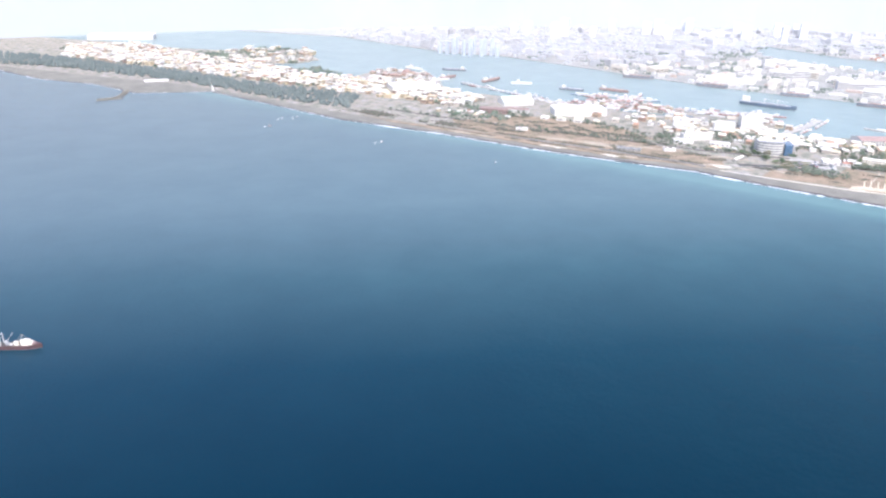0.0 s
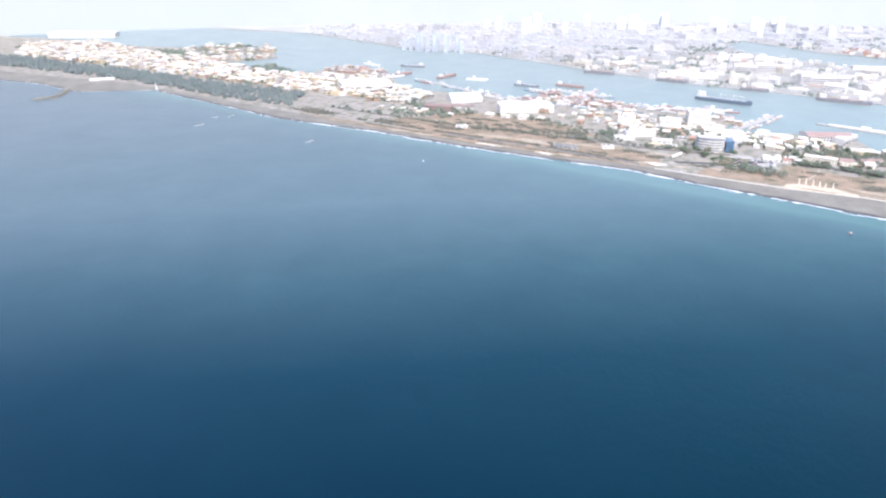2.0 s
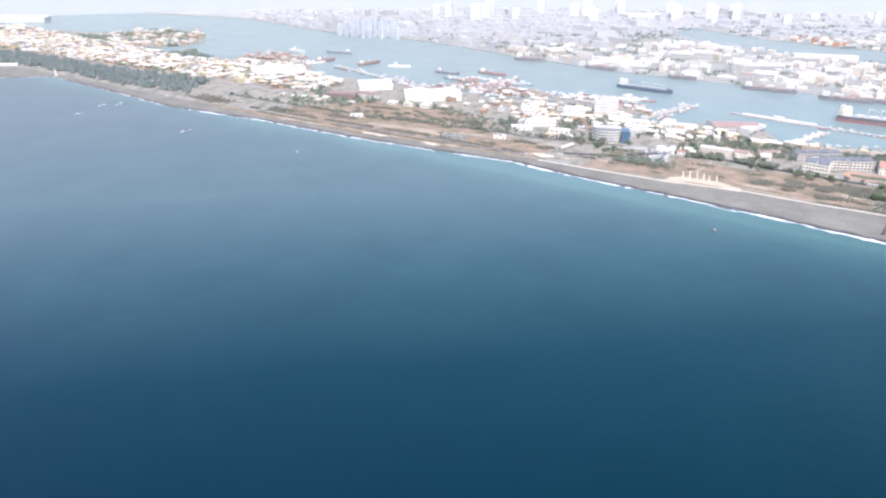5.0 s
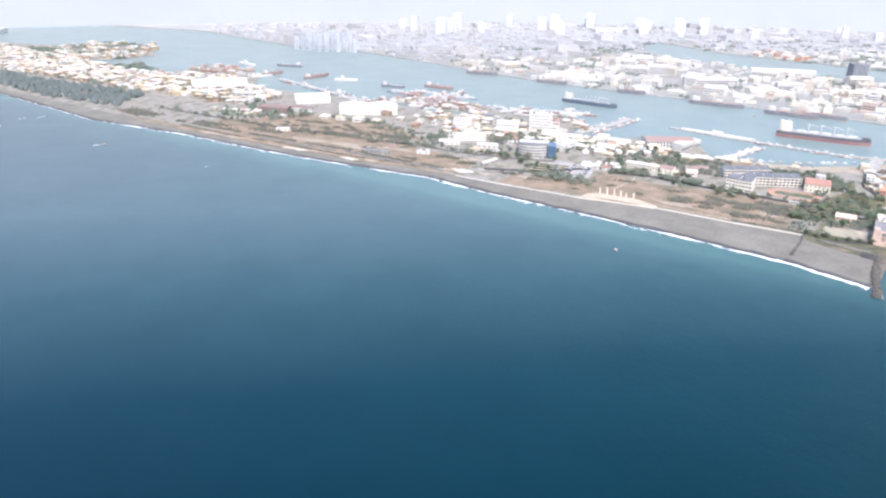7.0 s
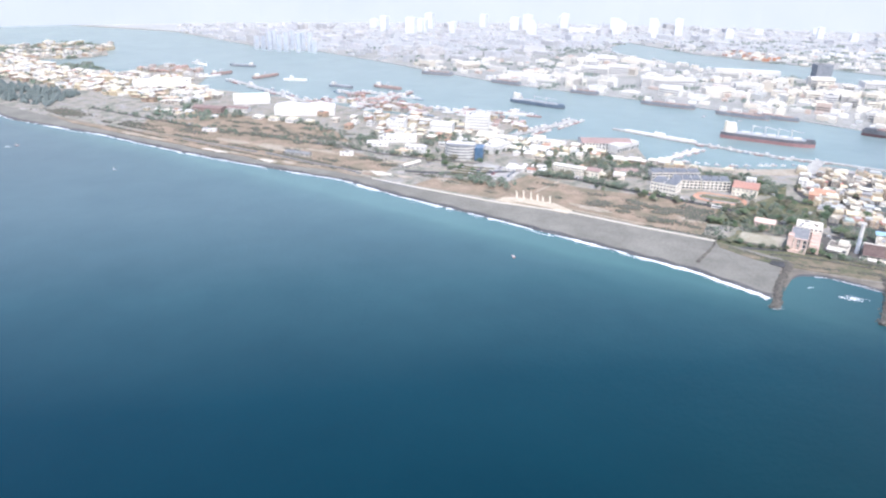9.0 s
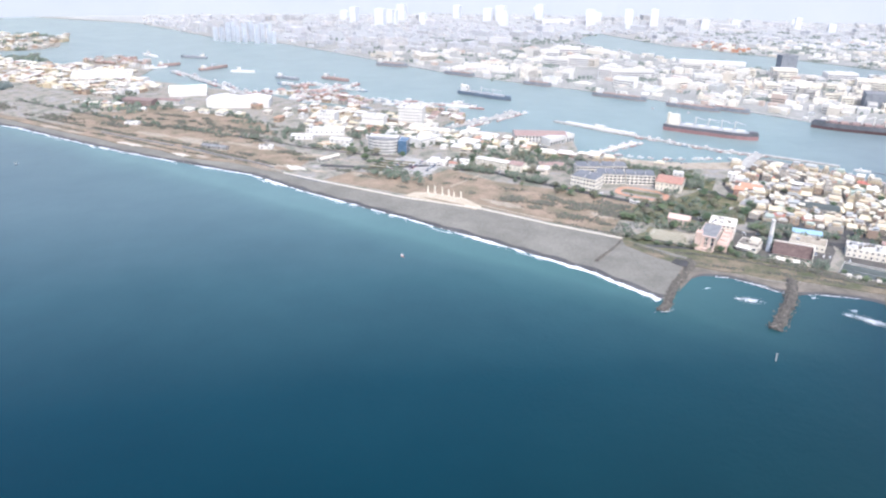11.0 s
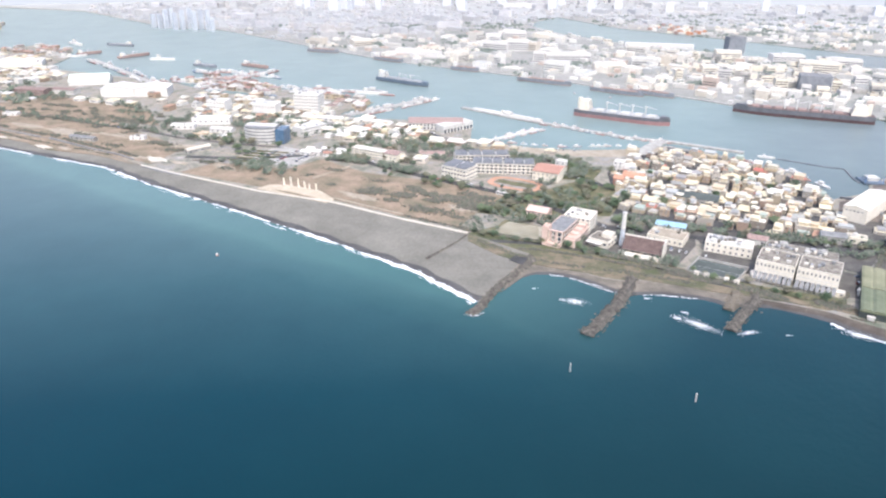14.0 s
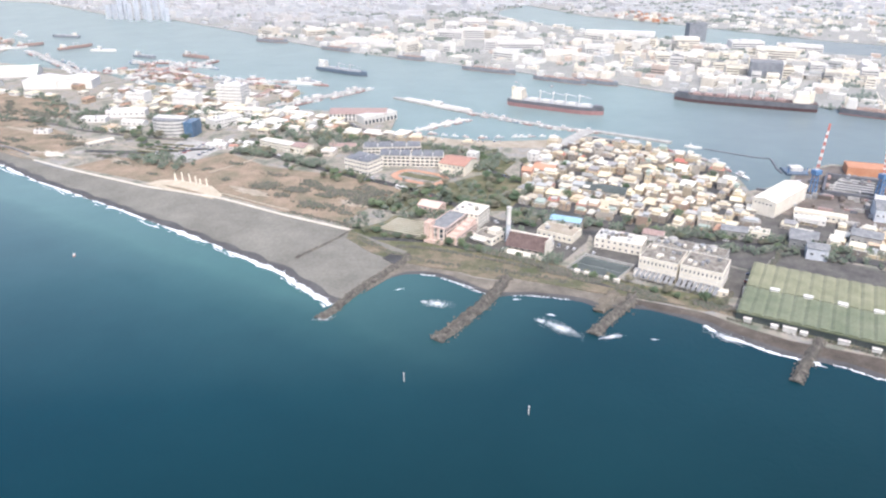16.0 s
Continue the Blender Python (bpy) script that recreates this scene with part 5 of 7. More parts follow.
def thicket(x, y, rx, ry, a, count, r):
    """A merged patch of bushes, thick in the middle and ragged at its edge."""
    c, s = math.cos(radians(a)), math.sin(radians(a))
    for k in range(int(count * 1.5)):
        u, v = rnd.gauss(0, 0.45) * rx, rnd.gauss(0, 0.45) * ry
        q = r * rnd.uniform(0.45, 1.15) * (1.0 if abs(u) < rx * 0.6 else 0.7)
        for j in range(3):
            clump(bm, (x + u * c - v * s + rnd.gauss(0, q * 0.5), y + u * s + v * c + rnd.gauss(0, q * 0.5), LAND + q * rnd.uniform(0.1, 0.8)), q * rnd.uniform(0.4, 0.7))


def hedge(line, width, every, r):
    pts = resample(line, max(3, int(length(line) / every)))
    for p in pts:
        if noise.noise((p.x * 0.06, p.y * 0.06, 8.0)) > -0.28:
            thicket(p.x, p.y, width * rnd.uniform(0.6, 1.4), width * 0.8, rnd.uniform(0, 180), 6, r * rnd.uniform(0.7, 1.3))


THICKETS = []
THICKETS += [(334, 477, 9, 5, -30, 220, 1.5), (356, 463, 9, 4.5, -35, 180, 1.4), (374, 459, 8, 5, -40, 100, 1.3), (384, 446, 8, 4, -40, 90, 1.3), (366, 478, 7, 3.5, -40, 70, 1.1), (395, 442, 14, 7, -40, 130, 1.4), (410, 426, 10, 6, -40, 80, 1.4), (428, 431, 10, 6, -40, 70, 1.4)]
THICKETS += [(311, 500, 5, 3, 0, 20, 1.0), (300, 528, 6, 3, 0, 26, 1.0), (345, 500, 16, 5, -40, 60, 1.0), (320, 535, 12, 4, -40, 50, 1.0), (372, 425, 14, 5, -45, 80, 1.1)]
THICKETS += [(240, 562, 12, 4, -40, 40, 1.1), (262, 528, 6, 3, -40, 20, 1.0), (225, 585, 12, 5, -40, 60, 1.2), (200, 625, 14, 5, -30, 60, 1.3), (190, 650, 20, 6, -40, 90, 1.4)]
THICKETS += [(150, 655, 14, 4, -45, 60, 1.2), (30, 800, 30, 7, -46, 110, 1.5), (-30, 850, 30, 8, -46, 120, 1.6), (-110, 930, 40, 12, -46, 200, 2.0), (100, 770, 26, 8, -40, 90, 1.5), (160, 740, 26, 8, -40, 120, 1.7)]
THICKETS += [(385, 446, 14, 5, -45, 90, 1.9), (400, 452, 8, 4, -40, 50, 1.8), (366, 470, 10, 4, -45, 60, 1.6), (378, 412, 8, 3, -45, 40, 1.2), (345, 455, 6, 3, -45, 40, 1.7)]
THICKETS += [(360, 432, 12, 5, -45, 80, 1.7), (372, 446, 9, 4, -50, 50, 1.6), (338, 478, 9, 5, -45, 60, 1.8), (352, 465, 7, 4, -40, 40, 1.5), (392, 428, 12, 6, -40, 90, 1.7), (408, 440, 9, 5, -45, 60, 1.8)]
for x, y, rx, ry, a, count, r in THICKETS:
    thicket(x, y, rx, ry, a, count, r)
for k in range(70):
    u = rnd.random()
    x, y = 10 + 170 * u + rnd.uniform(-25, 45), 870 - 165 * u + rnd.uniform(-45, 40)
    thicket(x, y, rnd.uniform(3, 9), rnd.uniform(1.5, 3), rnd.uniform(-70, -10), rnd.randint(8, 30), rnd.uniform(0.9, 1.8))
hedge([(-71, 878), (20, 781), (88, 711), (133, 680)], 3.0, 2.6, 1.3)
hedge([(-60, 850), (-10, 790), (40, 740), (84, 690), (112, 664), (150, 626)], 2.2, 3.0, 0.9)
hedge([(100, 700), (136, 655), (158, 632), (174, 612)], 2.4, 2.2, 1.2)
hedge([(375, 392), (398, 372), (418, 354), (450, 322), (478, 290), (500, 262), (522, 243)], 2.2, 1.5, 1.0)
hedge([(396, 354), (412, 346), (446, 316), (470, 290), (490, 268), (514, 249)], 2.0, 1.5, 0.9)
hedge([(378, 372), (388, 350), (404, 331), (424, 317), (446, 303), (466, 285)], 3.0, 1.7, 0.8)
hedge([(490, 263), (510, 248), (530, 228), (556, 195)], 2.0, 1.6, 0.8)
hedge([(548, 243), (566, 262), (600, 286)], 1.6, 1.8, 1.1)
hedge([(432, 338), (451, 321), (472, 292), (494, 264), (526, 237)], 1.8, 1.0, 1.3)
hedge([(536, 250), (520, 240)], 1.6, 1.6, 1.0)
hedge([(345, 425), (374, 394)], 1.8, 2.0, 0.8)
hedge([(519, 230), (540, 208), (562, 184)], 1.6, 1.5, 0.8)
solo("scrub", bm, M_thicket, "grey-olive scrub and thickets in dry grass", "bushes", "stuff")
bm = bmesh.new()


def copse(ring, count, r):
    for x, y in fill(ring, count, r * 0.9, rnd):
        q = r * rnd.uniform(0.7, 1.3)
        tube(bm, (x, y, LAND - 0.2), (x, y, LAND + q), 0.12, 0.1, 4)
        for j in range(20):
            t, w = rnd.uniform(0, math.tau), q * rnd.random() ** 0.6
            clump(bm, (x + w * math.cos(t), y + w * math.sin(t), LAND + q * rnd.uniform(0.6, 1.75)), q * rnd.uniform(0.18, 0.4))


COPSES = []
COPSES += [([(251, 552), (262, 580), (276, 566), (292, 538), (278, 527), (262, 540)], 40, 2.2), ([(234, 585), (240, 570), (252, 556), (252, 570), (242, 586)], 12, 2.0)]
COPSES += [([(318, 566), (328, 568), (350, 552), (346, 540), (330, 550)], 30, 2.3), ([(352, 535), (362, 538), (382, 512), (372, 506)], 34, 2.2)]
COPSES += [([(455, 452), (503, 470), (518, 505), (500, 518), (468, 534), (445, 532), (470, 490)], 84, 2.4), ([(380, 560), (410, 525), (440, 545), (445, 565), (400, 590)], 60, 2.3)]
COPSES += [([(108, 862), (162, 812), (180, 790), (172, 782), (150, 804), (100, 852)], 30, 2.1), ([(146, 781), (156, 798), (178, 778), (200, 735), (192, 705), (176, 720)], 40, 2.0)]
COPSES += [([(196, 690), (205, 720), (235, 735), (228, 760), (196, 740), (184, 706)], 40, 2.1), ([(250, 700), (275, 735), (300, 720), (320, 700), (290, 670), (262, 680)], 70, 2.4)]
COPSES += [([(250, 660), (300, 628), (320, 640), (345, 632), (360, 650), (320, 680), (290, 668)], 60, 2.4), ([(350, 600), (395, 560), (405, 600), (380, 645), (356, 625)], 60, 2.4)]
COPSES += [([(300, 760), (330, 745), (345, 770), (310, 800)], 26, 2.4), ([(40, 880), (66, 860), (96, 868), (80, 890)], 24, 2.3), ([(210, 660), (250, 640), (240, 655), (214, 676)], 24, 2.0)]
COPSES += [([(392, 412), (417, 400), (475, 386), (500, 410), (470, 440), (426, 442)], 60, 2.0), ([(405, 395), (436, 372), (450, 384), (420, 410)], 34, 2.0)]
COPSES += [([(467, 375), (486, 347), (510, 345), (535, 325), (540, 332), (515, 356), (484, 384)], 60, 2.1), ([(540, 322), (600, 292), (648, 250), (652, 258), (606, 302), (548, 332)], 90, 2.0)]
COPSES += [([(560, 292), (600, 272), (640, 236), (644, 244), (606, 282), (566, 300)], 60, 1.8), ([(452, 318), (470, 302), (472, 306), (456, 322)], 12, 1.4), ([(520, 318), (546, 298), (550, 304), (526, 324)], 20, 1.7)]
COPSES += [([(425, 356), (436, 348), (446, 362), (436, 370)], 14, 1.8), ([(447, 352), (462, 340), (474, 350), (462, 362)], 18, 1.8)]
for ring, count, r in COPSES:
    copse(ring, count, r)
slab("lawn", [(474, 470), (486, 500), (512, 500), (522, 478), (503, 458), (488, 462)], 0.3, LAND + 0.09, M_scrub, "green lawn beside the village road", "ground")
copse([(476, 472), (487, 498), (510, 498), (520, 478), (503, 460), (488, 464)], 34, 2.0)
copse([(462, 312), (470, 304), (475, 310), (466, 319)], 9, 2.0)
copse([(428, 336), (436, 330), (452, 322), (450, 328), (436, 338)], 14, 1.6)
copse([(382, 384), (390, 372), (404, 400), (396, 412)], 12, 1.4)
copse([(374, 398), (384, 388), (398, 408), (392, 416)], 12, 1.5)
for line, off, r in (([(-86, 952), (-3, 860), (69, 791), (122, 743), (183, 695), (206, 672)], 4.0, 2.0), ([(206, 672), (251, 638), (280, 618)], 3.5, 1.5), ([(326, 584), (377, 510), (430, 445)], 4.5, 1.7)):
    for p in resample(line, int(length(line) / 3.4)):
        if noise.noise((p.x * 0.03, p.y * 0.03, 2.0)) > -0.3:
            x, y = p.x + off * rnd.uniform(-1.4, 1.4), p.y + off * rnd.uniform(-1.4, 1.4)
            copse([(x - 1, y - 1), (x + 1, y - 1), (x + 1, y + 1), (x - 1, y + 1)], 1, r * rnd.uniform(0.7, 1.2))
solo("copses", bm, M_copse, "grey-green trees in copses between the buildings", "trees", "stuff")
# casuarina belt behind the far beach
bm = bmesh.new()
belt_a, belt_b = resample([(-680.5, 1468.3), (-567.8, 1406.2), (-469.6, 1318.7), (-404.0, 1263.0), (-294.0, 1143.8), (-223.6, 1045.1), (-138.1, 968.4)], 200), resample([(-700.8, 1615.1), (-588.2, 1538.6), (-477.7, 1418.3), (-377.7, 1334.8), (-287.6, 1232.8), (-206.7, 1142.0), (-107.2, 1054.2)], 200)
for k in range(1300):
    i = rnd.randrange(200)
    p = belt_a[i].lerp(belt_b[i], rnd.uniform(0.05, 0.98))
    h = rnd.uniform(5, 8.5)
    tube(bm, (p.x, p.y, 0.2), (p.x, p.y, h * 0.5), 0.2, 0.1, 4)
    for j in range(7):
        u = j / 6
        clump(bm, (p.x + rnd.uniform(-1.2, 1.2), p.y + rnd.uniform(-1.2, 1.2), h * (0.3 + 0.65 * u)), 2.6 * (1.15 - 0.75 * u))
solo("coastal_wood", bm, M_pine, "dense dark green belt of coastal trees", "woods", "stuff")
bs = thing("beach_sail", pose(-311, 1133, 0.6, 0, 0, -40), "white sail-shaped landmark on the far beach", "monument")
bm = bmesh.new()
prism(bm, [(-2.5, -0.6), (2.5, -0.6), (2.5, 0.6), (-2.5, 0.6)], -0.5, 9.5, [(-2.3, -0.15), (-1.7, -0.15), (-1.7, 0.15), (-2.3, 0.15)])
part("sail", bm, M_white, bs)

# ---- vehicles on the roads and in the car parks ----
M_car = surface("car_paint", ONE, 1.0, 0.4, palette=[(0.75, 0.75, 0.74), (0.2, 0.2, 0.22), (0.6, 0.61, 0.62), (0.78, 0.78, 0.77), (0.4, 0.1, 0.08), (0.12, 0.16, 0.26), (0.74, 0.73, 0.7)], spread=0.3, spec=0.5)
M_tyre = surface("tyre_rubber", two((0.03, 0.03, 0.03), (0.05, 0.05, 0.05)), 1.0, 0.9)


def car_template(L, W, h, label, cab):
    root = thing("car", pose(0, 0, -60), label, "car", "parked cars")
    bm = bmesh.new()
    prism(bm, [(0, -W / 2), (L, -W / 2 * 0.92), (L, W / 2 * 0.92), (0, W / 2)], 0.28, h * 0.58, [(0.06, -W / 2), (L - 0.06, -W / 2 * 0.9), (L - 0.06, W / 2 * 0.9), (0.06, W / 2)])
    part("body", bm, M_car, root)
    bm = bmesh.new()
    x0, x1 = cab
    prism(bm, [(L * x0, -W * 0.46), (L * x1, -W * 0.46), (L * x1, W * 0.46), (L * x0, W * 0.46)], h * 0.58, h * 0.94, [(L * (x0 + 0.06), -W * 0.38), (L * (x1 - 0.12), -W * 0.38), (L * (x1 - 0.12), W * 0.38), (L * (x0 + 0.06), W * 0.38)])
    part("window", bm, M_glass, root)
    bm = bmesh.new()
    box(bm, L * (x0 + 0.06), -W * 0.38, h * 0.94, L * (x1 - 0.12), W * 0.38, h)
    part("roof", bm, M_car, root)
    for x in (0.2, 0.8):
        for y in (-1, 1):
            bm = bmesh.new()
            tube(bm, (L * x, y * W * 0.36, 0.3), (L * x, y * W * 0.5, 0.3), 0.3, 0.3, 8)
            part("wheel", bm, M_tyre, root)
    return root


CARS = [car_template(3.0, 1.35, 1.1, "small parked car with dark windows", (0.12, 0.78)), car_template(3.4, 1.45, 1.4, "boxy parked van with dark windows", (0.04, 0.9))]


def park(x, y, a):
    copy_thing(rnd.choice(CARS), pose(x, y, LAND + 0.17, 0, 0, a))


for line, count, off in ((ROAD[1:9], 26, 2.2), ([(420.5, 637.1), (447.5, 545.2), (492.2, 469.7), (513.7, 417.1)], 12, 1.6), ([(-3, 862), (69, 793), (122, 745), (183, 692), (251, 632)], 8, 1.2)):
    pts = resample(line, 200)
    for k in range(count):
        i = rnd.randrange(2, 197)
        d = (pts[i + 1] - pts[i]).normalized()
        side = rnd.choice((-off, off))
        park(pts[i].x - d.y * side, pts[i].y + d.x * side, math.degrees(math.atan2(d.y, d.x)))
for p, d, count, a in (((262, 576), (3.0, 3.6), 7, -30), ((276, 569), (3.0, 3.6), 8, -30), ((290, 563), (2.9, 3.4), 6, -30), ((470, 336), (2.6, -2.7), 5, 45), ((484, 322), (2.6, -2.7), 6, 45), ((545, 252), (3.2, 3.4), 6, -40), ((470, 565), (3.4, -2.6), 6, 50), ((500, 543), (4.2, -2.0), 8, 60)):
    for k in range(count):
        if rnd.random() < 0.75:
            park(p[0] + d[0] * k, p[1] + d[1] * k, a + rnd.uniform(-4, 4))
for o in CARS:
    for ch in list(o.children):
        bpy.data.objects.remove(ch)
    bpy.data.objects.remove(o)
bus = thing("bus", pose(419.6, 447.0, LAND + 0.17, 0, 0, -50), "long white bus on the road beside the field", "bus")
bm = bmesh.new()
box(bm, 0, -1.1, 0.4, 8.6, 1.1, 2.7)
part("body", bm, M_white, bus)
bm = bmesh.new()
box(bm, 0.5, -1.14, 1.5, 8.3, 1.14, 2.2)
part("window", bm, M_glass, bus)
for x in (1.6, 6.8):
    for y in (-1, 1):
        bm = bmesh.new()
        tube(bm, (x, y * 0.85, 0.4), (x, y * 1.14, 0.4), 0.42, 0.42, 10)
        part("wheel", bm, M_tyre, bus)

# ---- houses of the villages ----
slab("village_ground", [(476, 392), (503, 430), (522, 470), (578, 520), (612, 522), (636, 480), (655, 430), (650, 390), (625, 345), (605, 322), (575, 318), (545, 330), (515, 360)], 0.3, LAND + 0.05, M_asphalt, "dark asphalt lanes between the village houses", "ground")
slab("yard_floor", [(625, 345), (660, 300), (720, 250), (900, 200), (905, 225), (820, 352), (745, 398), (704, 390), (684, 371), (648, 366)], 0.3, LAND + 0.04, M_yard, "brown dusty shipyard ground", "ground")


def house_template(L, D, h, style, floors, seed):
    r = random.Random(seed)
    root = thing("house", pose(0, 0, -60), "small rendered town house with a pale cluttered roof", "house", "village houses")
    bm = bmesh.new()
    if style == "flat":
        shell(bm, L, D, h, 0.45, 0.2)
    else:
        box(bm, 0, 0, -1, L, D, h)
        gable_ends(bm, L, D, h, 1.1)
    part("wall", bm, M_wall, root)
    bm = bmesh.new()
    if style == "flat":
        box(bm, 0.2, 0.2, h - 0.447, L - 0.2, D - 0.2, h - 0.2)
    else:
        gable(bm, L, D, h, 1.1, 0.35)
    part("roof", bm, M_roof, root)
    if style == "flat":
        bm = bmesh.new()
        x, y, w, d = r.uniform(0.1, L * 0.3), r.uniform(0.1, D * 0.3), L * r.uniform(0.45, 0.7), D * r.uniform(0.4, 0.7)
        box(bm, x, y, h - 0.2, x + w, y + d, h + 1.3)
        t = r.uniform(0.0, 0.7)
        vs = box(bm, x - 0.35, y - 0.35, h + 1.3, x + w + 0.35, y + d + 0.35, h + 1.5)
        for v in vs:
            if v.co.y > y:
                v.co.z += t
        part("roof_shed", bm, M_shed, root, "sheet metal rooftop shed")
        bm = bmesh.new()
        tube(bm, (L - 0.9, D - 1.0, h - 0.2), (L - 0.9, D - 1.0, h + 0.9), 0.45, 0.45, 8)
        part("water_tank", bm, M_steel, root, "steel rooftop water tank")
    if ("h", 1) not in WIN:
        WIN[("h", 1)] = window_mesh(1.0, 0.8)
    fh = h / floors
    for f in range(floors):
        for i in range(2):
            o = part("window", WIN[("h", 1)], None, root)
            o.location = (L * (0.14 + 0.46 * i), 0, f * fh + fh * 0.35)
        if seed % 2:
            continue
        o = part("window", WIN[("h", 1)], None, root)
        o.location, o.rotation_euler = (L, D * 0.35, f * fh + fh * 0.35), (0, 0, radians(90))
    return root, L, D


KINDS = [house_template(*k, seed) for seed, k in enumerate(((6.5, 8, 3.6, "flat", 2), (5, 9, 4.4, "flat", 2), (9, 7.5, 3.2, "flat", 1), (8, 9.5, 2.6, "gable", 1), (5.5, 7, 5.4, "flat", 3), (10, 8, 3.8, "flat", 2), (6, 7, 2.8, "gable", 1), (7.5, 11, 2.8, "gable", 1), (7, 7, 2.4, "flat", 1), (11, 9, 4.2, "flat", 2), (4.5, 6, 4.8, "flat", 2), (8, 6, 3.0, "flat", 1)))]
rnd = random.Random(21)


def rows_in(ring, angle, du, dv, keep):
    """Places in rows across a ring of land, with lanes between every second row."""
    c, s = math.cos(radians(angle)), math.sin(radians(angle))
    us, vs = [p[0] * c + p[1] * s for p in ring], [-p[0] * s + p[1] * c for p in ring]
    row, v, out = 0, min(vs), []
    while v < max(vs):
        u = min(us) + rnd.uniform(0, du)
        while u < max(us):
            p = (u * c - v * s + rnd.uniform(-1.3, 1.3), u * s + v * c + rnd.uniform(-1.3, 1.3))
            if inside(p, ring) and rnd.random() < keep:
                out.append(p)
            u += du * rnd.uniform(0.85, 1.2)
        v += dv * (1.0 if row % 2 == 0 else 1.25)
        row += 1
    return out


def settle(ring, angle, du, dv, keep=0.9):
    for x, y in rows_in(ring, angle, du, dv, keep):
        root, L, D = rnd.choice(KINDS)
        copy_thing(root, pose(x, y, LAND, 0, 0, angle + rnd.choice((0, 0, 0, 90)) + rnd.uniform(-9, 9)) @ Matrix.Diagonal((rnd.uniform(0.7, 1.25), rnd.uniform(0.7, 1.2), rnd.choice((0.55, 0.65, 0.75, 0.85, 1.1)) * (rnd.choice((1.0, 1.0, 1.25, 1.6)) if x > 575 and y > 356 else 1.0), 1)))


VILLAGE = [(480, 392), (503, 430), (522, 468), (566, 507), (596, 506), (630, 478), (650, 430), (645, 390), (618, 338), (600, 318), (575, 314), (545, 328), (515, 360)]
settle(VILLAGE, -46, 8.0, 8.0, 0.97)
for x, y in fill(VILLAGE, 34, 9, rnd):
    tree(x, y, rnd.uniform(0.8, 1.2))
settle([(590, 296), (606, 310), (622, 322), (640, 314), (668, 284), (704, 246), (703, 215), (648, 248)], -46, 9.5, 10, 0.8)
settle([(448, 566), (480, 545), (521, 521), (516, 514), (474, 538), (446, 556)], -35, 15, 11, 0.6)


# houses further off, joined
def town(name, places, label, low=2.6, high=6.5, size=(5, 11), roofing=None):
    vs, fs, ms = [], [], []

    def block(x, y, a, x0, y0, x1, y1, z0, z1, slot):
        c, s = math.cos(a), math.sin(a)
        b = len(vs)
        for z in (z0, z1):
            for u, v in ((x0, y0), (x1, y0), (x1, y1), (x0, y1)):
                vs.append((x + u * c - v * s, y + u * s + v * c, z))
        for f in ((0, 1, 5, 4), (1, 2, 6, 5), (2, 3, 7, 6), (3, 0, 4, 7), (4, 5, 6, 7), (3, 2, 1, 0)):
            fs.append(tuple(b + k for k in f))
            ms.append(slot)

    for x, y, ang in places:
        a = radians(ang + rnd.uniform(-5, 5))
        L, D, h = rnd.uniform(*size), rnd.uniform(*size), rnd.uniform(low, high)
        block(x, y, a, 0, 0, L, D, 0, LAND + h, 0)
        block(x, y, a, -0.2, -0.2, L + 0.2, D + 0.2, LAND + h, LAND + h + 0.35, 1)
        if rnd.random() < 0.5:
            block(x, y, a, L * 0.15, D * 0.15, L * 0.6, D * 0.6, LAND + h + 0.35, LAND + h + 1.7, 1)
        for f in range(max(1, int(h / 2.4))):
            if rnd.random() < 0.75:
                z = LAND + h * (f + 0.4) / max(1, int(h / 2.4))
                block(x, y, a, L * 0.12, -0.06, L * rnd.uniform(0.55, 0.9), 0.1, z, z + 0.8, 2)
                block(x, y, a, -0.06, D * 0.15, 0.1, D * 0.8, z, z + 0.8, 2)
    me = bpy.data.meshes.new(name)
    me.from_pydata(vs, [], fs)
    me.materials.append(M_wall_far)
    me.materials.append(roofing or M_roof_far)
    me.materials.append(M_glass)
    for p, k in zip(me.polygons, ms):
        p.material_index = k
    tagged(new(name, me), label, "houses", kind="stuff")


FAR_VILLAGE = [(-88, 1050), (-190, 1150), (-282, 1255), (-373, 1352), (-470, 1435), (-587, 1560), (-603, 1720), (-472, 1729), (-352, 1545), (-238, 1389), (-163, 1278), (-79, 1209), (22, 1148), (34, 1076), (60, 984), (0, 945)]
SPIT = [(-236, 1396), (-150, 1405), (-110, 1440), (-125, 1600), (-235, 1640), (-330, 1530)]
slab("spit_ground", SPIT, -2.0, LAND + 0.03, M_land, "low wooded spit of land at the harbour mouth", "ground")
building("white_hall", (-47, 1085), (30, 1088), 36, 7.0, "vast white flat-roofed hall among the far houses", "warehouse", M_white, M_white, 0, units=6)
bm = bmesh.new()
for ring, count in ((FAR_VILLAGE, 90), (SPIT, 28), ([(-151, 1219), (-91, 1209), (-100, 1260), (-133, 1337), (-170, 1300)], 22), ([(-330, 1440), (-250, 1450), (-275, 1570), (-345, 1560)], 26), ([(-20, 905), (40, 850), (70, 900), (30, 950)], 16)):
    for x, y in fill(ring, count, 12, rnd):
        for j in range(rnd.randint(8, 22)):
            q = rnd.uniform(1.4, 2.8)
            clump(bm, (x + rnd.gauss(0, 5), y + rnd.gauss(0, 4), LAND + q * rnd.uniform(0.2, 1.4)), q)
solo("village_trees", bm, M_copse, "dark trees between the far houses", "trees", "stuff")
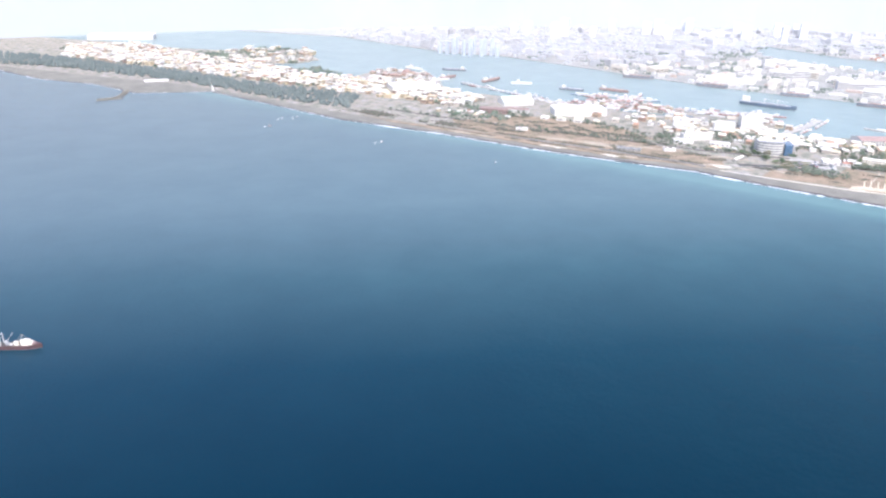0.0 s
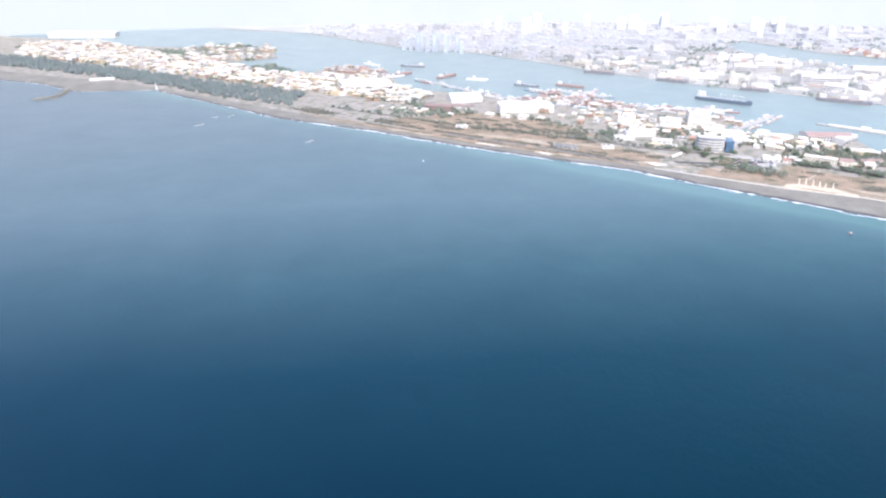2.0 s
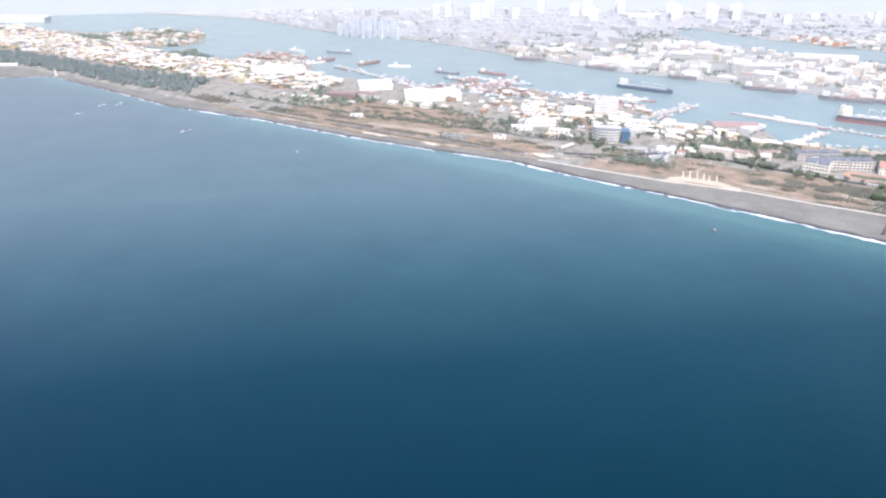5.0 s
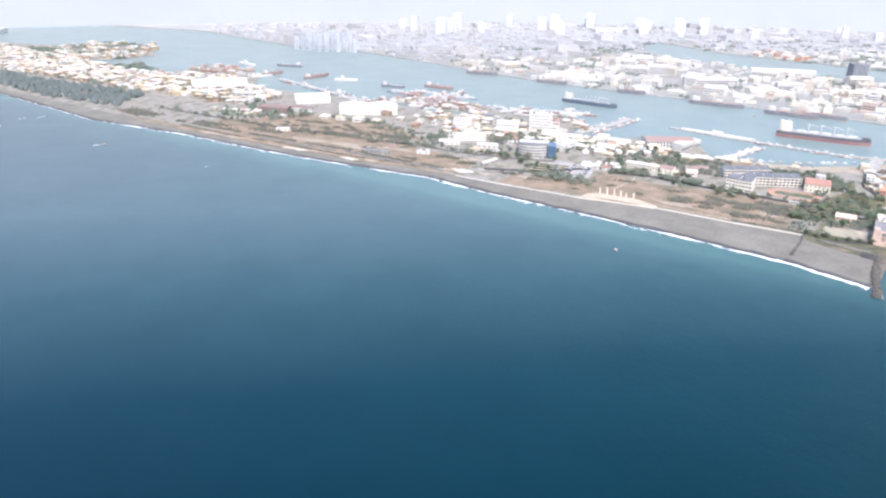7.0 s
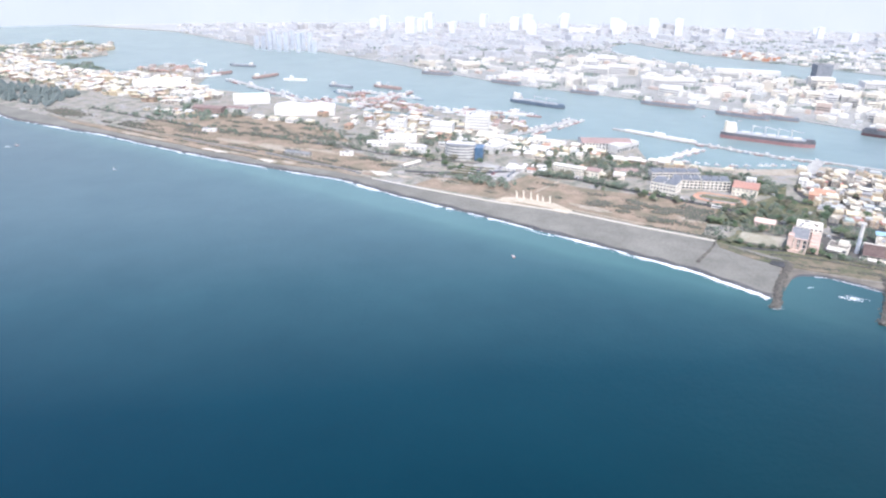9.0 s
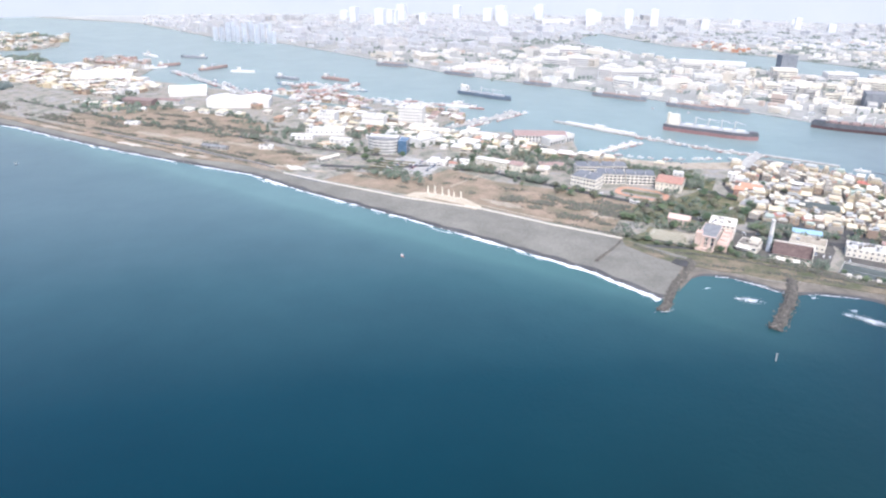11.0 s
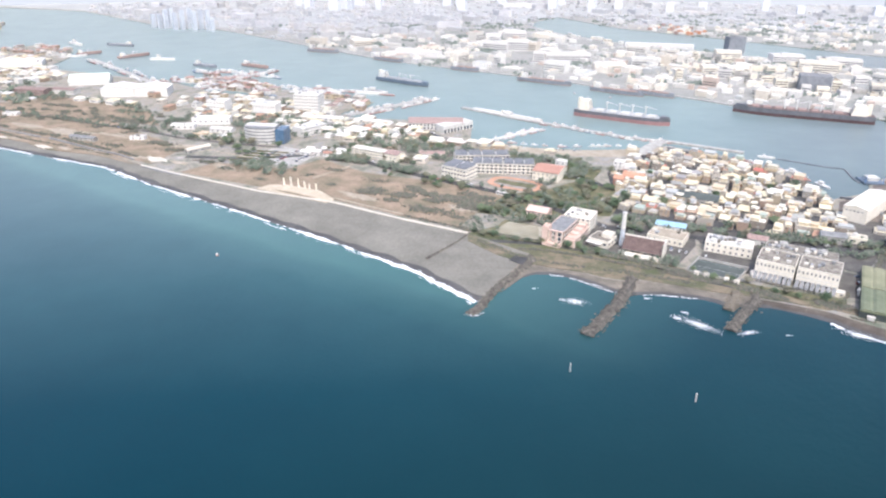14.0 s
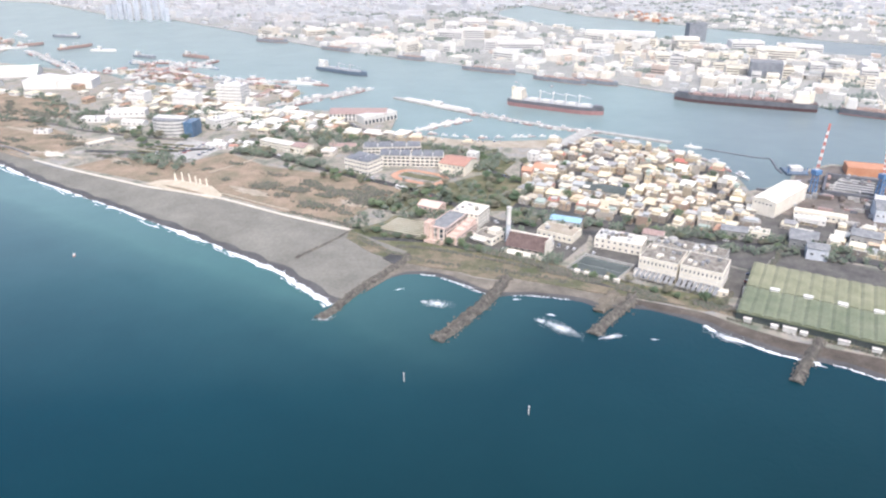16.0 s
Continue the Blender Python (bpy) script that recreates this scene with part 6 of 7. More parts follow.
town("far_village", [(x, y, -38) for ring, keep in ((FAR_VILLAGE, 0.85), (SPIT, 0.25)) for x, y in rows_in(ring, -38, 10.5, 12, keep) if not (-60 < x < 36 and 1072 < y < 1126)], "crowded pale houses of the far end of the island", 3.0, 6.5, (6, 13))
town("harbour_sheds", [(x, y, -39) for ring, du, dv, keep in (([(300, 650), (330, 615), (381, 602), (425, 579), (411, 632), (370, 685), (323, 700)], 10.5, 11.5, 0.7), ([(358, 540), (412, 520), (398, 571), (358, 579)], 13, 14, 0.55), ([(205, 720), (300, 655), (345, 720), (340, 760), (270, 830), (215, 850)], 11, 12.5, 0.62), ([(205, 650), (250, 615), (258, 640), (215, 690)], 20, 18, 0.5), ([(-60, 935), (40, 850), (60, 880), (-20, 960)], 16, 18, 0.35), ([(150, 690), (240, 640), (250, 680), (170, 730)], 26, 24, 0.4), ([(70, 850), (150, 790), (230, 760), (240, 840), (200, 850), (120, 862)], 22, 20, 0.5), ([(404, 592), (455, 574), (450, 560), (400, 578)], 10, 9, 0.8)) for x, y in rows_in(ring, -39, du, dv, keep)], "low white and grey sheds among trees behind the beach", 2.2, 5.0, (5, 13))
town("dock_sheds", [(x, y, -40) for ring in ([(200, 950), (240, 870), (290, 835), (320, 855), (290, 900), (240, 970)], [(355, 815), (400, 770), (372, 715), (345, 740), (330, 800)], [(50, 1160), (40, 1230), (-10, 1300), (-60, 1240)]) for x, y in rows_in(ring, -40, 11, 12, 0.6)], "rusty and pale sheds along the fishing docks", 2.5, 6.0, (5, 12), M_roof_dock)
for o in [k[0] for k in KINDS]:
    for ch in list(o.children):
        bpy.data.objects.remove(ch)
    bpy.data.objects.remove(o)
# landmarks inside the village
building("temple", (520, 446), (531, 435), 12, 5.0, "temple with a two-tiered orange tiled roof", "temple", M_red_roof, M_clay, 1, "gable", 2.6)
building("temple_gate", (509, 440), (514, 435), 6, 6.5, "small orange-roofed temple tower", "temple", M_red_roof, M_clay, 1, "gable", 2.0)
building("school_gym", (532, 402), (555, 380), 14, 4.2, "dark-roofed market hall among the houses", "hall", M_concrete, M_court, 1, "gable", 1.2)
building("corner_block", (528.4, 472.6), (533.2, 467.4), 8, 8.4, "white corner block at the edge of the village", "building", M_white, M_white, 3, sides="all", win=(1.2, 1.2, 1.0))

# ---- mainland city ----
QL = resample(QUAY[2:17], 200)
MAIN = QUAY + INLET_N + INLET_F + [(4000, 300), (7000, 2000), (7000, 7000), (-3000, 7000), (-3000, 4600)]


def far_block(x, y, L, D, h, rz, wall, roof, label, name="city_block", bands=True):
    root = thing(name, pose(x, y, 0.8, 0, 0, rz), label, "building", "mainland blocks")
    # beyond this distance the haze is painted in by a paler material
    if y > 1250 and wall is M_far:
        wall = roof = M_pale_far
    bm = bmesh.new()
    shell(bm, L, D, h, 0.8, 0.5)
    part("wall", bm, wall, root)
    bm = bmesh.new()
    box(bm, 0.5, 0.5, h - 0.797, L - 0.5, D - 0.5, h - 0.5)
    if rnd.random() < 0.6:
        box(bm, L * 0.3, D * 0.3, h - 0.5, L * 0.6, D * 0.7, h + 1.6)
    part("roof", bm, roof, root)
    if bands and h > 8 and y < 1250:
        key = ("band", round(L, 1))
        if key not in WIN:
            b2 = bmesh.new()
            box(b2, 0.6, -0.08, 0, L - 0.6, 0.02, 1.1)
            WIN[key] = mesh_of("window_band", b2, M_glass)
        for f in range(int(h / 3) - 1):
            o = part("window_band", WIN[key], None, root)
            o.location = (0, 0, 1.6 + 3 * f)
    return root


spots = []
for k in range(900):
    q = QL[rnd.randrange(6, 200)]
    w = 10 + 330 * rnd.random() ** 1.2
    x, y = q.x + w * 0.85, q.y + w * 0.53
    if len(spots) < 190 and inside((x, y), MAIN) and all((x - a) ** 2 + (y - c) ** 2 > 420 for a, c in spots):
        spots.append((x, y))
        far_block(x, y, rnd.uniform(9, 34), rnd.uniform(8, 18), rnd.uniform(3, 7.5) if rnd.random() < 0.85 else rnd.uniform(9, 15), rnd.choice((-57, -53, 33, -50)), M_far, M_far, "pale industrial building on the far side of the harbour")
n = 0
while n < 90:
    x, y = rnd.uniform(100, 2000), rnd.uniform(1150, 1880)
    if inside((x, y), MAIN):
        n += 1
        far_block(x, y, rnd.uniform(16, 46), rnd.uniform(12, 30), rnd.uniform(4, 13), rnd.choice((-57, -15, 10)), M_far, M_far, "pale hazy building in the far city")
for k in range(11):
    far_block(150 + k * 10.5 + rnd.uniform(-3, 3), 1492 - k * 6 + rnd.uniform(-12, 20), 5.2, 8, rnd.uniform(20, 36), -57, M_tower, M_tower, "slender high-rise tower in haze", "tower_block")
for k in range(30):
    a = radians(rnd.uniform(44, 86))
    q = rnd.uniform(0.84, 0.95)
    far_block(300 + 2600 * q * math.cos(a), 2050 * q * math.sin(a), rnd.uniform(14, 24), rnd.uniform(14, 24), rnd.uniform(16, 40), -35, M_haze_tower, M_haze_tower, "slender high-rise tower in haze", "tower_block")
far_block(1026.6, 968.5, 27, 18, 25, -15, M_hull_grey, M_grey_roof, "dark glass block standing alone", "dark_block", False)
shed = far_block(914.4, 696.2, 35.6, 24, 18.5, -38, M_hull_grey, M_grey_roof, "large dark grey block with a pale banded end", "warehouse", False)
for f in range(6):
    bm = bmesh.new()
    box(bm, 35.55, 0.4, 1.4 + 2.9 * f, 36.4, 23.6, 2.9 + 2.9 * f)
    part("balcony_band", bm, M_far_white, shed, "pale gallery band")
for x, y, L, D, h, rz in ((685, 963, 17, 12, 15, -28), (703, 958, 66, 16, 13, -16), (510, 1078, 70, 18, 8, -38), (690, 1150, 20, 14, 17, -30), (740, 1205, 40, 18, 14, -20), (906, 1075, 110, 14, 6, -29), (963, 920, 34, 24, 12, -40), (1030, 872, 46, 20, 12, -20), (1090, 850, 60, 20, 9, -40)):
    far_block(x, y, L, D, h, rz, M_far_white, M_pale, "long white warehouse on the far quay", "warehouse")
for x, y, L, D, h, rz, wall in ((659, 1097, 40, 14, 13, -36, M_far_white), (695, 1082, 34, 24, 15, -25, M_far_white), (739, 879, 44, 16, 10, -12, M_warm), (876, 830, 62, 18, 9, -22, M_warm), (960, 1730, 120, 40, 8, -5, M_far_white), (812, 905, 40, 18, 11, -30, M_pale), (1010, 800, 50, 20, 15, -40, M_warm), (955, 905, 36, 16, 16, -24, M_warm), (965, 809, 26, 14, 9, -30, M_cream)):
    far_block(x, y, L, D, h, rz, wall, M_pale, "large pale block on the far side of the harbour", "harbour_block")
# crowded cream and grey buildings behind the carrier's quay
MIXED = [(800, 790), (868, 690), (905, 640), (960, 590), (1060, 640), (1085, 830), (1000, 945), (880, 930)]
standing = [o.location.xy for o in bpy.data.objects if o.parent is None and o.name.split(".")[0] in ("city_block", "warehouse", "harbour_block", "dark_block", "storage_tank")]
for x, y in fill(MIXED, 110, 15, rnd):
    if all((Vector((x + 6, y)) - Vector((c.x + 12, c.y))).length > 15 for c in standing):
        far_block(x, y, rnd.uniform(8, 20), rnd.uniform(7, 13), rnd.choice((4, 5, 7, 9, 12)), rnd.choice((-38, -26, -40, 50)), rnd.choice((M_warm, M_cream, M_concrete, M_cream, M_far_white)), rnd.choice((M_cream, M_concrete, M_concrete, M_grey_roof, M_sandy)), "cream building in the crowded harbour quarter")
far_block(-575, 1835, 140, 50, 9, -6, M_far_white, M_far_white, "long white warehouse on the far shore", "warehouse")
far_block(-413, 1226, 36, 8, 3, 10, M_far_white, M_pale, "long low white pavilion on the far beach", "pavilion")
for x, y, r in ((1079, 711, 8), (1090, 690, 9), (1104, 674, 8), (1100, 706, 6)):
    tk = thing("storage_tank", pose(x, y, 0.8), "white cylindrical storage tank with a shallow dome", "tank", "storage tanks")
    bm = bmesh.new()
    tube(bm, (0, 0, -0.5), (0, 0, 8), r, r, 24)
    part("shell", bm, M_far_white, tk)
    bm = bmesh.new()
    tube(bm, (0, 0, 8), (0, 0, 9.4), r + 0.15, r * 0.3, 24)
    part("dome", bm, M_far_white, tk)


def quay_crane(x, y, rz, mm):
    root = thing("quay_crane", pose(x, y, 0.8, 0, 0, rz), "pale yellow portal crane on the far quay", "crane", "quay cranes")
    for sx in (-3, 3):
        for sy in (-2.5, 2.5):
            bm = bmesh.new()
            tube(bm, (sx, sy, -0.5), (sx * 0.7, sy * 0.7, 7), 0.35, 0.3, 5)
            part("leg", bm, mm, root)
    bm = bmesh.new()
    box(bm, -2.6, -2.2, 7, 2.6, 2.2, 10)
    part("cab", bm, mm, root)
    bm = bmesh.new()
    tube(bm, (0, 0, 9), (11, 0, 20), 0.5, 0.3, 5)
    tube(bm, (0, 0, 10), (-3, 0, 15), 0.4, 0.3, 5)
    tube(bm, (-3, 0, 15), (11, 0, 20), 0.12, 0.12, 4)
    part("jib", bm, mm, root)


for x, y, rz in ((562, 968, 30), (598, 984, 140), (735, 786, 60), (762, 758, 100), (912, 508, 90), (925, 492, 40)):
    quay_crane(x, y, rz, M_cream)
# stacked containers beyond the inlet
for k in range(60):
    x, y = 1075 + rnd.uniform(0, 90), 1330 - rnd.uniform(0, 150)
    cb = thing("container", pose(x, y, 0.8, 0, 0, -57), "stack of orange and white freight containers", "container", "container stacks")
    bm = bmesh.new()
    n2 = rnd.randint(2, 4)
    for s in range(n2):
        box(bm, 0, 0, s * 1.45, 6.5, 4.0, s * 1.45 + 1.4)
    part("box", bm, rnd.choice((M_orange, M_far_white, M_cream, M_rust)), cb)

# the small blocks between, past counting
# the outer set repeats the blocks in haze-lightened colours
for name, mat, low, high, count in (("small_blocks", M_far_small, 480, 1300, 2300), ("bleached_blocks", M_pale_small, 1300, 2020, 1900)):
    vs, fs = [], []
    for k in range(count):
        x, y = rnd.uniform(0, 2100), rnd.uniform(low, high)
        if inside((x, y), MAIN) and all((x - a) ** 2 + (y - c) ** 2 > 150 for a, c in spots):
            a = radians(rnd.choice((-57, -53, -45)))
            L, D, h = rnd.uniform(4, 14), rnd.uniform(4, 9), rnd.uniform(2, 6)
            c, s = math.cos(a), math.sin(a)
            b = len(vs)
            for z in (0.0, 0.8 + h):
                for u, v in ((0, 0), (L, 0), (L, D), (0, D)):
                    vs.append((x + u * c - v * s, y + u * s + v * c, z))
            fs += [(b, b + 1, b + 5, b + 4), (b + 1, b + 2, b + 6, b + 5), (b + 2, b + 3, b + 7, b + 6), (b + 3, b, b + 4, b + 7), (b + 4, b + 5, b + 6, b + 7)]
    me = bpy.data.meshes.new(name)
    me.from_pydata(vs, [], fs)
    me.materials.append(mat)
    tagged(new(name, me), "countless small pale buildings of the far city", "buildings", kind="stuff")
bm = bmesh.new()
for k in range(420):
    x, y = rnd.uniform(300, 1700), rnd.uniform(520, 1500)
    if inside((x, y), MAIN):
        for j in range(16):
            q = rnd.uniform(1.6, 3.4)
            clump(bm, (x + rnd.gauss(0, 9), y + rnd.gauss(0, 6), 0.8 + q * rnd.uniform(0.0, 0.5)), q)
solo("far_trees", bm, M_far_leaf, "haze-paled trees between the mainland buildings", "trees", "stuff")


# ---- piers and breakwaters ----
ribbon("breakwater", [(489.7, 715.6), (529.0, 649.4), (597.1, 557.0), (623.2, 537.0), (665.7, 488.0)], 5.5, 1.3, M_concrete, "long concrete breakwater across the harbour", "breakwater", 3.0)
ribbon("breakwater_spur", [(575, 509), (598, 526), (619, 540)], 11, 1.25, M_concrete, "concrete spur of the breakwater", "breakwater", 3.0)
ribbon("pier", [(363.7, 712.8), (420.9, 740.4), (467.9, 769.3)], 9, 1.2, M_concrete, "concrete fishing pier lined with boats", "pier", 3.0)
ribbon("pier_small", [(473.8, 586.5), (529.2, 609.9)], 5, 1.0, M_pale, "short pale floating pier", "pier", 2.0)
ribbon("pier_curve", [(315.7, 853.0), (355.6, 845.0), (396.4, 833.2), (429.8, 806.6)], 7, 1.2, M_concrete, "curved harbour mole", "pier", 3.0)
ribbon("pier_docks", [(220.4, 891.7), (273.3, 943.4), (310.8, 980.0)], 10, 1.2, M_concrete, "harbour mole with moored boats", "pier", 3.0)
ribbon("mole", [(84, 1140), (128, 1042), (170, 940)], 8, 1.2, M_concrete, "dark harbour mole with moored boats", "pier", 3.0)
ribbon("quay_edge", [tuple(p) for p in QUAY[5:17]], 3, 1.1, M_concrete, "concrete quay edge on the far side", "quay", 3.0)
ribbon("floating_boom", [(681.5, 466.0), (703, 436), (714, 427), (701, 406), (697, 396)], 1.4, 0.45, M_hull_dark, "line of dark floats closing the basin", "boom", 0.6)


# ---- ships ----
def hull_ring(L, B, n=10, flare=1.0):
    side = []
    for i in range(n + 1):
        u = i / n
        w = B / 2 * min(1.0, (1 - u) * 4.0) ** 0.55 * min(1.0, 0.78 + u * 4) * flare
        side.append((L * u, w))
    return [(x, -w) for x, w in side] + [(x, w) for x, w in side[::-1][1:]]


def ship(name, p, q, beam, free, label, hull, boot, deck, house_at=0.08, storeys=4, holds=0, cranes=0, z=0.0, house=None, category="ship", group="", waterline=0.2, hatches=None):
    """A vessel with its stern at p and bow at q."""
    m, L = at_front(p, q, 0)
    root = thing(name, m, label, category, group)
    ring = hull_ring(L, beam)
    bm = bmesh.new()
    prism(bm, hull_ring(L, beam * 0.92), -0.5, free * waterline, ring)
    if boot:
        part("boot_topping", bm, boot, root, "red lower hull")
    else:
        part("boot_topping", bm, hull, root)
    bm = bmesh.new()
    prism(bm, ring, free * waterline, free, ring)
    h = part("hull", bm, hull, root)
    bm = bmesh.new()
    prism(bm, [(x * 0.99 + L * 0.005, y * 0.93) for x, y in ring], free - 0.1, free + 0.06)
    part("deck", bm, deck, root)
    bm = bmesh.new()
    prism(bm, [(L * 0.9, -beam * 0.3), (L * 0.985, -beam * 0.06), (L * 0.985, beam * 0.06), (L * 0.9, beam * 0.3)], free, free + beam * 0.1)
    part("forecastle", bm, hull, root)
    hx, hl = L * house_at, L * 0.11
    sh = beam * 0.14
    for s in range(storeys):
        bm = bmesh.new()
        k = 0.42 - 0.03 * s
        box(bm, hx + s * hl * 0.04, -beam * k, free + s * sh, hx + hl * (1 - 0.05 * s), beam * k, free + (s + 1) * sh - 0.12 * sh)
        box(bm, hx + s * hl * 0.04 - 0.1, -beam * k - 0.12, free + (s + 1) * sh - 0.12 * sh, hx + hl * (1 - 0.05 * s) + 0.1, beam * k + 0.12, free + (s + 1) * sh)
        part("superstructure", bm, house or M_white, root, "white accommodation deck")
        bm = bmesh.new()
        box(bm, hx + hl * (1 - 0.05 * s) - 0.02, -beam * k * 0.85, free + (s + 0.35) * sh, hx + hl * (1 - 0.05 * s) + 0.05, beam * k * 0.85, free + (s + 0.65) * sh)
        part("window", bm, M_glass, root)
    top = free + storeys * sh
    bm = bmesh.new()
    prism(bm, [(hx - hl * 0.25, -beam * 0.12), (hx + hl * 0.05, -beam * 0.12), (hx + hl * 0.05, beam * 0.12), (hx - hl * 0.25, beam * 0.12)], free, top + sh * 0.7)
    part("funnel", bm, M_cream, root, "cream funnel")
    bm = bmesh.new()
    tube(bm, (hx + hl * 0.6, 0, top), (hx + hl * 0.6, 0, top + sh * 2), beam * 0.02 + 0.05, 0.05, 6)
    part("mast", bm, M_white, root)
    x0, x1 = hx + hl * 1.3, L * 0.88
    for i in range(holds):
        bm = bmesh.new()
        a, b = x0 + (x1 - x0) * (i + 0.18) / holds, x0 + (x1 - x0) * (i + 0.82) / holds
        box(bm, a, -beam * 0.3, free, b, beam * 0.3, free + beam * 0.08)
        part("hatch", bm, hatches or deck, root, "closed cargo hatch")
    for i in range(cranes):
        x = x0 + (x1 - x0) * (i + (1.0 if holds > cranes else 0.5)) / max(holds, cranes)
        bm = bmesh.new()
        tube(bm, (x, 0, free), (x, 0, free + beam * 0.5), beam * 0.03, beam * 0.025, 8)
        box(bm, x - beam * 0.045, -beam * 0.05, free + beam * 0.48, x + beam * 0.045, beam * 0.05, free + beam * 0.57)
        cr = part("deck_crane", bm, M_white, root, "white deck crane")
        bm = bmesh.new()
        tube(bm, (x, 0, free + beam * 0.55), (x + (x1 - x0) / max(holds, cranes) * 0.85, beam * 0.1, free + beam * 0.42), beam * 0.018, beam * 0.01, 6)
        part("jib", bm, M_white, cr)
    return root


ship("bulk_carrier", (594.3, 658.9), (660.1, 588.7), 17, 6.8, "dark bulk carrier with a red waterline and white deck cranes", M_hull_dark, M_hull_red, M_steel, 0.05, 4, 5, 4, house=M_warm, group="large ships", waterline=0.56, hatches=M_pale)
ship("bulk_carrier", (868.0, 542.0), (764.5, 627.0), 17, 7.5, "long dark bulk carrier moored at the quay", M_hull_dark, M_hull_brown, M_brown_roof, 0.06, 4, 8, 5, house=M_warm, group="large ships", waterline=0.4, hatches=M_rust)
ship("bulk_carrier", (886.0, 531.0), (936.0, 466.0), 15, 6.0, "dark freighter moored at the quay with pale upper works", M_hull_dark, M_hull_red, M_deck, 0.05, 4, 3, 2, group="large ships")
ship("navy_freighter", (441.4, 897.7), (488.2, 834.4), 12, 4.5, "small dark blue freighter under way with white upper works", M_hull_navy, M_hull_dark, M_steel, 0.06, 4, 3, 2, group="large ships")
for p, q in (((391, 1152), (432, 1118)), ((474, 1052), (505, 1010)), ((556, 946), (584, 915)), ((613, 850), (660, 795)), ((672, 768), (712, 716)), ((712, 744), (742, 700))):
    ship("freighter", p, q, 9, 4.6, "freighter in haze-paled grey moored along the far quay", M_hull_grey, M_rust, M_deck, 0.08, 4, 3, 1, group="large ships")
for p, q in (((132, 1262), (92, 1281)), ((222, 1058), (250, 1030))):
    ship("freighter", p, q, 8, 3.2, "freighter in haze-paled grey lying in the harbour", M_hull_grey, M_hull_grey, M_steel, 0.12, 3, 3, 0, group="large ships")
for p, q in (((119, 1139), (160, 1166)), ((285, 1042), (316, 1006)), ((60, 1186), (92, 1200))):
    ship("freighter", p, q, 8, 3.4, "rust-red freighter lying in the harbour", M_rust, M_hull_dark, M_deck, 0.1, 3, 3, 1, group="large ships")
ship("white_ferry", (34, 1322), (56, 1286), 7, 2.6, "white harbour ferry at anchor", M_white, None, M_pale, 0.3, 4, 0, 0, group="large ships")
ship("white_ferry", (41, 1166), (74, 1180), 6, 2.2, "white harbour ferry at anchor", M_white, None, M_pale, 0.3, 3, 0, 0, group="large ships")
ship("white_ferry", (396, 820), (428, 802), 7, 2.6, "white harbour ferry tied to the mole", M_white, None, M_pale, 0.3, 4, 0, 0, group="large ships")
ship("white_ferry", (163, 1122), (196, 1109), 7, 2.6, "white harbour ferry at anchor", M_white, None, M_pale, 0.3, 4, 0, 0, group="large ships")
ship("yacht", (670.5, 476.5), (680.5, 467.2), 3.4, 1.1, "white motor yacht outside the basin", M_white, None, M_pale, 0.3, 3, 0, 0, category="boat")
vessel = ship("fishing_vessel", (-438.5, 389.0), (-406.5, 381.3), 5.2, 2.4, "rusty purple-brown work vessel with cream upper works and white derricks", M_hull_brown, M_hull_dark, M_lane, 0.7, 3, 0, 0, category="ship", house=M_warm)
for x in (9.0, 12.5):
    bm = bmesh.new()
    tube(bm, (x, -1.9, 2.3), (x + 0.2, -1.2, 8.6), 0.3, 0.25, 6)
    tube(bm, (x, 1.9, 2.3), (x + 0.2, 1.2, 8.6), 0.3, 0.25, 6)
    tube(bm, (x + 0.2, -1.3, 8.6), (x + 0.2, 1.3, 8.6), 0.25, 0.25, 6)
    part("gantry", bm, M_white, vessel, "white gantry frame")
bm = bmesh.new()
tube(bm, (14.5, 0, 3.0), (19.3, 0, 9.6), 0.22, 0.16, 6)
part("derrick", bm, M_steel, vessel, "grey derrick boom")
for x, y, w, d, h, mat in ((15.0, -1.6, 1.6, 1.2, 1.1, M_steel), (17.2, -1.8, 1.2, 1.0, 0.8, M_white), (18.6, 0.2, 1.4, 1.3, 1.4, M_grey_roof), (19.4, -1.9, 2.2, 1.3, 1.7, M_cream), (26.4, -1.5, 1.8, 2.8, 1.3, M_cream), (28.3, -0.9, 1.4, 1.8, 0.8, M_rust), (13.4, 0.8, 1.2, 1.1, 1.0, M_white)):
    bm = bmesh.new()
    box(bm, x, y, 2.4, x + w, y + d, 2.4 + h)
    box(bm, x - 0.1, y - 0.1, 2.4 + h, x + w + 0.1, y + d + 0.1, 2.52 + h)
    part("deck_gear", bm, mat, vessel, "cluttered deck gear")
for a, b in (((19.0, 0, 2.4), (23.5, 0, 8.4)), ((28.5, 0, 2.6), (23.5, 0, 8.4)), ((23.4, -1.5, 4.4), (23.5, 0, 8.4)), ((23.4, 1.5, 4.4), (23.5, 0, 8.4))):
    bm = bmesh.new()
    tube(bm, a, b, 0.13, 0.1, 5)
    part("stay", bm, M_concrete, vessel, "rusty mast stay")
ship("long_barge", (498.2, 704.9), (545.1, 634.9), 8, 2.2, "white flat barge with a deckhouse at the breakwater", M_white, None, M_pale, 0.45, 2, 2, 0, category="barge")


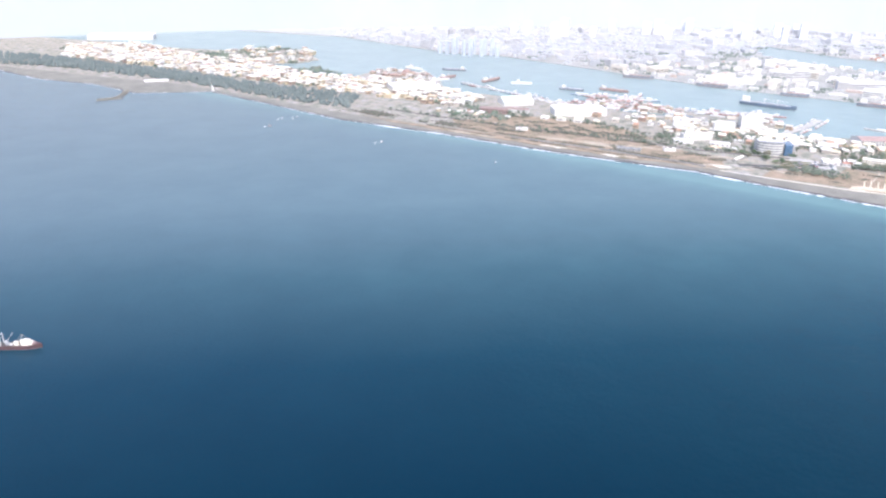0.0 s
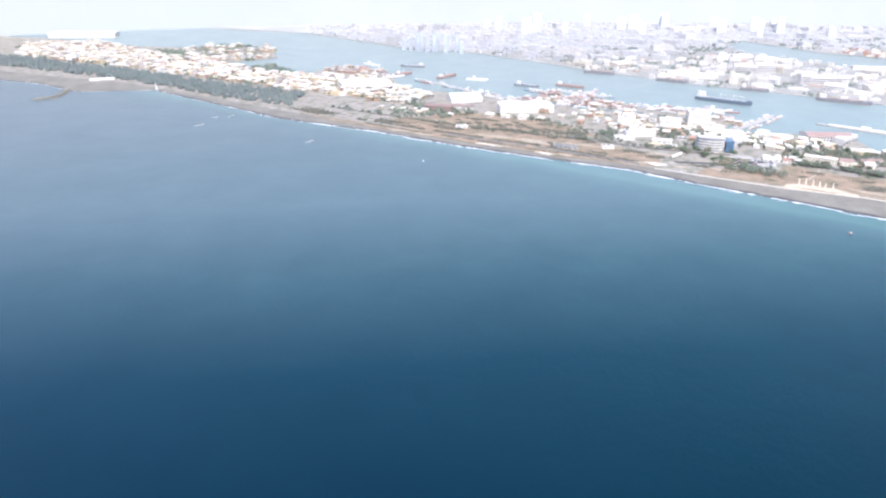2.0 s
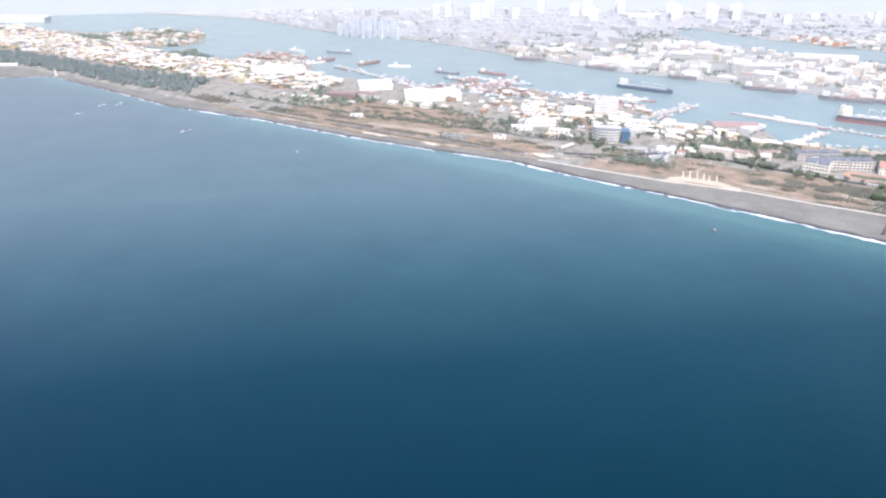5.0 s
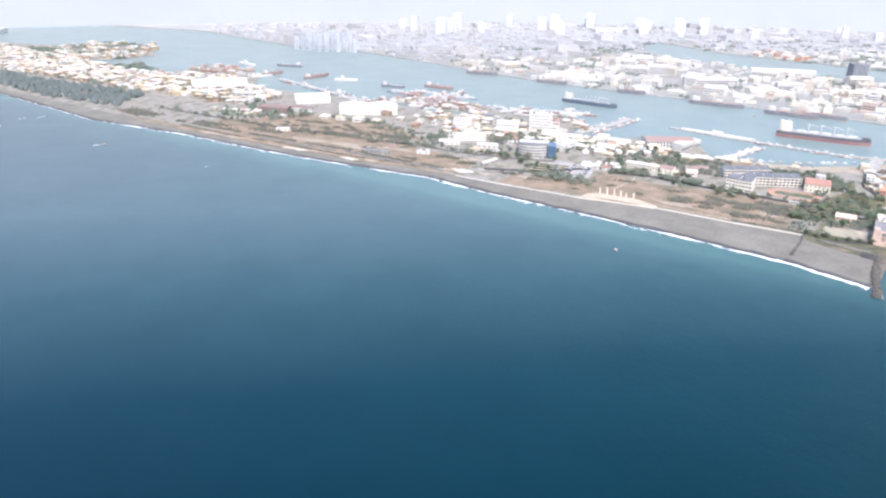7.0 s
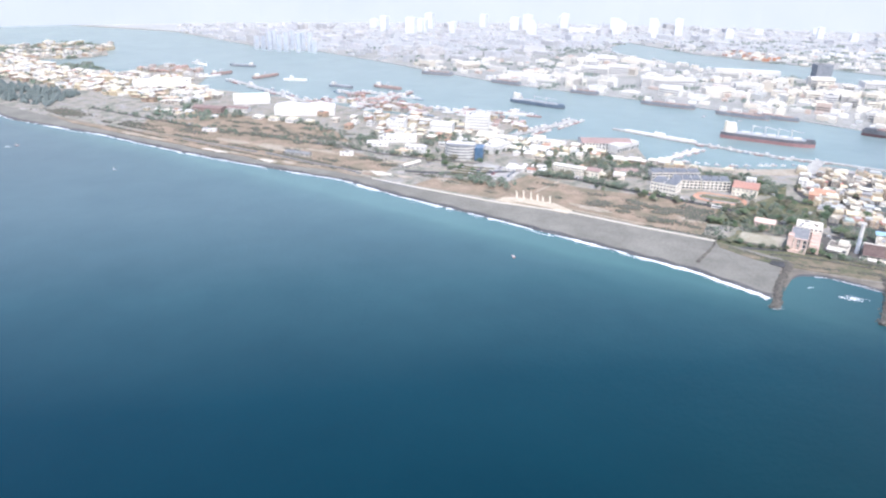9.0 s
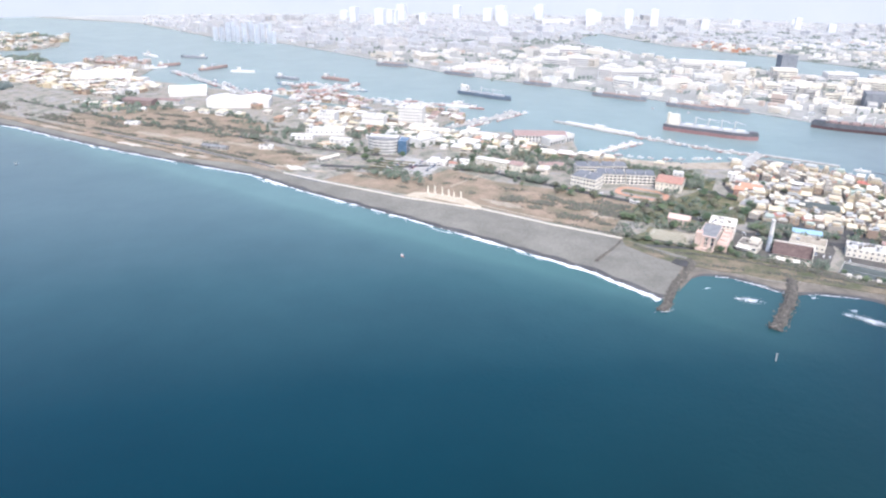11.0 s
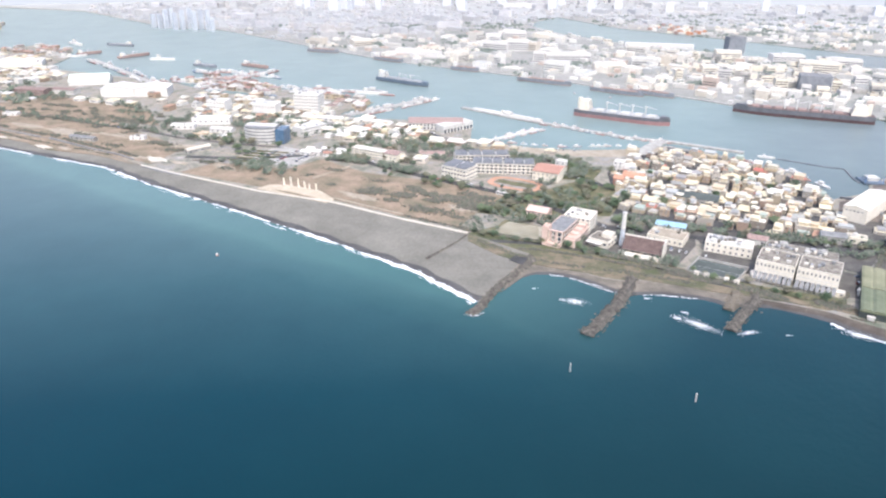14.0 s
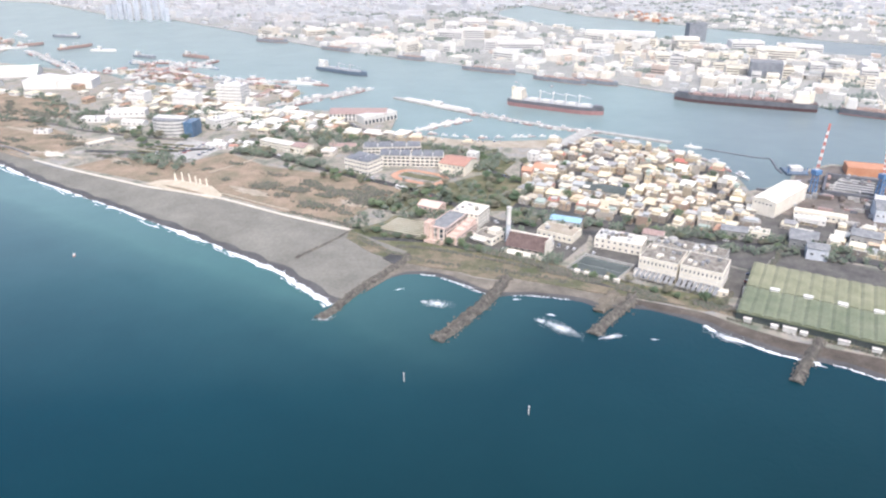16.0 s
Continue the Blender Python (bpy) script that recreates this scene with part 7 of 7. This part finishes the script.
def boat_template(L, B, seed):
    root = thing("fishing_boat", pose(0, 0, -60), "small moored fishing boat with a pale wheelhouse", "boat", "moored boats")
    ring = hull_ring(L, B, 6)
    bm = bmesh.new()
    prism(bm, hull_ring(L, B * 0.7, 6), -0.3, B * 0.32, ring)
    part("hull", bm, M_boat, root)
    bm = bmesh.new()
    box(bm, L * 0.2, -B * 0.28, B * 0.32, L * 0.48, B * 0.28, B * 0.8)
    box(bm, L * 0.18, -B * 0.32, B * 0.8, L * 0.52, B * 0.32, B * 0.87)
    part("wheelhouse", bm, M_white, root)
    bm = bmesh.new()
    tube(bm, (L * 0.56, 0, B * 0.3), (L * 0.56, 0, B * 1.5), 0.09, 0.05, 5)
    part("mast", bm, M_steel, root)
    return root


BOATS = [boat_template(9, 2.6, 1), boat_template(14, 3.6, 2), boat_template(20, 5, 3), boat_template(6, 2, 4)]


def moor(line, count, off, across, sizes=(0, 1)):
    pts = resample(line, 100)
    for k in range(count):
        i = min(98, int((k + rnd.uniform(0.1, 0.9)) / count * 99))
        d = (pts[i + 1] - pts[i]).normalized()
        nrm = Vector((-d.y, d.x)) * rnd.choice((-1, 1) if off > 0 else (1,)) * abs(off)
        p = pts[i] + nrm
        a = math.degrees(math.atan2(d.y, d.x)) + (90 if across else 0) + rnd.uniform(-8, 8)
        copy_thing(BOATS[rnd.choice(sizes)], pose(p.x, p.y, 0, 0, 0, a))


moor([(371.3, 712.8), (421.7, 737.3), (467.0, 765.6)], 26, 8, False, (0, 1))
moor([(529.0, 649.4), (597.1, 557.0), (623.2, 537.0)], 22, 4.5, False, (0, 0, 3))
moor([(475.7, 586.5), (527.7, 608.4)], 16, 4.5, False, (0, 3))
moor([(463.4, 578.9), (520.7, 541.9), (584.6, 529.5)], 14, -6, False, (0, 3))
moor([(320.3, 849.9), (355.2, 846.5), (396.4, 833.2), (429.4, 808.1)], 12, 8, False, (1, 2))
moor([(220.4, 891.7), (273.3, 943.4), (310.8, 980.0)], 22, 9, False, (1, 2))
moor([(235.8, 869.0), (268.0, 891.1), (311.8, 868.0), (352.1, 822.5)], 18, 8, False, (1, 2))
moor([(179.2, 959.7), (229.7, 929.1), (252.4, 951.1), (221.8, 996.3)], 18, 6, False, (1, 2))
moor([(638.9, 478.8), (658.8, 432.6), (656.9, 394.1)], 7, -6, False, (0, 1))
 
moor([(84, 1138), (128, 1045), (168, 945)], 22, 7, False, (1, 2))
moor([(220, 1004), (272, 980), (322, 938)], 16, 5, False, (1, 2))
moor([(210, 925), (258, 880), (300, 840)], 20, 8, False, (1, 2))
for x, y in ((-246.5, 886.5), (-228.5, 925.1), (-212.0, 929.4), (-134.3, 778.3), (-38.2, 669.1), (226.2, 394.9), (643.0, 751.9), (669.9, 721.7)):
    copy_thing(BOATS[3], pose(x, y, 0, 0, 0, rnd.uniform(0, 360)) @ Matrix.Diagonal((0.7, 0.7, 0.7, 1)))
for o in BOATS:
    for ch in list(o.children):
        bpy.data.objects.remove(ch)
    bpy.data.objects.remove(o)

# channel markers off the coves
for x, y in ((364.8, 229.4), (402.9, 194.8)):
    mk = thing("channel_marker", pose(x, y, 0), "white channel marker post standing in the sea", "marker", "channel markers")
    bm = bmesh.new()
    tube(bm, (0, 0, -1), (0, 0, 3.4), 0.2, 0.16, 8)
    part("post", bm, M_white, mk)
    bm = bmesh.new()
    tube(bm, (0, 0, 3.4), (0, 0, 4.0), 0.34, 0.2, 8)
    part("lantern", bm, M_white, mk)


# ---- shipyard ----
def lattice_crane(x, y, top, lean, label, banded):
    root = thing("dock_crane", pose(x, y, LAND), label, "crane", "dock cranes")
    bm = bmesh.new()
    for sx, sy in ((-2, -2), (2, -2), (2, 2), (-2, 2)):
        tube(bm, (sx * 0.8, sy * 0.8, -1), (sx * 0.6, sy * 0.6, 14), 0.5, 0.42, 6)
    for k in range(4):
        z = 2 + k * 3.4
        f = 1 - 0.4 * z / 14
        tube(bm, (-2 * f, -2 * f, z), (2 * f, -2 * f, z + 2.5), 0.2, 0.2, 4)
        tube(bm, (2 * f, 2 * f, z), (-2 * f, 2 * f, z + 2.5), 0.2, 0.2, 4)
    part("tower", bm, M_steel_blue, root, "blue lattice tower")
    bm = bmesh.new()
    box(bm, -2.6, -2.2, 14, 2.6, 2.2, 17)
    part("cab", bm, M_steel_blue, root)
    a, b = Vector((0, 0, 16)), Vector((lean[0], lean[1], top))
    n = 13
    for k in range(n):
        bm = bmesh.new()
        p, q = a.lerp(b, k / n), a.lerp(b, (k + 1) / n)
        w = 0.85 * (1 - 0.5 * k / n)
        for s in ((-w, 0), (w, 0), (0, w), (0, -w)):
            tube(bm, p + Vector((s[0], s[1], 0)), q + Vector((s[0], s[1], 0)), 0.28, 0.26, 4)
        tube(bm, p + Vector((-w, 0, 0)), q + Vector((w, 0, 0)), 0.2, 0.2, 4)
        part("jib_section", bm, M_crane_red if (k % 2 and banded) or k == n - 1 else M_white, root)
    return root


lattice_crane(683, 353, 44, (15, 12), "blue dock crane with a red and white banded jib", True)
lattice_crane(719, 333, 36, (7, 9), "blue dock crane with a red and white banded jib", True)
building("workshop", (641, 324), (662, 303), 6, 4.5, "long cream workshop with a low roof", "building", M_cream, M_cream, 1)
building("workshop", (634, 316), (648, 305), 5, 4.0, "low white workshop with a flat roof", "building", M_white, M_white, 1)
building("dock_house", (738, 378), (760, 362), 16, 6, "orange steel dock structure with a flat top", "dock", M_orange, M_orange, 0)
building("yard_shed", (682, 302), (700, 286), 20, 8, "grey gabled shipyard shed", "shed", M_tower, M_grey_roof, 1, "gable", 2.0)
building("yard_shed", (608, 292), (618, 281), 12, 5, "grey gabled shed beside the road", "shed", M_concrete, M_grey_roof, 1, "gable", 1.6)
building("yard_shed", (640, 280), (650, 268), 12, 6, "grey gabled shed beside the road", "shed", M_concrete, M_grey_roof, 1, "gable", 1.6)
slab("dry_dock", [(690, 352), (712, 330), (745, 352), (720, 378)], 0.2, LAND + 0.12, M_asphalt, "dark floor of the shipyard dock", "ground")
slab("dock_deck", [(699, 356), (720, 338), (743, 357), (727, 372)], 0.2, LAND + 0.9, M_concrete, "raised grey steel deck of the dry dock", "ground")
building("yard_shed", (698, 317), (704, 311), 14, 6, "pale grey gabled shed in the shipyard", "shed", M_tower, M_pale, 1, "gable", 1.6)
for a, b in (((690, 351), (711, 329)), ((711, 329), (746, 352)), ((746, 352), (721, 379)), ((721, 379), (690, 351))):
    ribbon("dock_wall", [a, b], 1.6, LAND + 3.0, M_hull_dark, "dark steel wall of the dry dock", "wall", 3.2)
for k in range(7):
    a = Vector((694 + 4.6 * k, 347 + 4.0 * k * 0.9))
    ribbon("dock_rail", [a, a + Vector((17.5, -17.5))], 0.7, LAND + 1.5, M_hull_dark, "dark keel blocks across the dock floor", "rail", 0.7)
pontoon = thing("pontoon", pose(697, 391, 0, 0, 0, -24), "blue-grey floating pontoon with a pale deck", "pontoon")
bm = bmesh.new()
prism(bm, [(0, 0), (15, 0), (16, 8), (15, 16), (0, 16)], -0.5, 1.4)
part("hull", bm, M_hull_navy, pontoon)
bm = bmesh.new()
box(bm, 5, 7, 1.4, 13, 14.5, 3.4)
box(bm, 4.6, 6.6, 3.4, 13.4, 14.9, 3.7)
part("deckhouse", bm, M_pale, pontoon)
for x in (1.0, 14.0):
    bm = bmesh.new()
    tube(bm, (x, 2, 1.3), (x, 2, 6.0), 0.35, 0.3, 6)
    part("post", bm, M_steel_blue, pontoon)
for k in range(130):
    x, y = rnd.uniform(650, 790), rnd.uniform(286, 374)
    bm = bmesh.new()
    L2, D2, h2 = rnd.uniform(2, 9), rnd.uniform(1.2, 3), rnd.uniform(0.6, 2.4)
    box(bm, 0, 0, -0.2, L2, D2, h2)
    box(bm, 0.15, 0.15, h2, L2 - 0.15, D2 - 0.15, h2 + 0.2)
    part("plate_stack", bm, rnd.choice((M_rust, M_steel, M_concrete, M_grey_roof, M_hull_dark, M_yard)), thing("steel_stack", pose(x, y, LAND + 0.1, 0, 0, rnd.choice((-46, 44))), "stack of rusty and grey steel plates in the yard", "steel stack", "steel stacks"))
